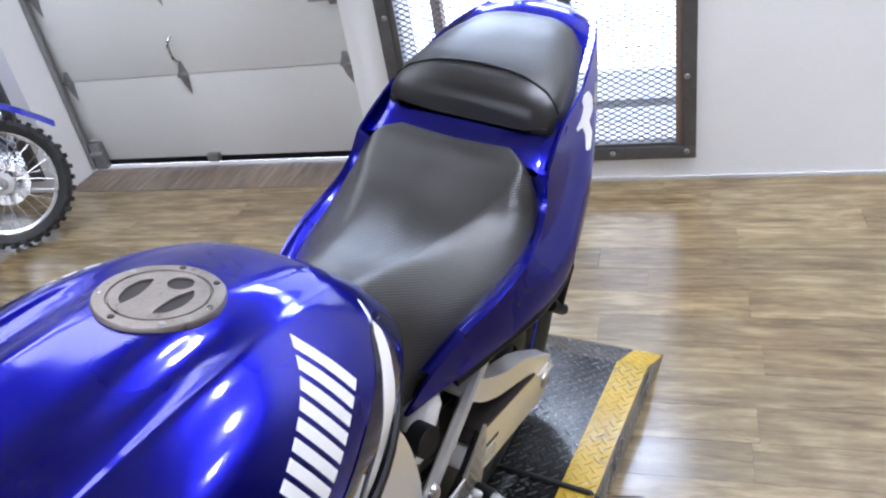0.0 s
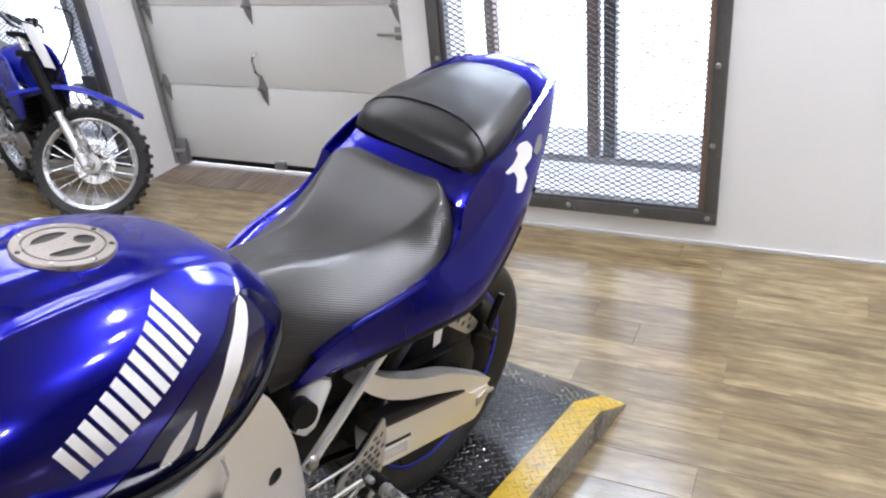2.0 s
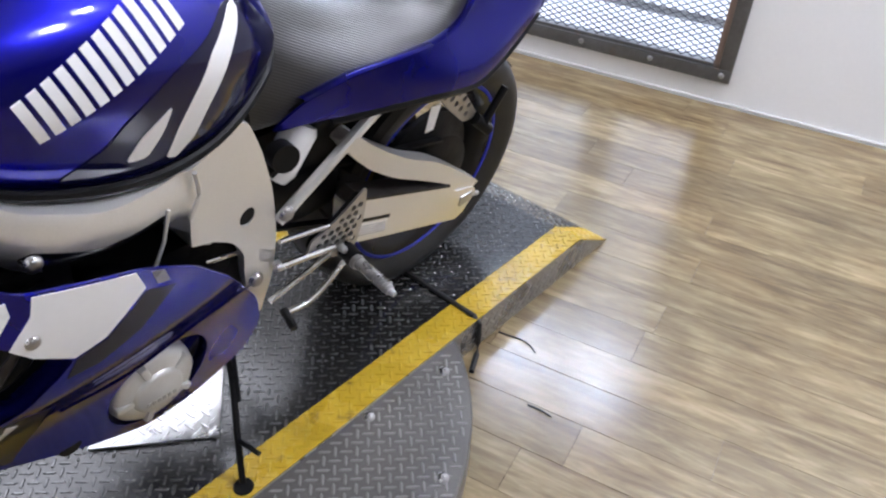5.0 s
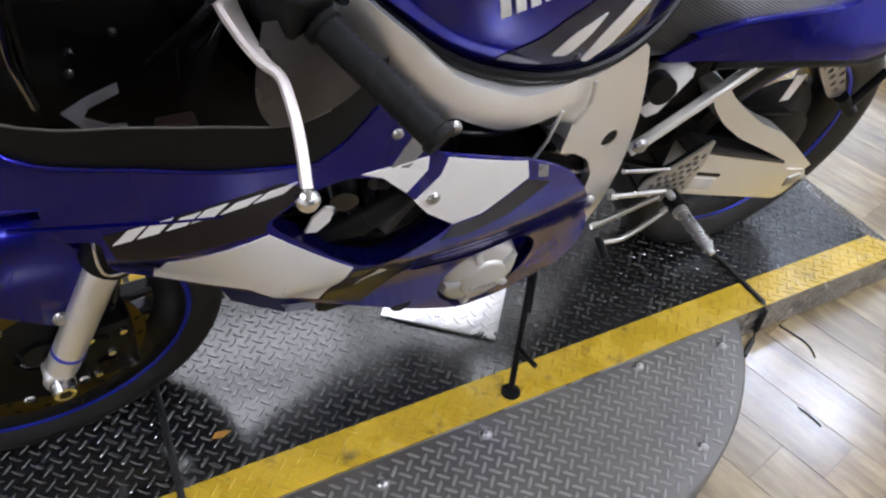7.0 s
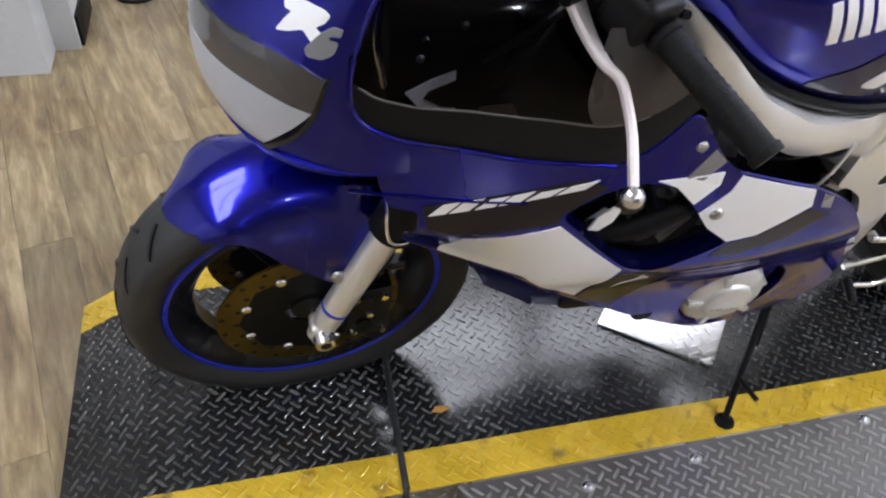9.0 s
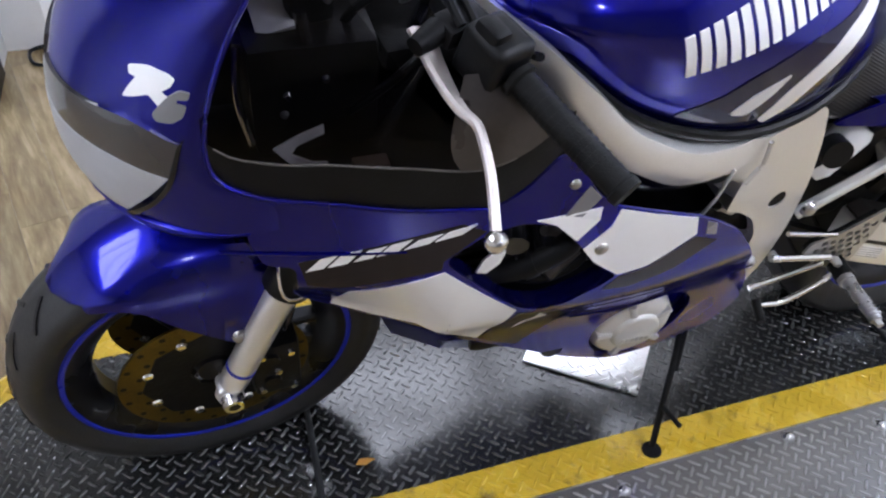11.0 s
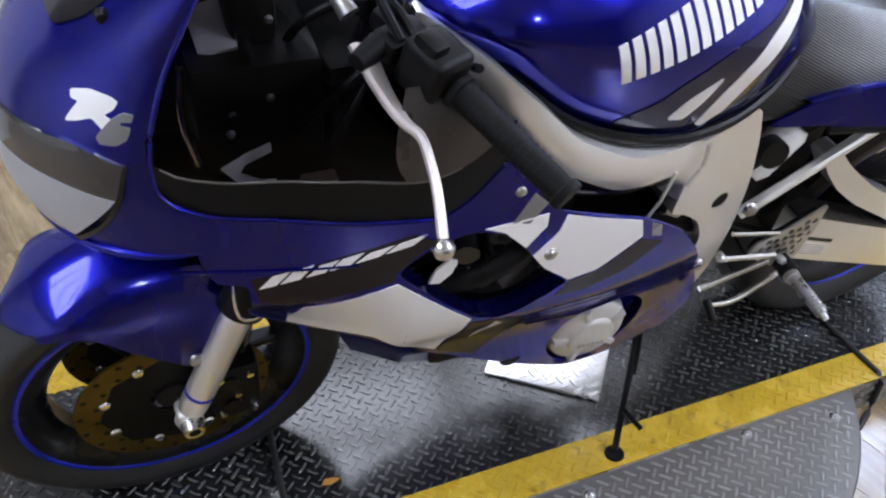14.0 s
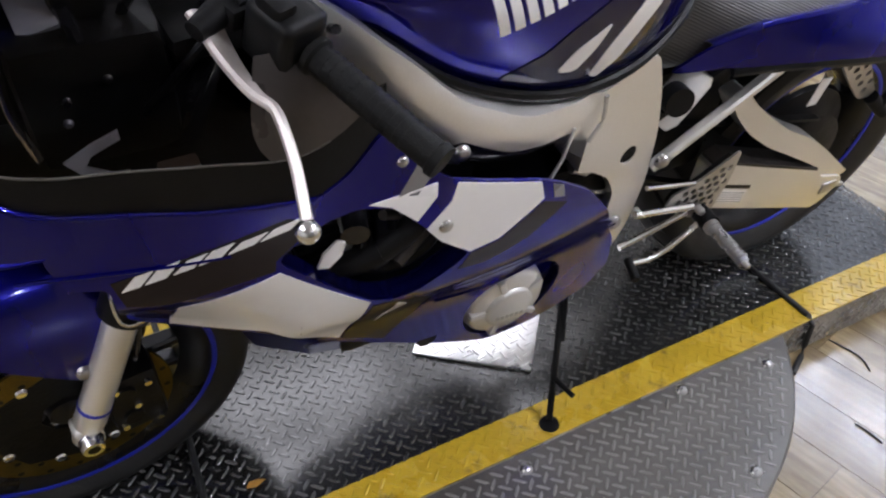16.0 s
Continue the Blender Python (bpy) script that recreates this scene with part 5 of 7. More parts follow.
part("wire", tube(smooth_path([(-0.44, -0.115, 0.93), (-0.432, -0.118, 0.88), (-0.41, -0.12, 0.83)]), 0.007, 8), BLACK_GLOSS, bike, "black wiring sleeve")
# bright tube added in place of the highlight on the instrument pod's edge
part("stay", tube(smooth_path([(-0.500, -0.125, 0.782), (-0.508, -0.12, 0.84), (-0.502, -0.11, 0.895)]), 0.0042, 8), ALU_BRIGHT, bike, "thin bright tube for the instrument pod's edge highlight")
part("relay", box((-0.40, -0.175, 0.752), (-0.36, -0.155, 0.772), 0.004), BROWN, bike, "small brown relay block")
for bx, by, bz in ((-0.459, -0.132, 0.845), (-0.464, -0.132, 0.822), (-0.42, -0.131, 0.86), (-0.39, -0.131, 0.82), (-0.41, -0.10, 0.93)):
    part("bolt", moved(lathe([(0, -0.005), (0.003, -0.0045), (0.005, 0.0)], 10), Matrix.Translation((bx, by, bz))), STEEL, bike)
part("cockpit", join(box((-0.50, -0.13, 0.76), (-0.36, 0.13, 0.90), 0.02), box((-0.46, -0.19, 0.72), (-0.22, 0.19, 0.75), 0.01), box((-0.45, -0.10, 0.90), (-0.40, 0.10, 0.98), 0.015)), BLACK, bike, "black instrument cluster")
both("inner_panel", panel([(-0.50, 0.775), (-0.27, 0.750), (-0.20, 0.805), (-0.18, 0.775), (-0.25, 0.738), (-0.48, 0.755)], lambda x, z: side_y(x, z) + 0.02, 0.006, step=0.04), BLACK)
for pts in ([(-0.40, -0.12, 0.80), (-0.36, -0.17, 0.88), (-0.31, -0.17, 0.93)], [(-0.42, -0.06, 0.80), (-0.38, -0.10, 0.92), (-0.30, -0.12, 0.95), (-0.28, -0.2, 0.93)], [(-0.44, -0.03, 0.85), (-0.40, -0.05, 0.98), (-0.33, -0.1, 0.99), (-0.30, -0.18, 0.94)]):
    part("cable", tube(smooth_path(pts), 0.005, 8), BLACK, bike, "black control cable")

# --- seats and tail
def seat_ring(x):
    """Half section: flat top to a soft ridge, then a flank that leans out to the tail's edge."""
    t, b, r, w = s_t(x), s_b(x), s_r(x), s_w(x)
    h = t - b
    return half_ring([(0, t - 0.006), (0.5 * r, t - 0.004), (0.85 * r, t - 0.002), (r + 0.10 * (w - r), t - 0.05 * h), (r + 0.42 * (w - r), t - 0.28 * h), (r + 0.78 * (w - r), t - 0.62 * h), (w, b + 0.06 * h), (0.97 * w, b), (0.3 * w, b), (0, b)], x, 4)


sx = [0.295, 0.335, 0.39, 0.46, 0.53, 0.60, 0.655, 0.690, 0.712]
s_w = curve(sx, [0.096, 0.114, 0.132, 0.149, 0.162, 0.170, 0.168, 0.150, 0.115])
s_r = curve(sx, [0.034, 0.040, 0.046, 0.058, 0.076, 0.100, 0.120, 0.118, 0.092])
s_t = curve(sx, [0.836, 0.842, 0.832, 0.814, 0.806, 0.817, 0.844, 0.864, 0.866])
s_b = curve(sx, [0.66, 0.672, 0.700, 0.728, 0.740, 0.748, 0.770, 0.815, 0.845])
part("rider_seat", loft([seat_ring(float(x)) for x in np.linspace(0.295, 0.712, 44)]), SEAT, bike, "black ribbed vinyl rider seat", smooth=60)
px_ = [0.742, 0.752, 0.775, 0.82, 0.88, 0.95, 1.01, 1.05]
p_w = curve(px_, [0.118, 0.136, 0.146, 0.147, 0.138, 0.121, 0.102, 0.075])
p_t = curve(px_, [0.908, 0.922, 0.935, 0.947, 0.956, 0.963, 0.962, 0.950])
p_b = curve(px_, [0.882, 0.874, 0.872, 0.878, 0.894, 0.914, 0.930, 0.940])
pil = part("passenger_seat", loft([half_ring([(0, p_t(x)), (0.5 * p_w(x), p_t(x) - 0.002), (0.82 * p_w(x), p_t(x) - 0.012), (0.97 * p_w(x), p_t(x) - 0.030), (p_w(x), p_b(x) + 0.25 * (p_t(x) - p_b(x))), (0.97 * p_w(x), p_b(x)), (0.4 * p_w(x), p_b(x)), (0, p_b(x))], x, 4) for x in [float(v) for v in np.linspace(0.742, 1.05, 28)]]), SEAT_PLAIN, bike, "black vinyl passenger seat", smooth=60)
seam = []
for k in range(-20, 21):
    y = 0.1455 * k / 20
    x = 0.812 - 0.03 * (y / 0.145) ** 2
    w, f = p_w(x), abs(y) / p_w(x)
    drop = np.interp(f, [0, 0.5, 0.82, 0.97, 1.0], [0, 0.002, 0.012, 0.030, 0.045])
    seam.append((x, y, p_t(x) - float(drop) + 0.0012))
part("seat_piping", tube(seam, 0.0028, 6), BLACK, pil, "stitched seam piping")

t_w = curve([0.28, 0.36, 0.45, 0.6, 0.69, 0.78, 0.85, 0.95, 1.05, 1.13], [0.110, 0.142, 0.172, 0.194, 0.197, 0.191, 0.184, 0.160, 0.125, 0.085])
t_c = curve([0.28, 0.5, 0.68, 0.8, 0.9, 1.0, 1.13], [0.655, 0.675, 0.65, 0.69, 0.755, 0.84, 0.95])


t_bulge = curve([0.28, 0.42, 0.52, 0.60, 0.68, 0.78, 0.90, 1.02, 1.13], [0.0, 0.006, 0.018, 0.028, 0.030, 0.022, 0.010, 0.002, 0.0])
t_belt = curve([0.28, 0.45, 0.60, 0.68, 0.78, 0.88, 1.0, 1.13], [0.665, 0.695, 0.700, 0.702, 0.735, 0.79, 0.87, 0.95])


def tail_y(x, z):
    """The tail's flank: it swells to a belt line and narrows towards the seat."""
    return -(t_w(x) + t_bulge(x) * math.exp(-((z - t_belt(x)) / 0.050) ** 2) - 0.030 * max(0.0, (z - t_c(x)) / 0.2) ** 1.3)


TAIL = [(0.305, 0.664), (0.36, 0.712), (0.43, 0.742), (0.51, 0.755), (0.59, 0.762), (0.645, 0.776), (0.676, 0.805), (0.69, 0.845), (0.735, 0.872), (0.786, 0.893), (0.881, 0.908), (0.97, 0.934), (1.05, 0.946), (1.085, 0.946), (1.097, 0.936), (1.06, 0.905), (1.0, 0.848), (0.93, 0.785), (0.87, 0.738), (0.80, 0.702), (0.735, 0.680), (0.672, 0.672), (0.59, 0.684), (0.52, 0.687), (0.45, 0.684), (0.38, 0.678)]
both("tail_fairing", panel(TAIL, tail_y, 0.004, step=0.018), BLUE, label="metallic blue tail fairing", smooth=50)
# the tail's upper edge rolls in under the seat
edge = [Vector((x, 0, z)) for x, z in TAIL[1:8]]
roll = smooth_path([(p.x, tail_y(p.x, p.z), p.z) for p in edge], 5)
both("tail_lip", loft([[(p.x, p.y + 0.030 * k, p.z + 0.006 * math.sin(math.pi * k) - 0.014 * k) for p in roll] for k in (0.0, 0.2, 0.45, 0.75, 1.0)], closed=False, cap=False), BLUE, label="rolled blue edge beside the seat", smooth=60)
rows = []
for u in np.linspace(0, 1, 10):
    row = []
    for v in np.linspace(-1, 1, 25):
        e = abs(v)
        x = (0.704 - 0.016 * e ** 4) * (1 - u) + (0.768 + 0.018 * e ** 2) * u
        hw = 0.170 - 0.008 * u
        z = (0.851 - 0.004 * e ** 3) * (1 - u) + (0.908 - 0.012 * e ** 2) * u - 0.010 * math.sin(math.pi * u) - 0.014 * e ** 12
        row.append((x, v * hw, z))
    rows.append(row)
bridge = loft(rows + [[(p[0], p[1], p[2] - 0.012) for p in r] for r in rows[::-1]], closed=False, cap=False)
part("tail_bridge", bridge, BLUE, bike, "blue bridge between the two seats", smooth=60)
rows = []
for x, hw, z in ((0.80, 0.155, 0.880), (0.88, 0.146, 0.903), (0.97, 0.128, 0.928), (1.03, 0.118, 0.950), (1.07, 0.108, 0.962), (1.11, 0.09, 0.958), (1.135, 0.062, 0.940), (1.13, 0.055, 0.905)):
    rows.append([(x - 0.03 * abs(v) ** 2, v * hw, z - 0.012 * abs(v) ** 3) for v in np.linspace(-1, 1, 13)])
part("tail_end", loft(rows, closed=False, cap=False), BLUE, bike, "blue tail end", smooth=60)
part("tail_inner", join(box((0.45, -0.10, 0.68), (0.80, 0.10, 0.79), 0.02), box((0.78, -0.10, 0.76), (1.0, 0.10, 0.90), 0.03)), BLACK, bike, "black seat underside")
both("tail_skirt", tube(smooth_path([(x, tail_y(x, z) + 0.006, z - 0.006) for x, z in ((0.40, 0.676), (0.45, 0.684), (0.52, 0.688), (0.59, 0.685), (0.672, 0.674), (0.735, 0.683), (0.80, 0.706), (0.86, 0.740))], 5), 0.009, 8), BLACK, label="black lower tail edge")
for sg in (1, -1):
    for poly, mt in (([(0.875, 0.897), (0.905, 0.892), (0.923, 0.873), (0.914, 0.855), (0.883, 0.848), (0.889, 0.828), (0.862, 0.81), (0.843, 0.814), (0.857, 0.836), (0.849, 0.853), (0.828, 0.855), (0.822, 0.861), (0.852, 0.869), (0.868, 0.88), (0.861, 0.891)], WHITE), ([(0.95, 0.884), (0.969, 0.882), (0.962, 0.858), (0.937, 0.851), (0.924, 0.862)], GREY_DECAL)):
        b2 = panel(poly, tail_y, 0.001, lift=0.0010, step=0.02)
        part("tail_mark", b2 if sg > 0 else mirror_y(b2), mt, bike, "model mark as a plain shape")
both("indicator", join(tube([(1.0, -0.07, 0.742), (1.0, -0.115, 0.737)], 0.004), moved(lathe([(0, -0.014), (0.006, -0.012), (0.009, 0.0), (0.006, 0.010), (0, 0.012)], 14), Matrix.Translation((1.0, -0.122, 0.736)))), BLACK, label="black rear indicator")
part("rear_mudguard", loft([[(x, -w, z), (x, -w, z - 0.012), (x, w, z - 0.012), (x, w, z)] for x, z, w in ((0.80, 0.72, 0.08), (0.92, 0.74, 0.08), (1.0, 0.72, 0.075), (1.05, 0.66, 0.07), (1.07, 0.60, 0.06))]), BLACK, bike, "black rear mudguard")

# --- subframe, swing arm, rear wheel
both("subframe_strut", strip([(0.300, -0.158, 0.520), (0.52, -0.165, 0.682)], 0.016, 0.018, up=(0, 1, 0), bevel=0.004), SILVER, label="silver subframe strut")
both("subframe_rail", strip([(0.30, -0.125, 0.60), (0.60, -0.11, 0.74)], 0.02, 0.03, up=(0, 1, 0), bevel=0.004), BLACK, label="black subframe rail")
arm_y = lambda x, z: -0.150 + 0.03 * max(0, 0.55 - x)
swing_l, swing_r = both("swing_arm", panel([(0.44, 0.598), (0.467, 0.611), (0.507, 0.571), (0.547, 0.539), (0.618, 0.487), (0.699, 0.443), (0.762, 0.397), (0.877, 0.303), (0.859, 0.292), (0.792, 0.317), (0.756, 0.356), (0.666, 0.411), (0.585, 0.458), (0.517, 0.509), (0.471, 0.556)], arm_y, 0.035, step=0.03), SILVER, label="silver braced swing arm")
both("swing_arm_beam", panel([(0.478, 0.438), (0.50, 0.452), (0.768, 0.345), (0.792, 0.319), (0.862, 0.296), (0.872, 0.276), (0.838, 0.232), (0.815, 0.224), (0.712, 0.264), (0.482, 0.353)], lambda x, z: arm_y(x, z) - 0.004, 0.05, step=0.03), SILVER, label="silver swing arm beam")
both("beam_top", loft([[(x, -0.155, z), (x, -0.155, z - 0.006), (x, -0.105, z - 0.006), (x, -0.105, z)] for x, z in ((0.48, 0.447), (0.50, 0.458), (0.765, 0.351))]), DARK_ALLOY, label="dark upper face of the swing arm beam")
part("arm_label", panel([(0.497, 0.392), (0.578, 0.362), (0.572, 0.335), (0.492, 0.366)], lambda x, z: arm_y(x, z) - 0.004, 0.001, lift=0.0008, step=0.03, ease=False), WHITE, swing_l, "pale warning label with unreadable text")
for k in range(5):
    part("label_line", panel([(0.500, 0.386 - 0.0055 * k), (0.572, 0.3595 - 0.0055 * k), (0.572, 0.3580 - 0.0055 * k), (0.500, 0.3845 - 0.0055 * k)], lambda x, z: arm_y(x, z) - 0.004, 0.0005, lift=0.0012, step=0.05, ease=False), GREY_DECAL, swing_l)
part("label_bar", panel([(0.496, 0.406), (0.582, 0.374), (0.581, 0.366), (0.495, 0.398)], lambda x, z: arm_y(x, z) - 0.004, 0.0005, lift=0.0010, step=0.05, ease=False), BLACK, swing_l)
both("axle_adjuster", join(box((0.815, -0.158, 0.262), (0.855, -0.14, 0.290), 0.004), tube([(0.835, -0.15, 0.276), (0.888, -0.15, 0.262)], 0.005, 8)), ALU, label="alloy chain adjuster")


def tyre_profile(R, W, rim):
    hw = W / 2
    return [(rim + 0.004, -hw * 0.66), (rim + 0.012, -hw * 0.80), (rim + 0.45 * (R - rim), -hw), (rim + 0.72 * (R - rim), -hw * 0.93), (rim + 0.90 * (R - rim), -hw * 0.62), (R - 0.003, -hw * 0.3), (R, 0), (R - 0.003, hw * 0.3), (rim + 0.90 * (R - rim), hw * 0.62), (rim + 0.72 * (R - rim), hw * 0.93), (rim + 0.45 * (R - rim), hw), (rim + 0.012, hw * 0.80), (rim + 0.004, hw * 0.66)]


def wheel(name, m, R, W, rim, disc_r, label):
    w = part(name, moved(lathe([(rim - 0.006, -W * 0.36), (rim + 0.006, -W * 0.38), (rim + 0.008, -W * 0.345), (rim - 0.012, -W * 0.30), (rim - 0.030, -W * 0.15), (rim - 0.034, 0), (rim - 0.030, W * 0.15), (rim - 0.012, W * 0.30), (rim + 0.008, W * 0.345), (rim + 0.006, W * 0.38), (rim - 0.006, W * 0.36), (rim - 0.022, W * 0.3), (rim - 0.042, 0.12 * W), (rim - 0.042, -0.12 * W), (rim - 0.022, -0.3 * W), (rim - 0.006, -W * 0.36)], 72), Matrix()), RIM, bike, label, m=m)
    prof = [(v.x, v.y) for v in smooth_path([(r, y, 0) for r, y in tyre_profile(R, W, rim)], 3)]
    part("tyre", lathe(prof, 80), RUBBER, w, "worn black road tyre", smooth=70)
    # tread grooves laid on as slim dark strips, their shade put into the colour
    for k in range(22):
        a = 2 * math.pi * k / 22
        for sg in (1, -1):
            pts = []
            for j in range(6):
                u = 0.12 + 0.62 * j / 5
                r = R - (R - rim) * (0.02 + 0.28 * u ** 3.2) + 0.0006
                y = sg * W / 2 * u
                b = a + sg * 0.0 + 0.20 * u + (0.14 if sg > 0 else 0)
                pts.append((r * math.cos(b), y, r * math.sin(b)))
            part("groove", strip(pts, 0.0065, 0.0018, up=(math.cos(a), 0, math.sin(a))), BLACK, w)
    for sg in (1, -1):
        part("rim_stripe", lathe([(rim - 0.001, sg * (W * 0.376)), (rim + 0.001, sg * (W * 0.392)), (rim + 0.006, sg * (W * 0.395)), (rim + 0.0085, sg * (W * 0.37))], 72), STRIPE_BLUE, w, "thin blue rim stripe")
    part("hub", lathe([(0.0, -0.06), (0.028, -0.06), (0.030, -0.045), (0.042, -0.03), (0.042, 0.03), (0.030, 0.045), (0.028, 0.06), (0.0, 0.06)], 28), RIM, w)
    for k in range(3):
        a = radians(90 + 120 * k + 20)
        for off in (-0.16, 0.16):
            d1, d2 = Vector((math.cos(a + off * 1.2), 0, math.sin(a + off * 1.2))), Vector((math.cos(a + off), 0, math.sin(a + off)))
            part("spoke", strip([d1 * 0.035, d2 * (rim - 0.03)], [0.022, 0.018], [0.034, 0.026], up=(0, 1, 0), bevel=0.004), RIM, w)
    return w


STEER = Matrix.Translation((-0.40, 0, 0.72)) @ Matrix.Rotation(radians(5), 4, Vector((-0.407, 0, -0.914)) * -1) @ Matrix.Translation((0.40, 0, -0.72))
FW = (-0.597, 0, 0.272)
front = wheel("front_wheel", STEER @ Matrix.Translation(FW), 0.287, 0.122, 0.216, 0.148, "black cast front wheel with thin blue stripe")
rear = wheel("rear_wheel", Matrix.Translation((0.80, 0, 0.302)), 0.312, 0.178, 0.216, 0.11, "black cast rear wheel with thin blue stripe")


def brake_disc(parent, y, r0, r1, holes=20):
    bm = lathe([(r0, y - 0.0025), (r1, y - 0.0025), (r1, y + 0.0025), (r0, y + 0.0025), (r0, y - 0.0025)], 60)
    part("brake_disc", bm, DISC_GOLD, parent, "bronze tinted brake disc")
    # drill holes as flat black dots, their shade put into the colour
    hole = finish(moved(lathe([(0, 0), (0.0048, 0)], 10), Matrix()), "hole_dot", BLACK)
    for k in range(holes * 2):
        a = 2 * math.pi * k / (holes * 2)
        r = (r0 + r1) / 2 + (0.012 if k % 2 else -0.010)
        for s in (-0.0029, 0.0029):
            part("hole_dot", hole, BLACK, parent, m=Matrix.Translation((r * math.cos(a), y + s, r * math.sin(a))))
    part("disc_carrier", lathe([(0.04, y * 0.9 - 0.003), (r0 + 0.008, y - 0.004), (r0 + 0.008, y + 0.004), (0.04, y * 0.9 + 0.003), (0.04, y * 0.9 - 0.003)], 8), BLACK_METAL, parent)
    for k in range(8):
        a = 2 * math.pi * (k + 0.5) / 8
        part("disc_button", moved(lathe([(0, -0.004), (0.007, -0.003), (0.009, 0.0)], 10), Matrix.Translation((r0 * math.cos(a), y - 0.004, r0 * math.sin(a)))), ALU_BRIGHT, parent)


for y in (-0.062, 0.062):
    brake_disc(front, y, 0.105, 0.146)
brake_disc(rear, 0.075, 0.07, 0.108, 14)
part("cush_drive", lathe([(0.0, -0.066), (0.075, -0.066), (0.085, -0.058), (0.145, -0.045), (0.150, -0.035), (0.0, -0.03)], 36), BLACK_METAL, rear, "black cush drive plate")
part("sprocket", lathe([(0.05, -0.078), (0.10, -0.078), (0.106, -0.081), (0.10, -0.084), (0.05, -0.084), (0.05, -0.078)], 44), BLACK_METAL, rear, "black rear chain sprocket")
part("chain", join(strip([(0.80, -0.081, 0.408), (0.30, -0.081, 0.54)], 0.006, 0.016, up=(0, 1, 0)), strip([(0.80, -0.081, 0.196), (0.30, -0.081, 0.44)], 0.006, 0.016, up=(0, 1, 0))), BLACK_METAL, bike, "greasy drive chain")
hug = []
for k in range(12):
    a = radians(150 - 100 * k / 11)
    hug.append([(0.80 + r * math.cos(a), y, 0.302 + r * math.sin(a)) for r, y in ((0.300, -0.10), (0.322, -0.095), (0.330, -0.05), (0.332, 0), (0.330, 0.05), (0.322, 0.095), (0.300, 0.10), (0.322, 0.05), (0.324, 0.0), (0.322, -0.05))])
part("rear_hugger", loft(hug[:8]), BLACK, bike, "black rear hugger")
part("shock", join(tube([(0.34, 0, 0.42), (0.40, 0, 0.68)], 0.022), *[moved(lathe([(0.030, -0.004), (0.036, 0), (0.030, 0.004)], 16), Matrix.Translation((0.345 + 0.006 * i, 0, 0.46 + 0.022 * i)) @ pose(0, 0, 0, 77)) for i in range(8)]), BLACK_METAL, bike, "black rear shock")
part("exhaust", join(tube(smooth_path([(0.12, 0.06, 0.28), (0.24, 0.08, 0.28), (0.40, 0.14, 0.36), (0.52, 0.19, 0.46)]), 0.026, 14), tube([(0.50, 0.19, 0.44), (0.54, 0.195, 0.48), (0.92, 0.23, 0.68), (0.95, 0.232, 0.695)], [0.03, 0.055, 0.055, 0.03], 20)), ALU, bike, "dull metal exhaust silencer")

# --- forks, fender, front brakes
RAKE = Vector((0.405, 0, 0.914))
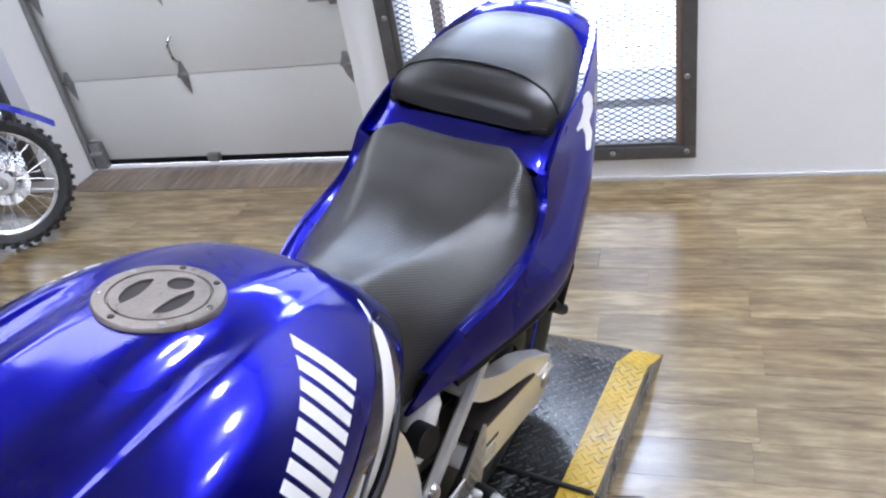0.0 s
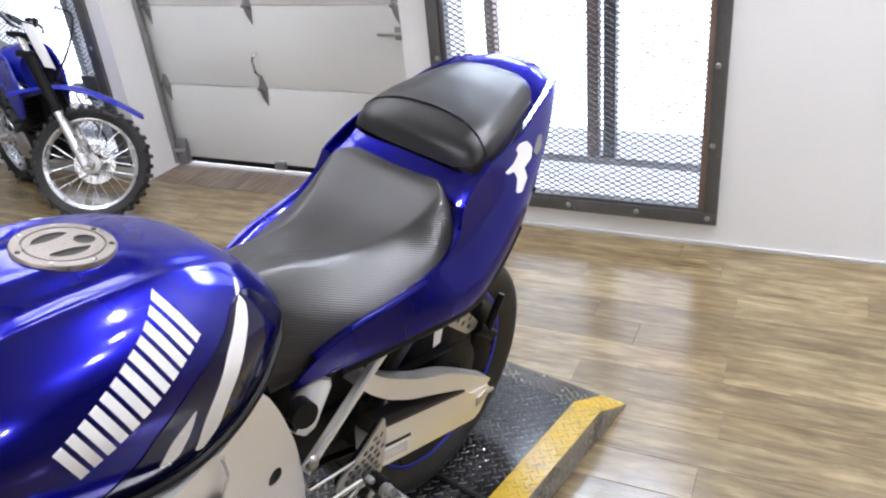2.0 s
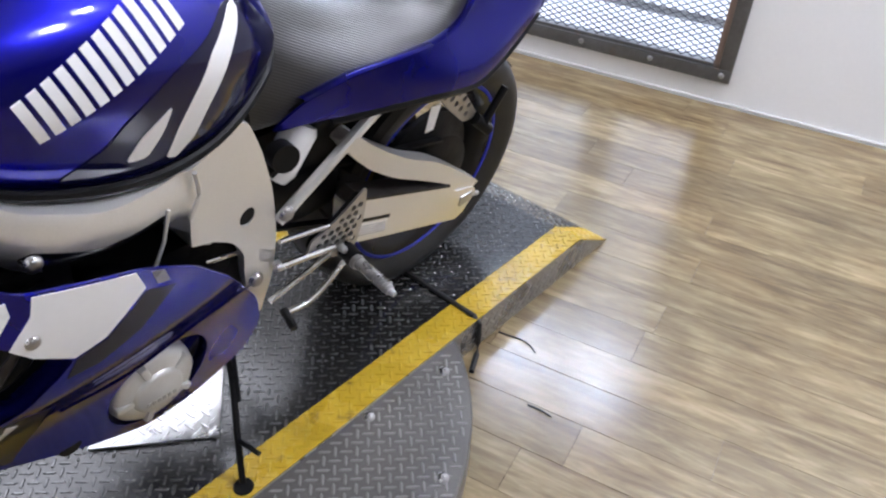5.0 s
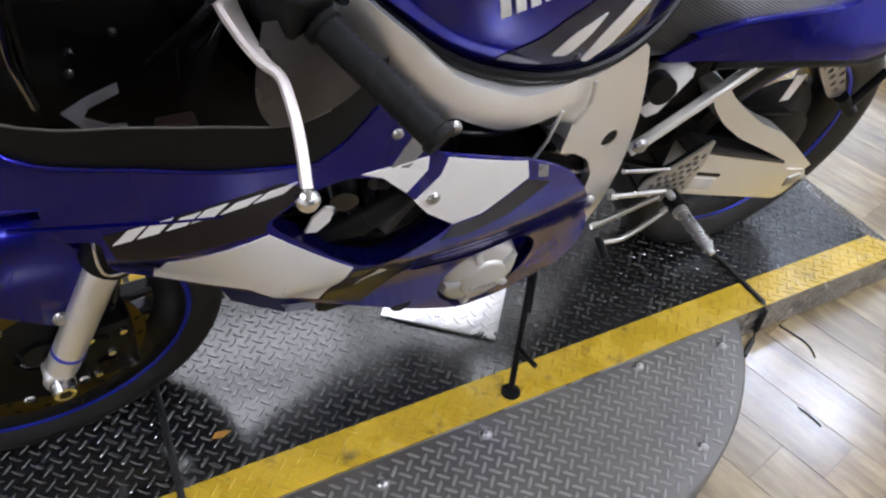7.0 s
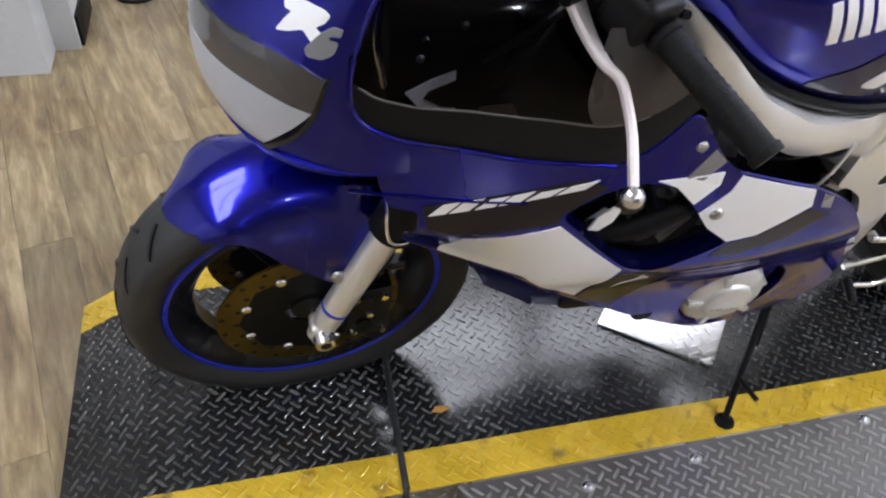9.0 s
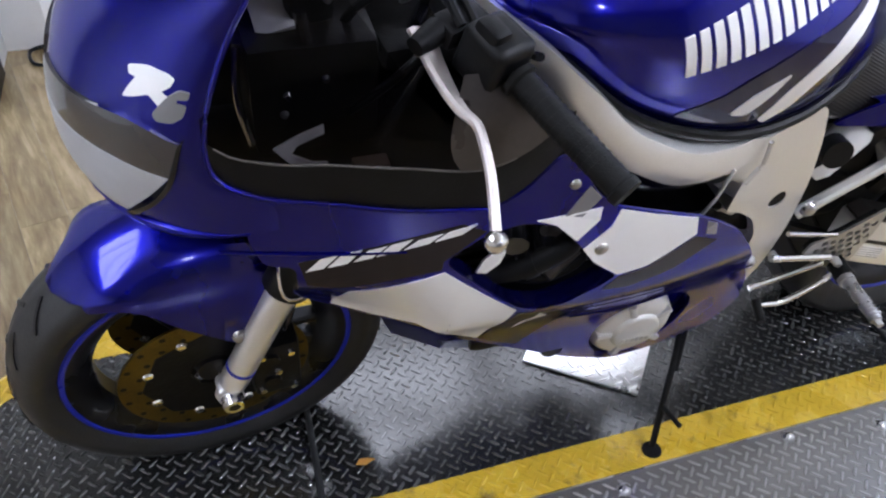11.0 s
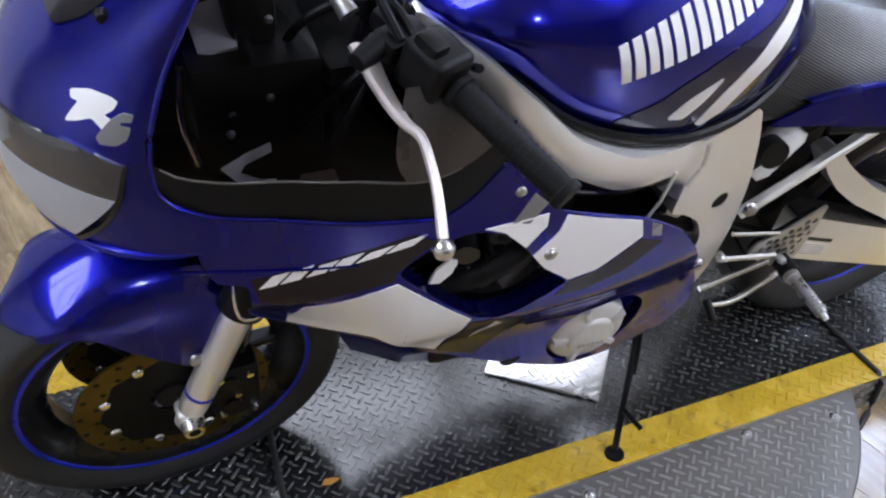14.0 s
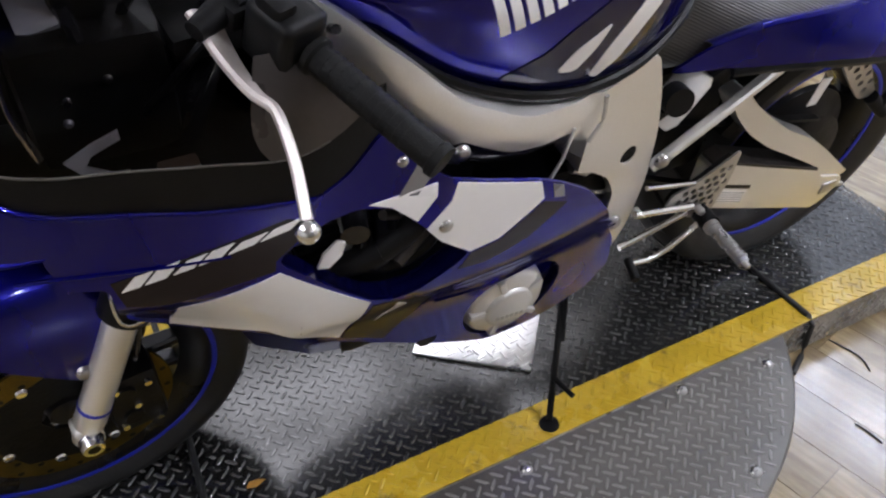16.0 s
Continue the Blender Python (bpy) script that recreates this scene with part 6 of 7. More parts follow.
for sg in (-1, 1):
    ax = Vector((FW[0] + 0.012, sg * 0.098, FW[2]))
    fork = part("fork", join(tube([ax - RAKE * 0.02, ax + RAKE * 0.03, ax + RAKE * 0.10, ax + RAKE * 0.25, ax + RAKE * 0.27], [0.017, 0.0225, 0.0225, 0.0225, 0.021], 20), box(tuple(ax + Vector((-0.019, -0.018, -0.024))), tuple(ax + Vector((0.019, 0.018, 0.022))), 0.009, 3)), SILVER, bike, "silver fork slider", m=STEER)
    part("axle_nut", tube([ax + Vector((0, sg * 0.018, 0)), ax + Vector((0, sg * 0.036, 0))], [0.018, 0.015], 14), ALU_BRIGHT, fork)
    # the bore's shade, set on the nut as a black disc
    part("axle_bore_shade", tube([ax + Vector((0, sg * 0.030, 0)), ax + Vector((0, sg * 0.0365, 0))], 0.009, 12), BLACK, fork)
    part("fork_band", tube([ax + RAKE * 0.055, ax + RAKE * 0.061], 0.0233, 20), STRIPE_BLUE, fork, "blue band round the fork")
    part("fork_tube", tube([ax + RAKE * 0.26, ax + RAKE * 0.74], 0.0215, 18), BLACK_GLOSS, bike, "dark fork tube", m=STEER)
    part("fork_guard", tube([ax + RAKE * 0.25, ax + RAKE * 0.36], [0.034, 0.030], 18), BLACK, bike, "black fork sleeve", m=STEER)
    lip = [ax + RAKE * (0.262 + 0.055 * max(0.0, math.cos(radians(q))) ** 3) + Vector((-0.0355 * math.cos(radians(q)), sg * 0.0355 * math.sin(radians(q)), 0)) for q in range(-30, 181, 15)]
    part("guard_lip", strip(lip, 0.003, 0.006, up=tuple(RAKE), bevel=0.001), ALU_BRIGHT, bike, "bright metal lip of the fork sleeve", m=STEER)
    cal = ax + Vector((0.075, -sg * 0.018, 0.035))
    caliper = part("brake_caliper", join(box(tuple(cal - Vector((0.040, 0.028, 0.075))), tuple(cal + Vector((0.038, 0.028, 0.06))), 0.014), tube([cal + Vector((-0.01, sg * 0.02, 0.03)), cal + Vector((-0.01, sg * 0.034, 0.03))], 0.014, 14), tube([cal + Vector((-0.01, sg * 0.02, -0.03)), cal + Vector((-0.01, sg * 0.034, -0.03))], 0.014, 14)), BLACK_METAL, bike, "black brake caliper", m=STEER)
    for u, w in ((-0.022, 0.045), (0.022, 0.040), (-0.026, -0.050), (0.022, -0.058), (0.0, -0.005)):
        part("caliper_bolt", tube([cal + Vector((u, sg * 0.024, w)), cal + Vector((u, sg * 0.034, w))], [0.0065, 0.0055], 10), ALU_BRIGHT, caliper, m=Matrix())
    part("caliper_hose", tube(smooth_path([cal + Vector((0.01, sg * 0.01, 0.055)), cal + Vector((0.03, sg * 0.015, 0.12)), cal + Vector((0.05, sg * 0.0, 0.20))]), 0.0045, 8), BLACK_GLOSS, caliper, "black brake hose")
part("axle", tube([(FW[0] + 0.012, -0.10, FW[2]), (FW[0] + 0.012, 0.10, FW[2])], 0.012), STEEL, bike, m=STEER)
part("triple_clamp", join(box((-0.37, -0.13, 0.86), (-0.27, 0.13, 0.89), 0.012), box((-0.41, -0.13, 0.70), (-0.33, 0.13, 0.735), 0.012)), BLACK_METAL, bike, "black fork clamp", m=STEER)

fd = []
skirt = curve([60, 66, 82, 94, 104, 109, 113, 118, 128], [0.110, 0.112, 0.128, 0.157, 0.200, 0.238, 0.257, 0.270, 0.280])
for k in range(25):
    a = 63 + (128 - 63) * k / 24
    r0 = 0.308 - 0.004 * abs(k - 12) / 12 - 0.012 * max(0, (k - 18) / 6) ** 2
    s = skirt(a)
    hw = 0.082 - 0.012 * max(0, (k - 17) / 7) ** 2
    prof = [(s, hw + 0.010), (s + 0.35 * (r0 - s), hw + 0.008), (s + 0.7 * (r0 - s), hw), (r0 - 0.008, hw * 0.72), (r0, hw * 0.3)]
    pts = [(r, -y) for r, y in prof] + [(r0 + 0.003, 0)] + [(r, y) for r, y in prof[::-1]]
    inner = [(r - 0.004, y * 0.96) for r, y in pts[::-1]]
    row = []
    for r, y in pts + inner:
        b = radians(a - 9 * (max(0, k - 10) / 14) ** 2 * min(1, abs(y) / hw) ** 2)
        row.append((FW[0] + r * math.cos(b), y, FW[2] + r * math.sin(b)))
    fd.append(row)
fender = part("front_fender", loft(fd), BLUE, bike, "metallic blue front fender", m=STEER, smooth=50)
for sg in (-1, 1):
    part("fender_bolt", head, STEEL, fender, m=Matrix.Translation((-0.555, sg * 0.092, 0.40)) @ (Matrix() if sg < 0 else pose(0, 0, 0, 0, 0, 180)))

# --- handlebars
def bar(sg):
    mir = Matrix.Diagonal((1, 1, 1, 1)) if sg < 0 else Matrix.Diagonal((1, -1, 1, 1))
    a, b = Vector((-0.292, -0.150, 0.930)), Vector((-0.190, -0.353, 0.865))
    d = (b - a).normalized()
    g0 = a + d * 0.085
    hb = part("handlebar", moved(tube([a - d * 0.02, b], 0.011, 14), mir), BLACK_METAL, bike, "black clip-on handlebar")
    part("grip", moved(tube([g0, g0 + d * 0.006, g0 + d * 0.008, b - d * 0.010, b - d * 0.008, b], [0.0190, 0.0190, 0.0150, 0.0150, 0.0175, 0.0165], 20), mir), GRIP, hb, "black rubber grip")
    for k in range(12):
        part("grip_rib", moved(tube([g0 + d * (0.016 + 0.0085 * k), g0 + d * (0.0195 + 0.0085 * k)], 0.0156, 16), mir), GRIP, hb)
    c = a + d * 0.055
    side = Vector((-0.92, -0.39, 0.0)).normalized()
    up = d.cross(side).normalized()
    rot = Matrix((side, d, up)).transposed().to_4x4()
    def fit(bm):
        return moved(moved(bm, Matrix.Translation(c) @ rot), mir)
    sw = part("switch_box", fit(join(box((-0.020, -0.028, -0.034), (0.030, 0.026, 0.028), 0.011, 3), box((-0.028, -0.022, -0.026), (0.010, 0.020, 0.020), 0.009, 3), box((0.004, -0.020, -0.044), (0.026, 0.010, -0.020), 0.006))), BLACK, bike, "black switch housing")
    part("switch_cap", fit(box((-0.030, -0.024, -0.004), (0.006, 0.022, 0.036), 0.010, 3)), CAP_GREY, sw, "worn grey upper switch cap")
    part("switch", fit(box((-0.040, -0.004, 0.008), (-0.028, 0.012, 0.022), 0.003)), CAP_GREY, sw, "grey rocker switch")
    part("switch", fit(tube([(-0.034, 0.018, -0.002), (-0.030, 0.026, -0.010)], 0.005, 10)), BLACK_GLOSS, sw, "black thumb button")
    # thin black disc on the housing stands for a shaded screw hole
    part("screw_well_shade", fit(tube([(0.012, -0.004, 0.0278), (0.012, -0.004, 0.0286)], 0.006, 14)), GRIP, sw, "black disc for the shade in a screw hole")
    perch = part("perch", fit(join(box((-0.020, -0.062, -0.014), (0.034, -0.030, 0.012), 0.007), tube([(0.030, -0.050, 0.0), (0.062, -0.045, 0.004)], [0.014, 0.010], 12), box((-0.016, -0.085, -0.012), (0.014, -0.060, 0.010), 0.006))), BLACK_METAL, bike, "black lever perch")
    for u, v, w in ((0.020, -0.046, 0.010), (-0.004, -0.072, 0.008), (0.052, -0.046, 0.012)):
        part("perch_bolt", fit(tube([(u, v, w), (u, v, w + 0.006)], [0.0075, 0.0060], 12)), PEWTER, perch, "dull perch bolt")
    part("boot", fit(tube([(0.006, -0.095, 0.004), (0.0, -0.112, 0.010), (-0.004, -0.126, 0.014)], [0.010, 0.012, 0.008], 12)), BLACK, perch, "black rubber cable boot")
    part("adjuster", moved(tube([Vector((-0.335, -0.125, 0.940)), Vector((-0.345, -0.105, 0.955)), Vector((-0.36, -0.085, 0.96))], [0.011, 0.009, 0.006], 12), mir), ALU, hb, "alloy cable adjuster")
    lv = [Vector(p) for p in ((-0.333, -0.155, 0.924), (-0.324, -0.200, 0.901), (-0.313, -0.233, 0.886), (-0.303, -0.253, 0.882), (-0.302, -0.275, 0.874), (-0.304, -0.305, 0.860), (-0.311, -0.346, 0.836))]
    lev = part("lever", moved(strip(smooth_path(lv, 4), [0.030 - 0.0195 * min(1, k / 10) for k in range(len(lv) * 4 - 3)], 0.010, up=(0.35, 0, 0.94), bevel=0.003), mir), LEVER, bike, "satin silver control lever")
    ball = bmesh.new()
    bmesh.ops.create_uvsphere(ball, u_segments=20, v_segments=12, radius=0.0112, matrix=Matrix.Translation((-0.313, -0.353, 0.831)))
    part("lever_ball", moved(ball, mir), ALU_BRIGHT, lev)
    return hb


bar(-1)
bar(1)

# --- foot controls, stand
GUARD = [(0.487, 0.505), (0.490, 0.440), (0.477, 0.366), (0.429, 0.366), (0.356, 0.414), (0.364, 0.442), (0.416, 0.459), (0.455, 0.483)]
drill = [ellipse(x + 0.007 * (k % 2), z, 0.0066, 0.0066, n=8) for k, z in enumerate(np.arange(0.375, 0.50, 0.0155)) for x in np.arange(0.36, 0.50, 0.0165) if all(inside((x + 0.007 * (k % 2) + a, z + b), GUARD) for a, b in ((0.010, 0), (-0.010, 0), (0, 0.010), (0, -0.010)))]
both("footpeg_bracket", panel(GUARD, lambda x, z: -0.170, 0.004, holes=drill, step=0.03), ALU, label="drilled alloy heel guard")
both("guard_backing", panel([(0.480, 0.49), (0.483, 0.44), (0.470, 0.374), (0.431, 0.374), (0.366, 0.416), (0.372, 0.436), (0.42, 0.452), (0.455, 0.475)], lambda x, z: -0.160, 0.006, step=0.04), BLACK, label="black plate behind the heel guard")
peg = both("footpeg", join(tube([(0.450, -0.150, 0.372), (0.444, -0.212, 0.374)], [0.016, 0.0145], 14), tube([(0.446, -0.205, 0.374), (0.444, -0.292, 0.371)], [0.0120, 0.0100], 16), tube([(0.444, -0.290, 0.371), (0.444, -0.303, 0.371)], [0.007, 0.0055], 10)), STEEL, label="worn dark metal rider footpeg")
for p in peg:
    sg = -1 if p is peg[0] else 1
    part("peg_collar", tube([(0.450, sg * 0.165, 0.372), (0.446, sg * 0.203, 0.374)], 0.0172, 14), BLACK_METAL, p, "black footpeg pivot")
    for k in range(9):
        part("peg_knurl", tube([(0.4455, sg * (0.222 + 0.0075 * k), 0.3733), (0.4455, sg * (0.2252 + 0.0075 * k), 0.3732)], 0.0122 - 0.00012 * k, 12), STEEL, p)
part("shift_lever", tube(smooth_path([(0.445, -0.185, 0.372), (0.40, -0.190, 0.345), (0.35, -0.192, 0.322), (0.300, -0.190, 0.326)]), 0.0052, 10), ALU_BRIGHT, bike, "polished shift lever")
for a, b, r in (((0.293, -0.172, 0.490), (0.40, -0.172, 0.462), 0.0052), ((0.285, -0.175, 0.436), (0.410, -0.178, 0.410), 0.0080), ((0.272, -0.178, 0.366), (0.400, -0.180, 0.400), 0.0068), ((0.17, -0.150, 0.505), (0.245, -0.150, 0.486), 0.0055)):
    part("linkage_rod", tube([a, b], r * 0.8, 10), ALU_BRIGHT, bike, "polished linkage rod")
for p in ((0.293, -0.172, 0.434), (0.158, -0.140, 0.553), (0.431, -0.182, 0.395)):
    part("linkage_joint", moved(lathe([(0, -0.009), (0.005, -0.008), (0.0075, -0.003), (0.0075, 0.008)], 14), Matrix.Translation(p)), ALU, bike, "bright linkage joint")
part("clutch_arm", strip([(0.150, -0.148, 0.562), (0.175, -0.150, 0.548), (0.200, -0.146, 0.556)], 0.010, 0.014, up=(0, 1, 0), bevel=0.003), ALU, bike, "small alloy actuating arm")
part("shift_peg", tube([(0.299, -0.183, 0.328), (0.290, -0.222, 0.322)], [0.0085, 0.0075], 12), GRIP, bike, "black rubber shift peg")
both("passenger_bracket", panel([(0.639, 0.630), (0.712, 0.619), (0.776, 0.540), (0.768, 0.528), (0.74, 0.530), (0.683, 0.583)], lambda x, z: -0.165, 0.006, holes=[ellipse(x, z, 0.0065, 0.006, 30, n=8) for x, z in ((0.668, 0.614), (0.690, 0.603), (0.705, 0.586), (0.711, 0.607), (0.722, 0.568), (0.728, 0.588), (0.742, 0.549), (0.746, 0.567))], step=0.03), ALU, label="polished passenger peg bracket")
both("passenger_peg", join(tube([(0.772, -0.168, 0.528), (0.808, -0.182, 0.495)], [0.013, 0.012], 12), tube([(0.790, -0.178, 0.510), (0.832, -0.180, 0.585)], [0.009, 0.008], 12)), BLACK_METAL, label="folded black passenger peg")
part("tag", panel([(0.716, 0.472), (0.741, 0.471), (0.750, 0.529), (0.721, 0.532)], lambda x, z: -0.10, 0.001, step=0.03, ease=False), WHITE, bike, "small white paper tag hanging by the wheel")
stand = part("side_stand", join(tube(smooth_path([(0.215, -0.12, 0.26), (0.205, -0.16, 0.205), (0.168, -0.225, 0.125), (0.138, -0.278, 0.058)]), [0.0062] * 19, 12), tube([(0.163, -0.235, 0.118), (0.172, -0.282, 0.122)], 0.005, 8), tube([(0.228, -0.13, 0.26), (0.195, -0.195, 0.165)], 0.0045, 8)), BLACK_METAL, bike, "black side stand, swung out")
part("stand_foot", moved(moved(lathe([(0, -0.004), (0.017, -0.004), (0.019, 0), (0.017, 0.004), (0, 0.004)], 18), pose(0, 0, 0, 90)), Matrix.Translation((0.136, -0.283, 0.052)) @ pose(0, 0, 0, -10)), BLACK_METAL, stand)


# ---------------------------------------------------------------- small trail bike by the gate
trail = thing("trail_motorcycle", "small blue trail motorcycle with knobbly tyres parked by the gate", "motorcycle", pose(1.335, 2.312, FLOOR, 0, 0, -95) @ Matrix.Scale(0.94, 4))
SPOKE = mat("bright spoke steel", (0.62, 0.62, 0.62), 0.25, 1.0, 0.1, 30)
SILVER_RIM = mat("silver alloy rim", (0.68, 0.68, 0.68), 0.28, 0.9, 0.08, 20)
TRAIL_BLUE = mat("blue moulded plastic", (0.012, 0.020, 0.36), 0.3, 0, 0.08, 6, 90, coat=0.3)
STEER2 = Matrix.Translation((-0.03, 0, 0.28)) @ Matrix.Rotation(radians(55), 4, Vector((-0.44, 0, 0.90))) @ Matrix.Translation((0.03, 0, -0.28))


def trail_wheel(name, m, R, rim, W):
    w = part(name, lathe([(rim - 0.016, -0.018), (rim - 0.004, -0.024), (rim + 0.004, -0.022), (rim - 0.006, 0), (rim + 0.004, 0.022), (rim - 0.004, 0.024), (rim - 0.016, 0.018), (rim - 0.016, -0.018)], 56), SILVER_RIM, trail, "silver spoked wheel", m=m)
    prof = [(rim, -W * 0.3), (rim + 0.02, -W * 0.48), (R - 0.026, -W * 0.5), (R - 0.014, -W * 0.36), (R - 0.010, 0), (R - 0.014, W * 0.36), (R - 0.026, W * 0.5), (rim + 0.02, W * 0.48), (rim, W * 0.3)]
    part("tyre", lathe(prof, 64), RUBBER, w, "black knobbly tyre")
    blocks = []
    for k in range(36):
        a = 2 * math.pi * k / 36
        for y, tilt in ((0.0, 0), (-W * 0.30, 0.14), (W * 0.30, 0.14), (-W * 0.47, 0.5), (W * 0.47, 0.5)):
            if (k % 2 == 0) == (abs(y) > W * 0.2 and abs(y) < W * 0.4):
                continue
            r = R - 0.008 - 0.014 * tilt - (0.010 if tilt > 0.4 else 0)
            blocks.append(moved(box((-0.010, -0.011, -0.010), (0.010, 0.011, 0.010), 0.002, 1), Matrix.Rotation(-a, 4, "Y") @ Matrix.Translation((r, y, 0)) @ Matrix.Rotation(0, 4, "Z")))
    tagged(part("tyre_block", join(*blocks), RUBBER, w), kind="stuff")
    part("hub", lathe([(0, -0.05), (0.02, -0.05), (0.026, -0.03), (0.048, -0.028), (0.048, -0.02), (0.022, -0.012), (0.022, 0.012), (0.035, 0.02), (0.035, 0.03), (0, 0.05)], 28), ALU, w, "alloy hub")
    rod = finish(tube([(0, 0, 0), (1, 0, 0)], 0.0022, 6), "spoke", SPOKE)
    for k in range(28):
        a = 2 * math.pi * k / 28
        s = 1 if k % 2 else -1
        p = Vector((0.042 * math.cos(a + 0.5 * (1 if k % 4 < 2 else -1)), s * 0.025, 0.042 * math.sin(a + 0.5 * (1 if k % 4 < 2 else -1))))
        q = Vector(((rim - 0.012) * math.cos(a), 0, (rim - 0.012) * math.sin(a)))
        d = q - p
        part("spoke", rod, SPOKE, w, m=Matrix.Translation(p) @ d.to_track_quat("X", "Z").to_matrix().to_4x4() @ Matrix.Diagonal((d.length, 1, 1, 1)))
    return w


fwh = trail_wheel("front_wheel", STEER2 @ Matrix.Translation((0, 0, 0.28)), 0.285, 0.222, 0.075)
part("brake_disc", lathe([(0.055, 0.044), (0.098, 0.044), (0.098, 0.048), (0.055, 0.048), (0.055, 0.044)], 36), ALU_BRIGHT, fwh, "small steel brake disc")
trail_wheel("rear_wheel", Matrix.Translation((-0.95, 0, 0.265)), 0.27, 0.205, 0.09)
up2 = Vector((-0.44, 0, 0.90)).normalized()
for sg in (-1, 1):
    h0 = Vector((-0.012, sg * 0.072, 0.28))
    fk = part("fork", tube([h0 - up2 * 0.03, h0 + up2 * 0.02, h0 + up2 * 0.30], [0.020, 0.023, 0.022], 14), SILVER_RIM, trail, "silver fork slider", m=STEER2)
    part("fork_boot", tube([h0 + up2 * 0.27 + up2 * 0.02 * k for k in range(16)], [0.028 if k % 2 else 0.024 for k in range(16)], 14), BLACK, fk, "black rubber fork boot")
    part("fork_tube", tube([h0 + up2 * 0.55, h0 + up2 * 0.68], 0.017, 12), ALU_BRIGHT, fk)
part("fork_clamp", join(box((-0.31, -0.095, 0.77), (-0.23, 0.095, 0.80), 0.008), box((-0.35, -0.095, 0.86), (-0.27, 0.095, 0.885), 0.008)), BLACK_METAL, trail, m=STEER2)
bars = part("handlebar", tube(smooth_path([(-0.40, -0.36, 0.98), (-0.36, -0.24, 0.985), (-0.33, -0.10, 0.925), (-0.33, 0.10, 0.925), (-0.36, 0.24, 0.985), (-0.40, 0.36, 0.98)]), 0.011, 12), ALU_BRIGHT, trail, "chrome handlebar", m=STEER2)
for sg in (-1, 1):
    part("grip", tube([(-0.378, sg * 0.27, 0.984), (-0.402, sg * 0.375, 0.98)], 0.017, 12), GRIP, bars)
    part("lever", tube(smooth_path([(-0.335, sg * 0.22, 0.985), (-0.33, sg * 0.30, 0.965), (-0.35, sg * 0.38, 0.95)]), 0.006, 8), BLACK_METAL, bars)
    part("perch", box((-0.385, sg * 0.235 - 0.018, 0.962), (-0.325, sg * 0.235 + 0.018, 1.0), 0.006), BLACK, bars)
part("bar_pad", tube([(-0.335, -0.10, 0.945), (-0.335, 0.10, 0.945)], 0.018, 12), BLACK, bars)
part("number_plate", loft([[(-0.165 - 0.10 * u + 0.02 * abs(v) ** 2 * -1, v * (0.075 - 0.02 * abs(u - 0.55)), 0.73 + 0.20 * u) for v in np.linspace(-1, 1, 9)] for u in np.linspace(0, 1, 7)] + [[(-0.170 - 0.10 * u - 0.02 * abs(v) ** 2, v * (0.075 - 0.02 * abs(u - 0.55)), 0.73 + 0.20 * u) for v in np.linspace(-1, 1, 9)] for u in np.linspace(1, 0, 7)], closed=False, cap=False), WHITE, trail, "plain white front number plate", m=STEER2)
fen = []
for k in range(15):
    u = k / 14
    x = -0.36 + 0.60 * u
    z = 0.61 + 0.05 * math.sin(math.pi * min(1, u * 0.95)) - 0.16 * max(0, u - 0.35) ** 1.3
    hw = 0.062 * (1 - 0.75 * max(0, u - 0.55) ** 1.3 / 0.35) if u > 0.55 else 0.062
    hw = max(hw, 0.018)
    fen.append([(x, -hw, z - 0.022), (x, -hw * 0.8, z - 0.002), (x, 0, z + 0.006), (x, hw * 0.8, z - 0.002), (x, hw, z - 0.022), (x, hw * 0.75, z - 0.008), (x, 0, z), (x, -hw * 0.75, z - 0.008)])
part("front_fender", loft(fen), TRAIL_BLUE, trail, "blue high front fender", m=STEER2, smooth=50)
part("brake_hose", tube(smooth_path([(0.0, 0.085, 0.32), (0.04, 0.10, 0.40), (-0.04, 0.095, 0.52), (-0.10, 0.085, 0.62)]), 0.005, 8), BLACK, trail, "black brake hose", m=STEER2)
part("cable", tube(smooth_path([(-0.33, 0.2, 0.97), (-0.20, 0.22, 0.93), (-0.12, 0.12, 0.80), (-0.2, 0.04, 0.66)]), 0.005, 8), BLACK, trail, "black control cable")
tr_body = panel([(-0.24, 0.70), (-0.29, 0.80), (-0.42, 0.83), (-0.56, 0.79), (-0.56, 0.70), (-0.44, 0.62), (-0.36, 0.50), (-0.30, 0.50), (-0.25, 0.60)], lambda x, z: -0.12 + 0.10 * max(0, z - 0.72), 0.012, step=0.05)
for sg in (1, -1):
    b2 = bmesh.new()
    tmp = bpy.data.meshes.new("tmp")
    tr_body.to_mesh(tmp)
    b2.from_mesh(tmp)
    part("tank_shroud", b2 if sg > 0 else mirror_y(b2), TRAIL_BLUE, trail, "blue tank shroud")
tr_body.free()
part("fuel_tank", loft([half_ring([(0, t), (0.6 * w, t - 0.01), (w, t - 0.05), (w, t - 0.12), (0.7 * w, t - 0.16), (0, t - 0.16)], x, 3) for x, w, t in ((-0.28, 0.06, 0.80), (-0.34, 0.10, 0.83), (-0.44, 0.11, 0.83), (-0.56, 0.08, 0.80))]), TRAIL_BLUE, trail, "blue fuel tank")
part("seat", loft([half_ring([(0, t), (0.7 * w, t - 0.006), (w, t - 0.03), (w, t - 0.075), (0, t - 0.08)], x, 3) for x, w, t in ((-0.46, 0.07, 0.82), (-0.58, 0.09, 0.795), (-0.75, 0.11, 0.785), (-0.95, 0.105, 0.80), (-1.10, 0.09, 0.815))]), SEAT_PLAIN, trail, "dark grey seat")
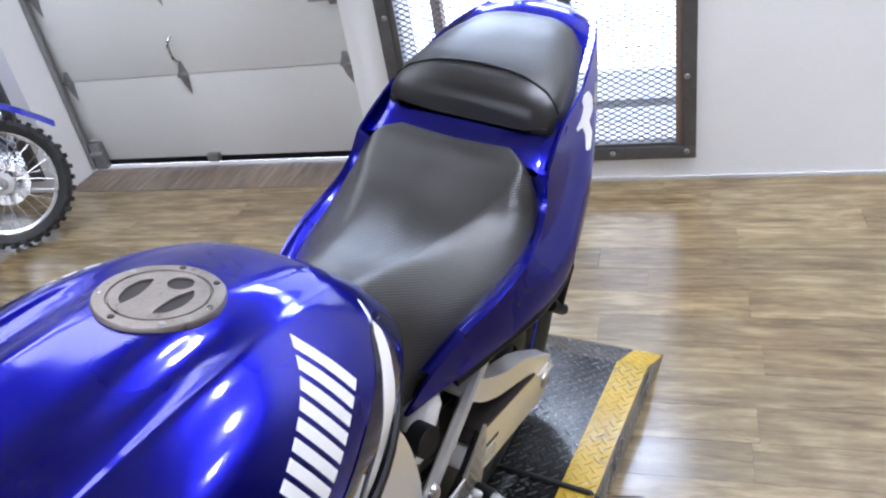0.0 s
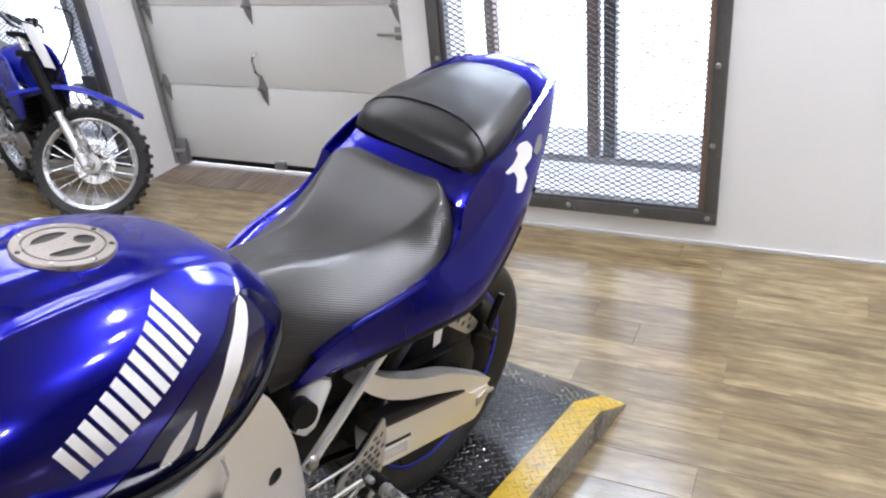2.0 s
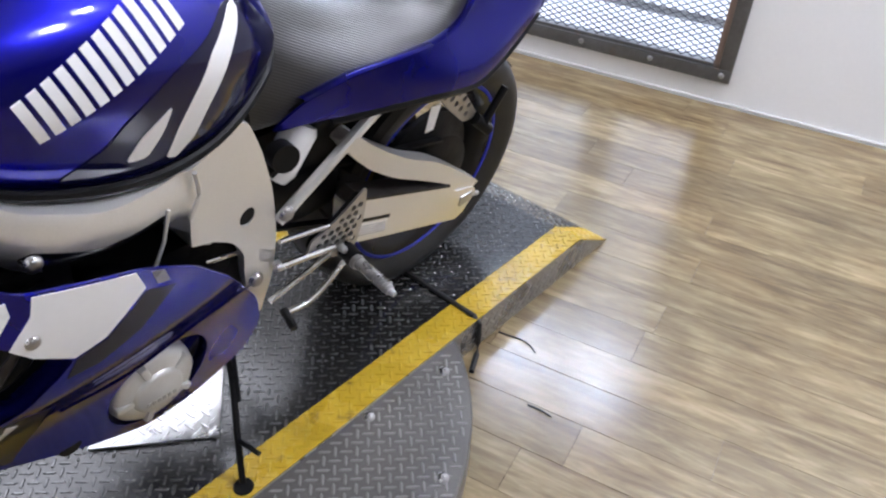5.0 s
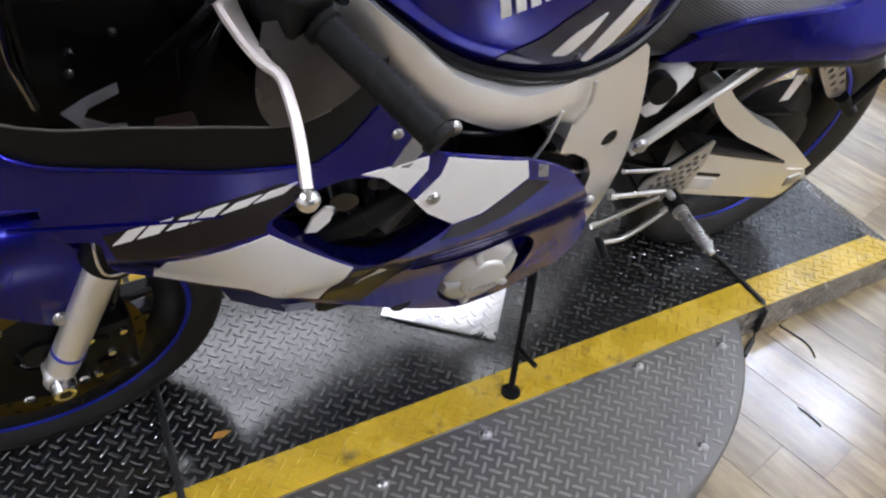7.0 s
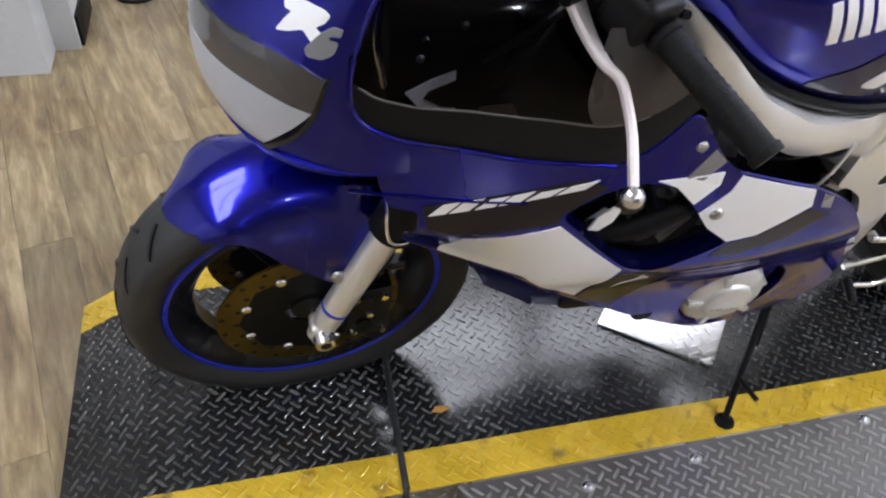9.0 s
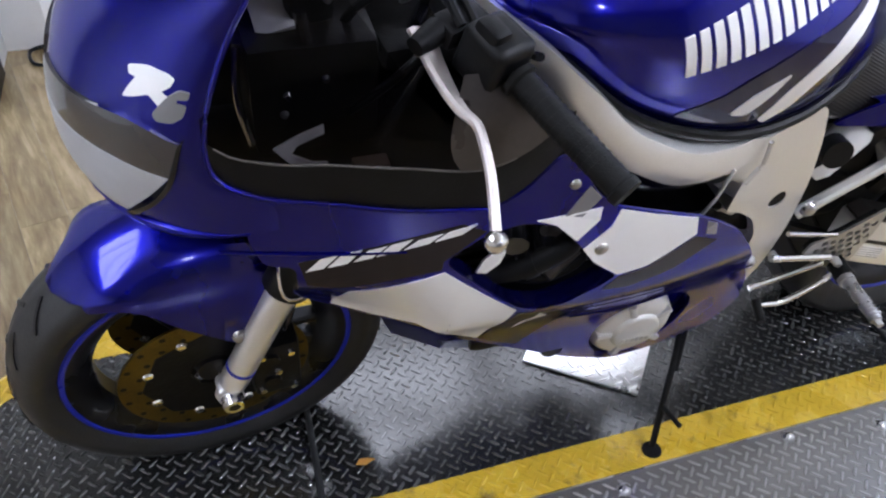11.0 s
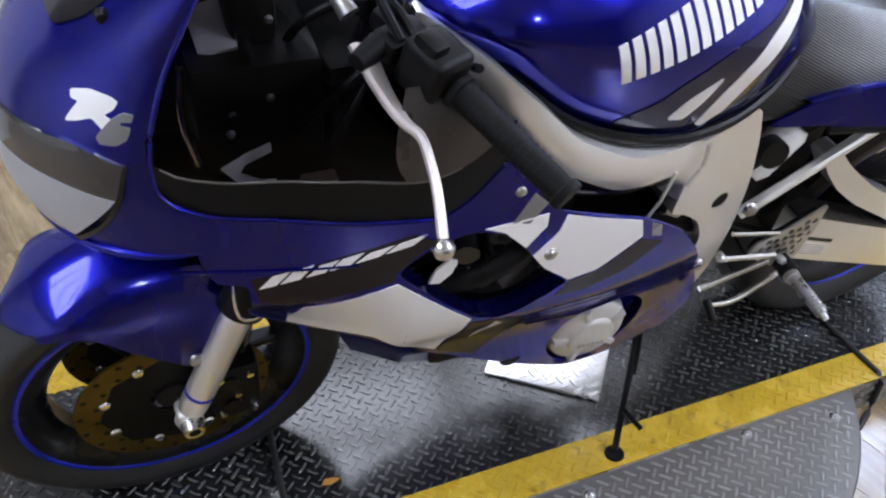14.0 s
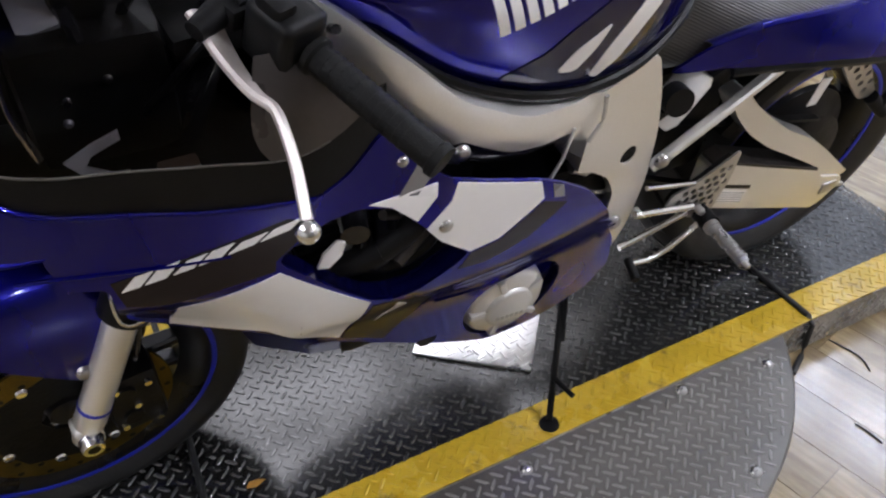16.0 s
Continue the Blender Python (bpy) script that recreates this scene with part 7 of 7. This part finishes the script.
part("rear_fender", loft([[(x, -w, z - 0.02), (x, 0, z), (x, w, z - 0.02), (x, 0, z - 0.012)] for x, w, z in ((-0.85, 0.09, 0.72), (-1.05, 0.095, 0.74), (-1.25, 0.08, 0.76), (-1.38, 0.05, 0.74))]), TRAIL_BLUE, trail, "blue rear fender")
part("frame", join(tube(smooth_path([(-0.28, 0, 0.80), (-0.30, 0, 0.55), (-0.36, 0, 0.28), (-0.62, 0, 0.24)]), 0.018, 10), tube([(-0.30, 0, 0.74), (-0.70, 0, 0.66), (-1.15, 0, 0.72)], 0.016, 10), tube([(-0.66, 0, 0.66), (-0.62, 0, 0.26)], 0.018, 10)), BLACK_METAL, trail, "black steel frame")
eng2 = part("engine", box((-0.60, -0.09, 0.24), (-0.36, 0.09, 0.40), 0.03), BLACK_METAL, trail, "black air-cooled engine")
part("cylinder", box((-0.48, -0.06, 0.38), (-0.36, 0.06, 0.58), 0.01), BLACK_METAL, eng2)
fin2 = finish(box((-0.50, -0.08, 0.42), (-0.34, 0.08, 0.427)), "fin", BLACK_METAL)
for k in range(8):
    part("fin", fin2, BLACK_METAL, eng2, m=Matrix.Translation((0, 0, 0.018 * k)))
part("clutch_cover", moved(lathe([(0, -0.115), (0.05, -0.113), (0.07, -0.10), (0.072, -0.08)], 28), Matrix.Translation((-0.50, 0, 0.32))), ALU, eng2, "alloy engine cover")
part("clutch_cover", moved(lathe([(0, 0.115), (0.05, 0.113), (0.07, 0.10), (0.072, 0.08)], 28), Matrix.Translation((-0.50, 0, 0.32))), ALU, eng2, "alloy engine cover")
part("exhaust", tube(smooth_path([(-0.36, 0.05, 0.52), (-0.27, 0.08, 0.46), (-0.33, 0.10, 0.34), (-0.60, 0.12, 0.36), (-0.80, 0.12, 0.52), (-1.15, 0.12, 0.60)]), 0.02, 12), BLACK_METAL, trail, "black exhaust pipe")
for sg in (-1, 1):
    part("swing_arm", strip([(-0.62, sg * 0.065, 0.33), (-0.97, sg * 0.065, 0.265)], 0.025, 0.045, up=(0, 1, 0), bevel=0.004), SILVER_RIM, trail, "silver swing arm")
part("kick_stand", tube([(-0.55, 0.08, 0.25), (-0.60, 0.20, 0.012)], 0.010, 10), BLACK_METAL, trail, "black side stand")


# ---------------------------------------------------------------- floor planks, laid along the mesh wall
PW, PL = 0.118, 0.92
floor_ob = bpy.data.objects["floor"]
rng = random.Random(7)


def plank_mesh(w, l):
    g = 0.00025
    bm = bmesh.new()
    lo = [bm.verts.new((x, y, -0.004)) for x, y in ((g, g), (l - g, g), (l - g, w - g), (g, w - g))]
    up = [bm.verts.new((x, y, 0.0)) for x, y in ((g * 2, g * 2), (l - g * 2, g * 2), (l - g * 2, w - g * 2), (g * 2, w - g * 2))]
    bm.faces.new(up)
    for k in range(4):
        bm.faces.new((lo[k], lo[(k + 1) % 4], up[(k + 1) % 4], up[k]))
    return bm


plank = finish(plank_mesh(PW, PL), "plank", WOOD, 0)
far = bmesh.new()
n_rows = int(6.45 / PW)
for r in range(n_rows):
    n0 = -0.002 - (r + 1) * PW
    s = -6.0 + rng.uniform(0, PL) - PL
    while s < 6.4:
        a, b = max(s, -5.98), min(s + PL, 6.48)
        if b - a > 0.02:
            mid = ROOM @ Vector(((a + b) / 2, n0 + PW / 2, 0))
            if b - a > PL - 0.01 and -1.9 < mid.x < 2.6 and -2.0 < mid.y < 3.0:
                o = part("plank", plank, WOOD, floor_ob, m=pose(a, n0, FLOOR))
            else:
                far2 = plank_mesh(PW, b - a)
                far2.transform(pose(a, n0, FLOOR))
                me = bpy.data.meshes.new("tmp")
                far2.to_mesh(me)
                far2.free()
                far.from_mesh(me)
                bpy.data.meshes.remove(me)
        s += PL
tagged(part("far_planks", far, WOOD, floor_ob, smooth=0), kind="stuff")
# darker boards inside the garage door recess, laid across
for k in range(10):
    part("plank", finish(plank_mesh(0.15, 0.232), "plank", WOOD_DARK, 0), WOOD_DARK, floor_ob, m=pose(0.92 + 0.15 * (k + 1), 0.0, FLOOR) @ pose(0, 0, 0, 0, 0, 90))
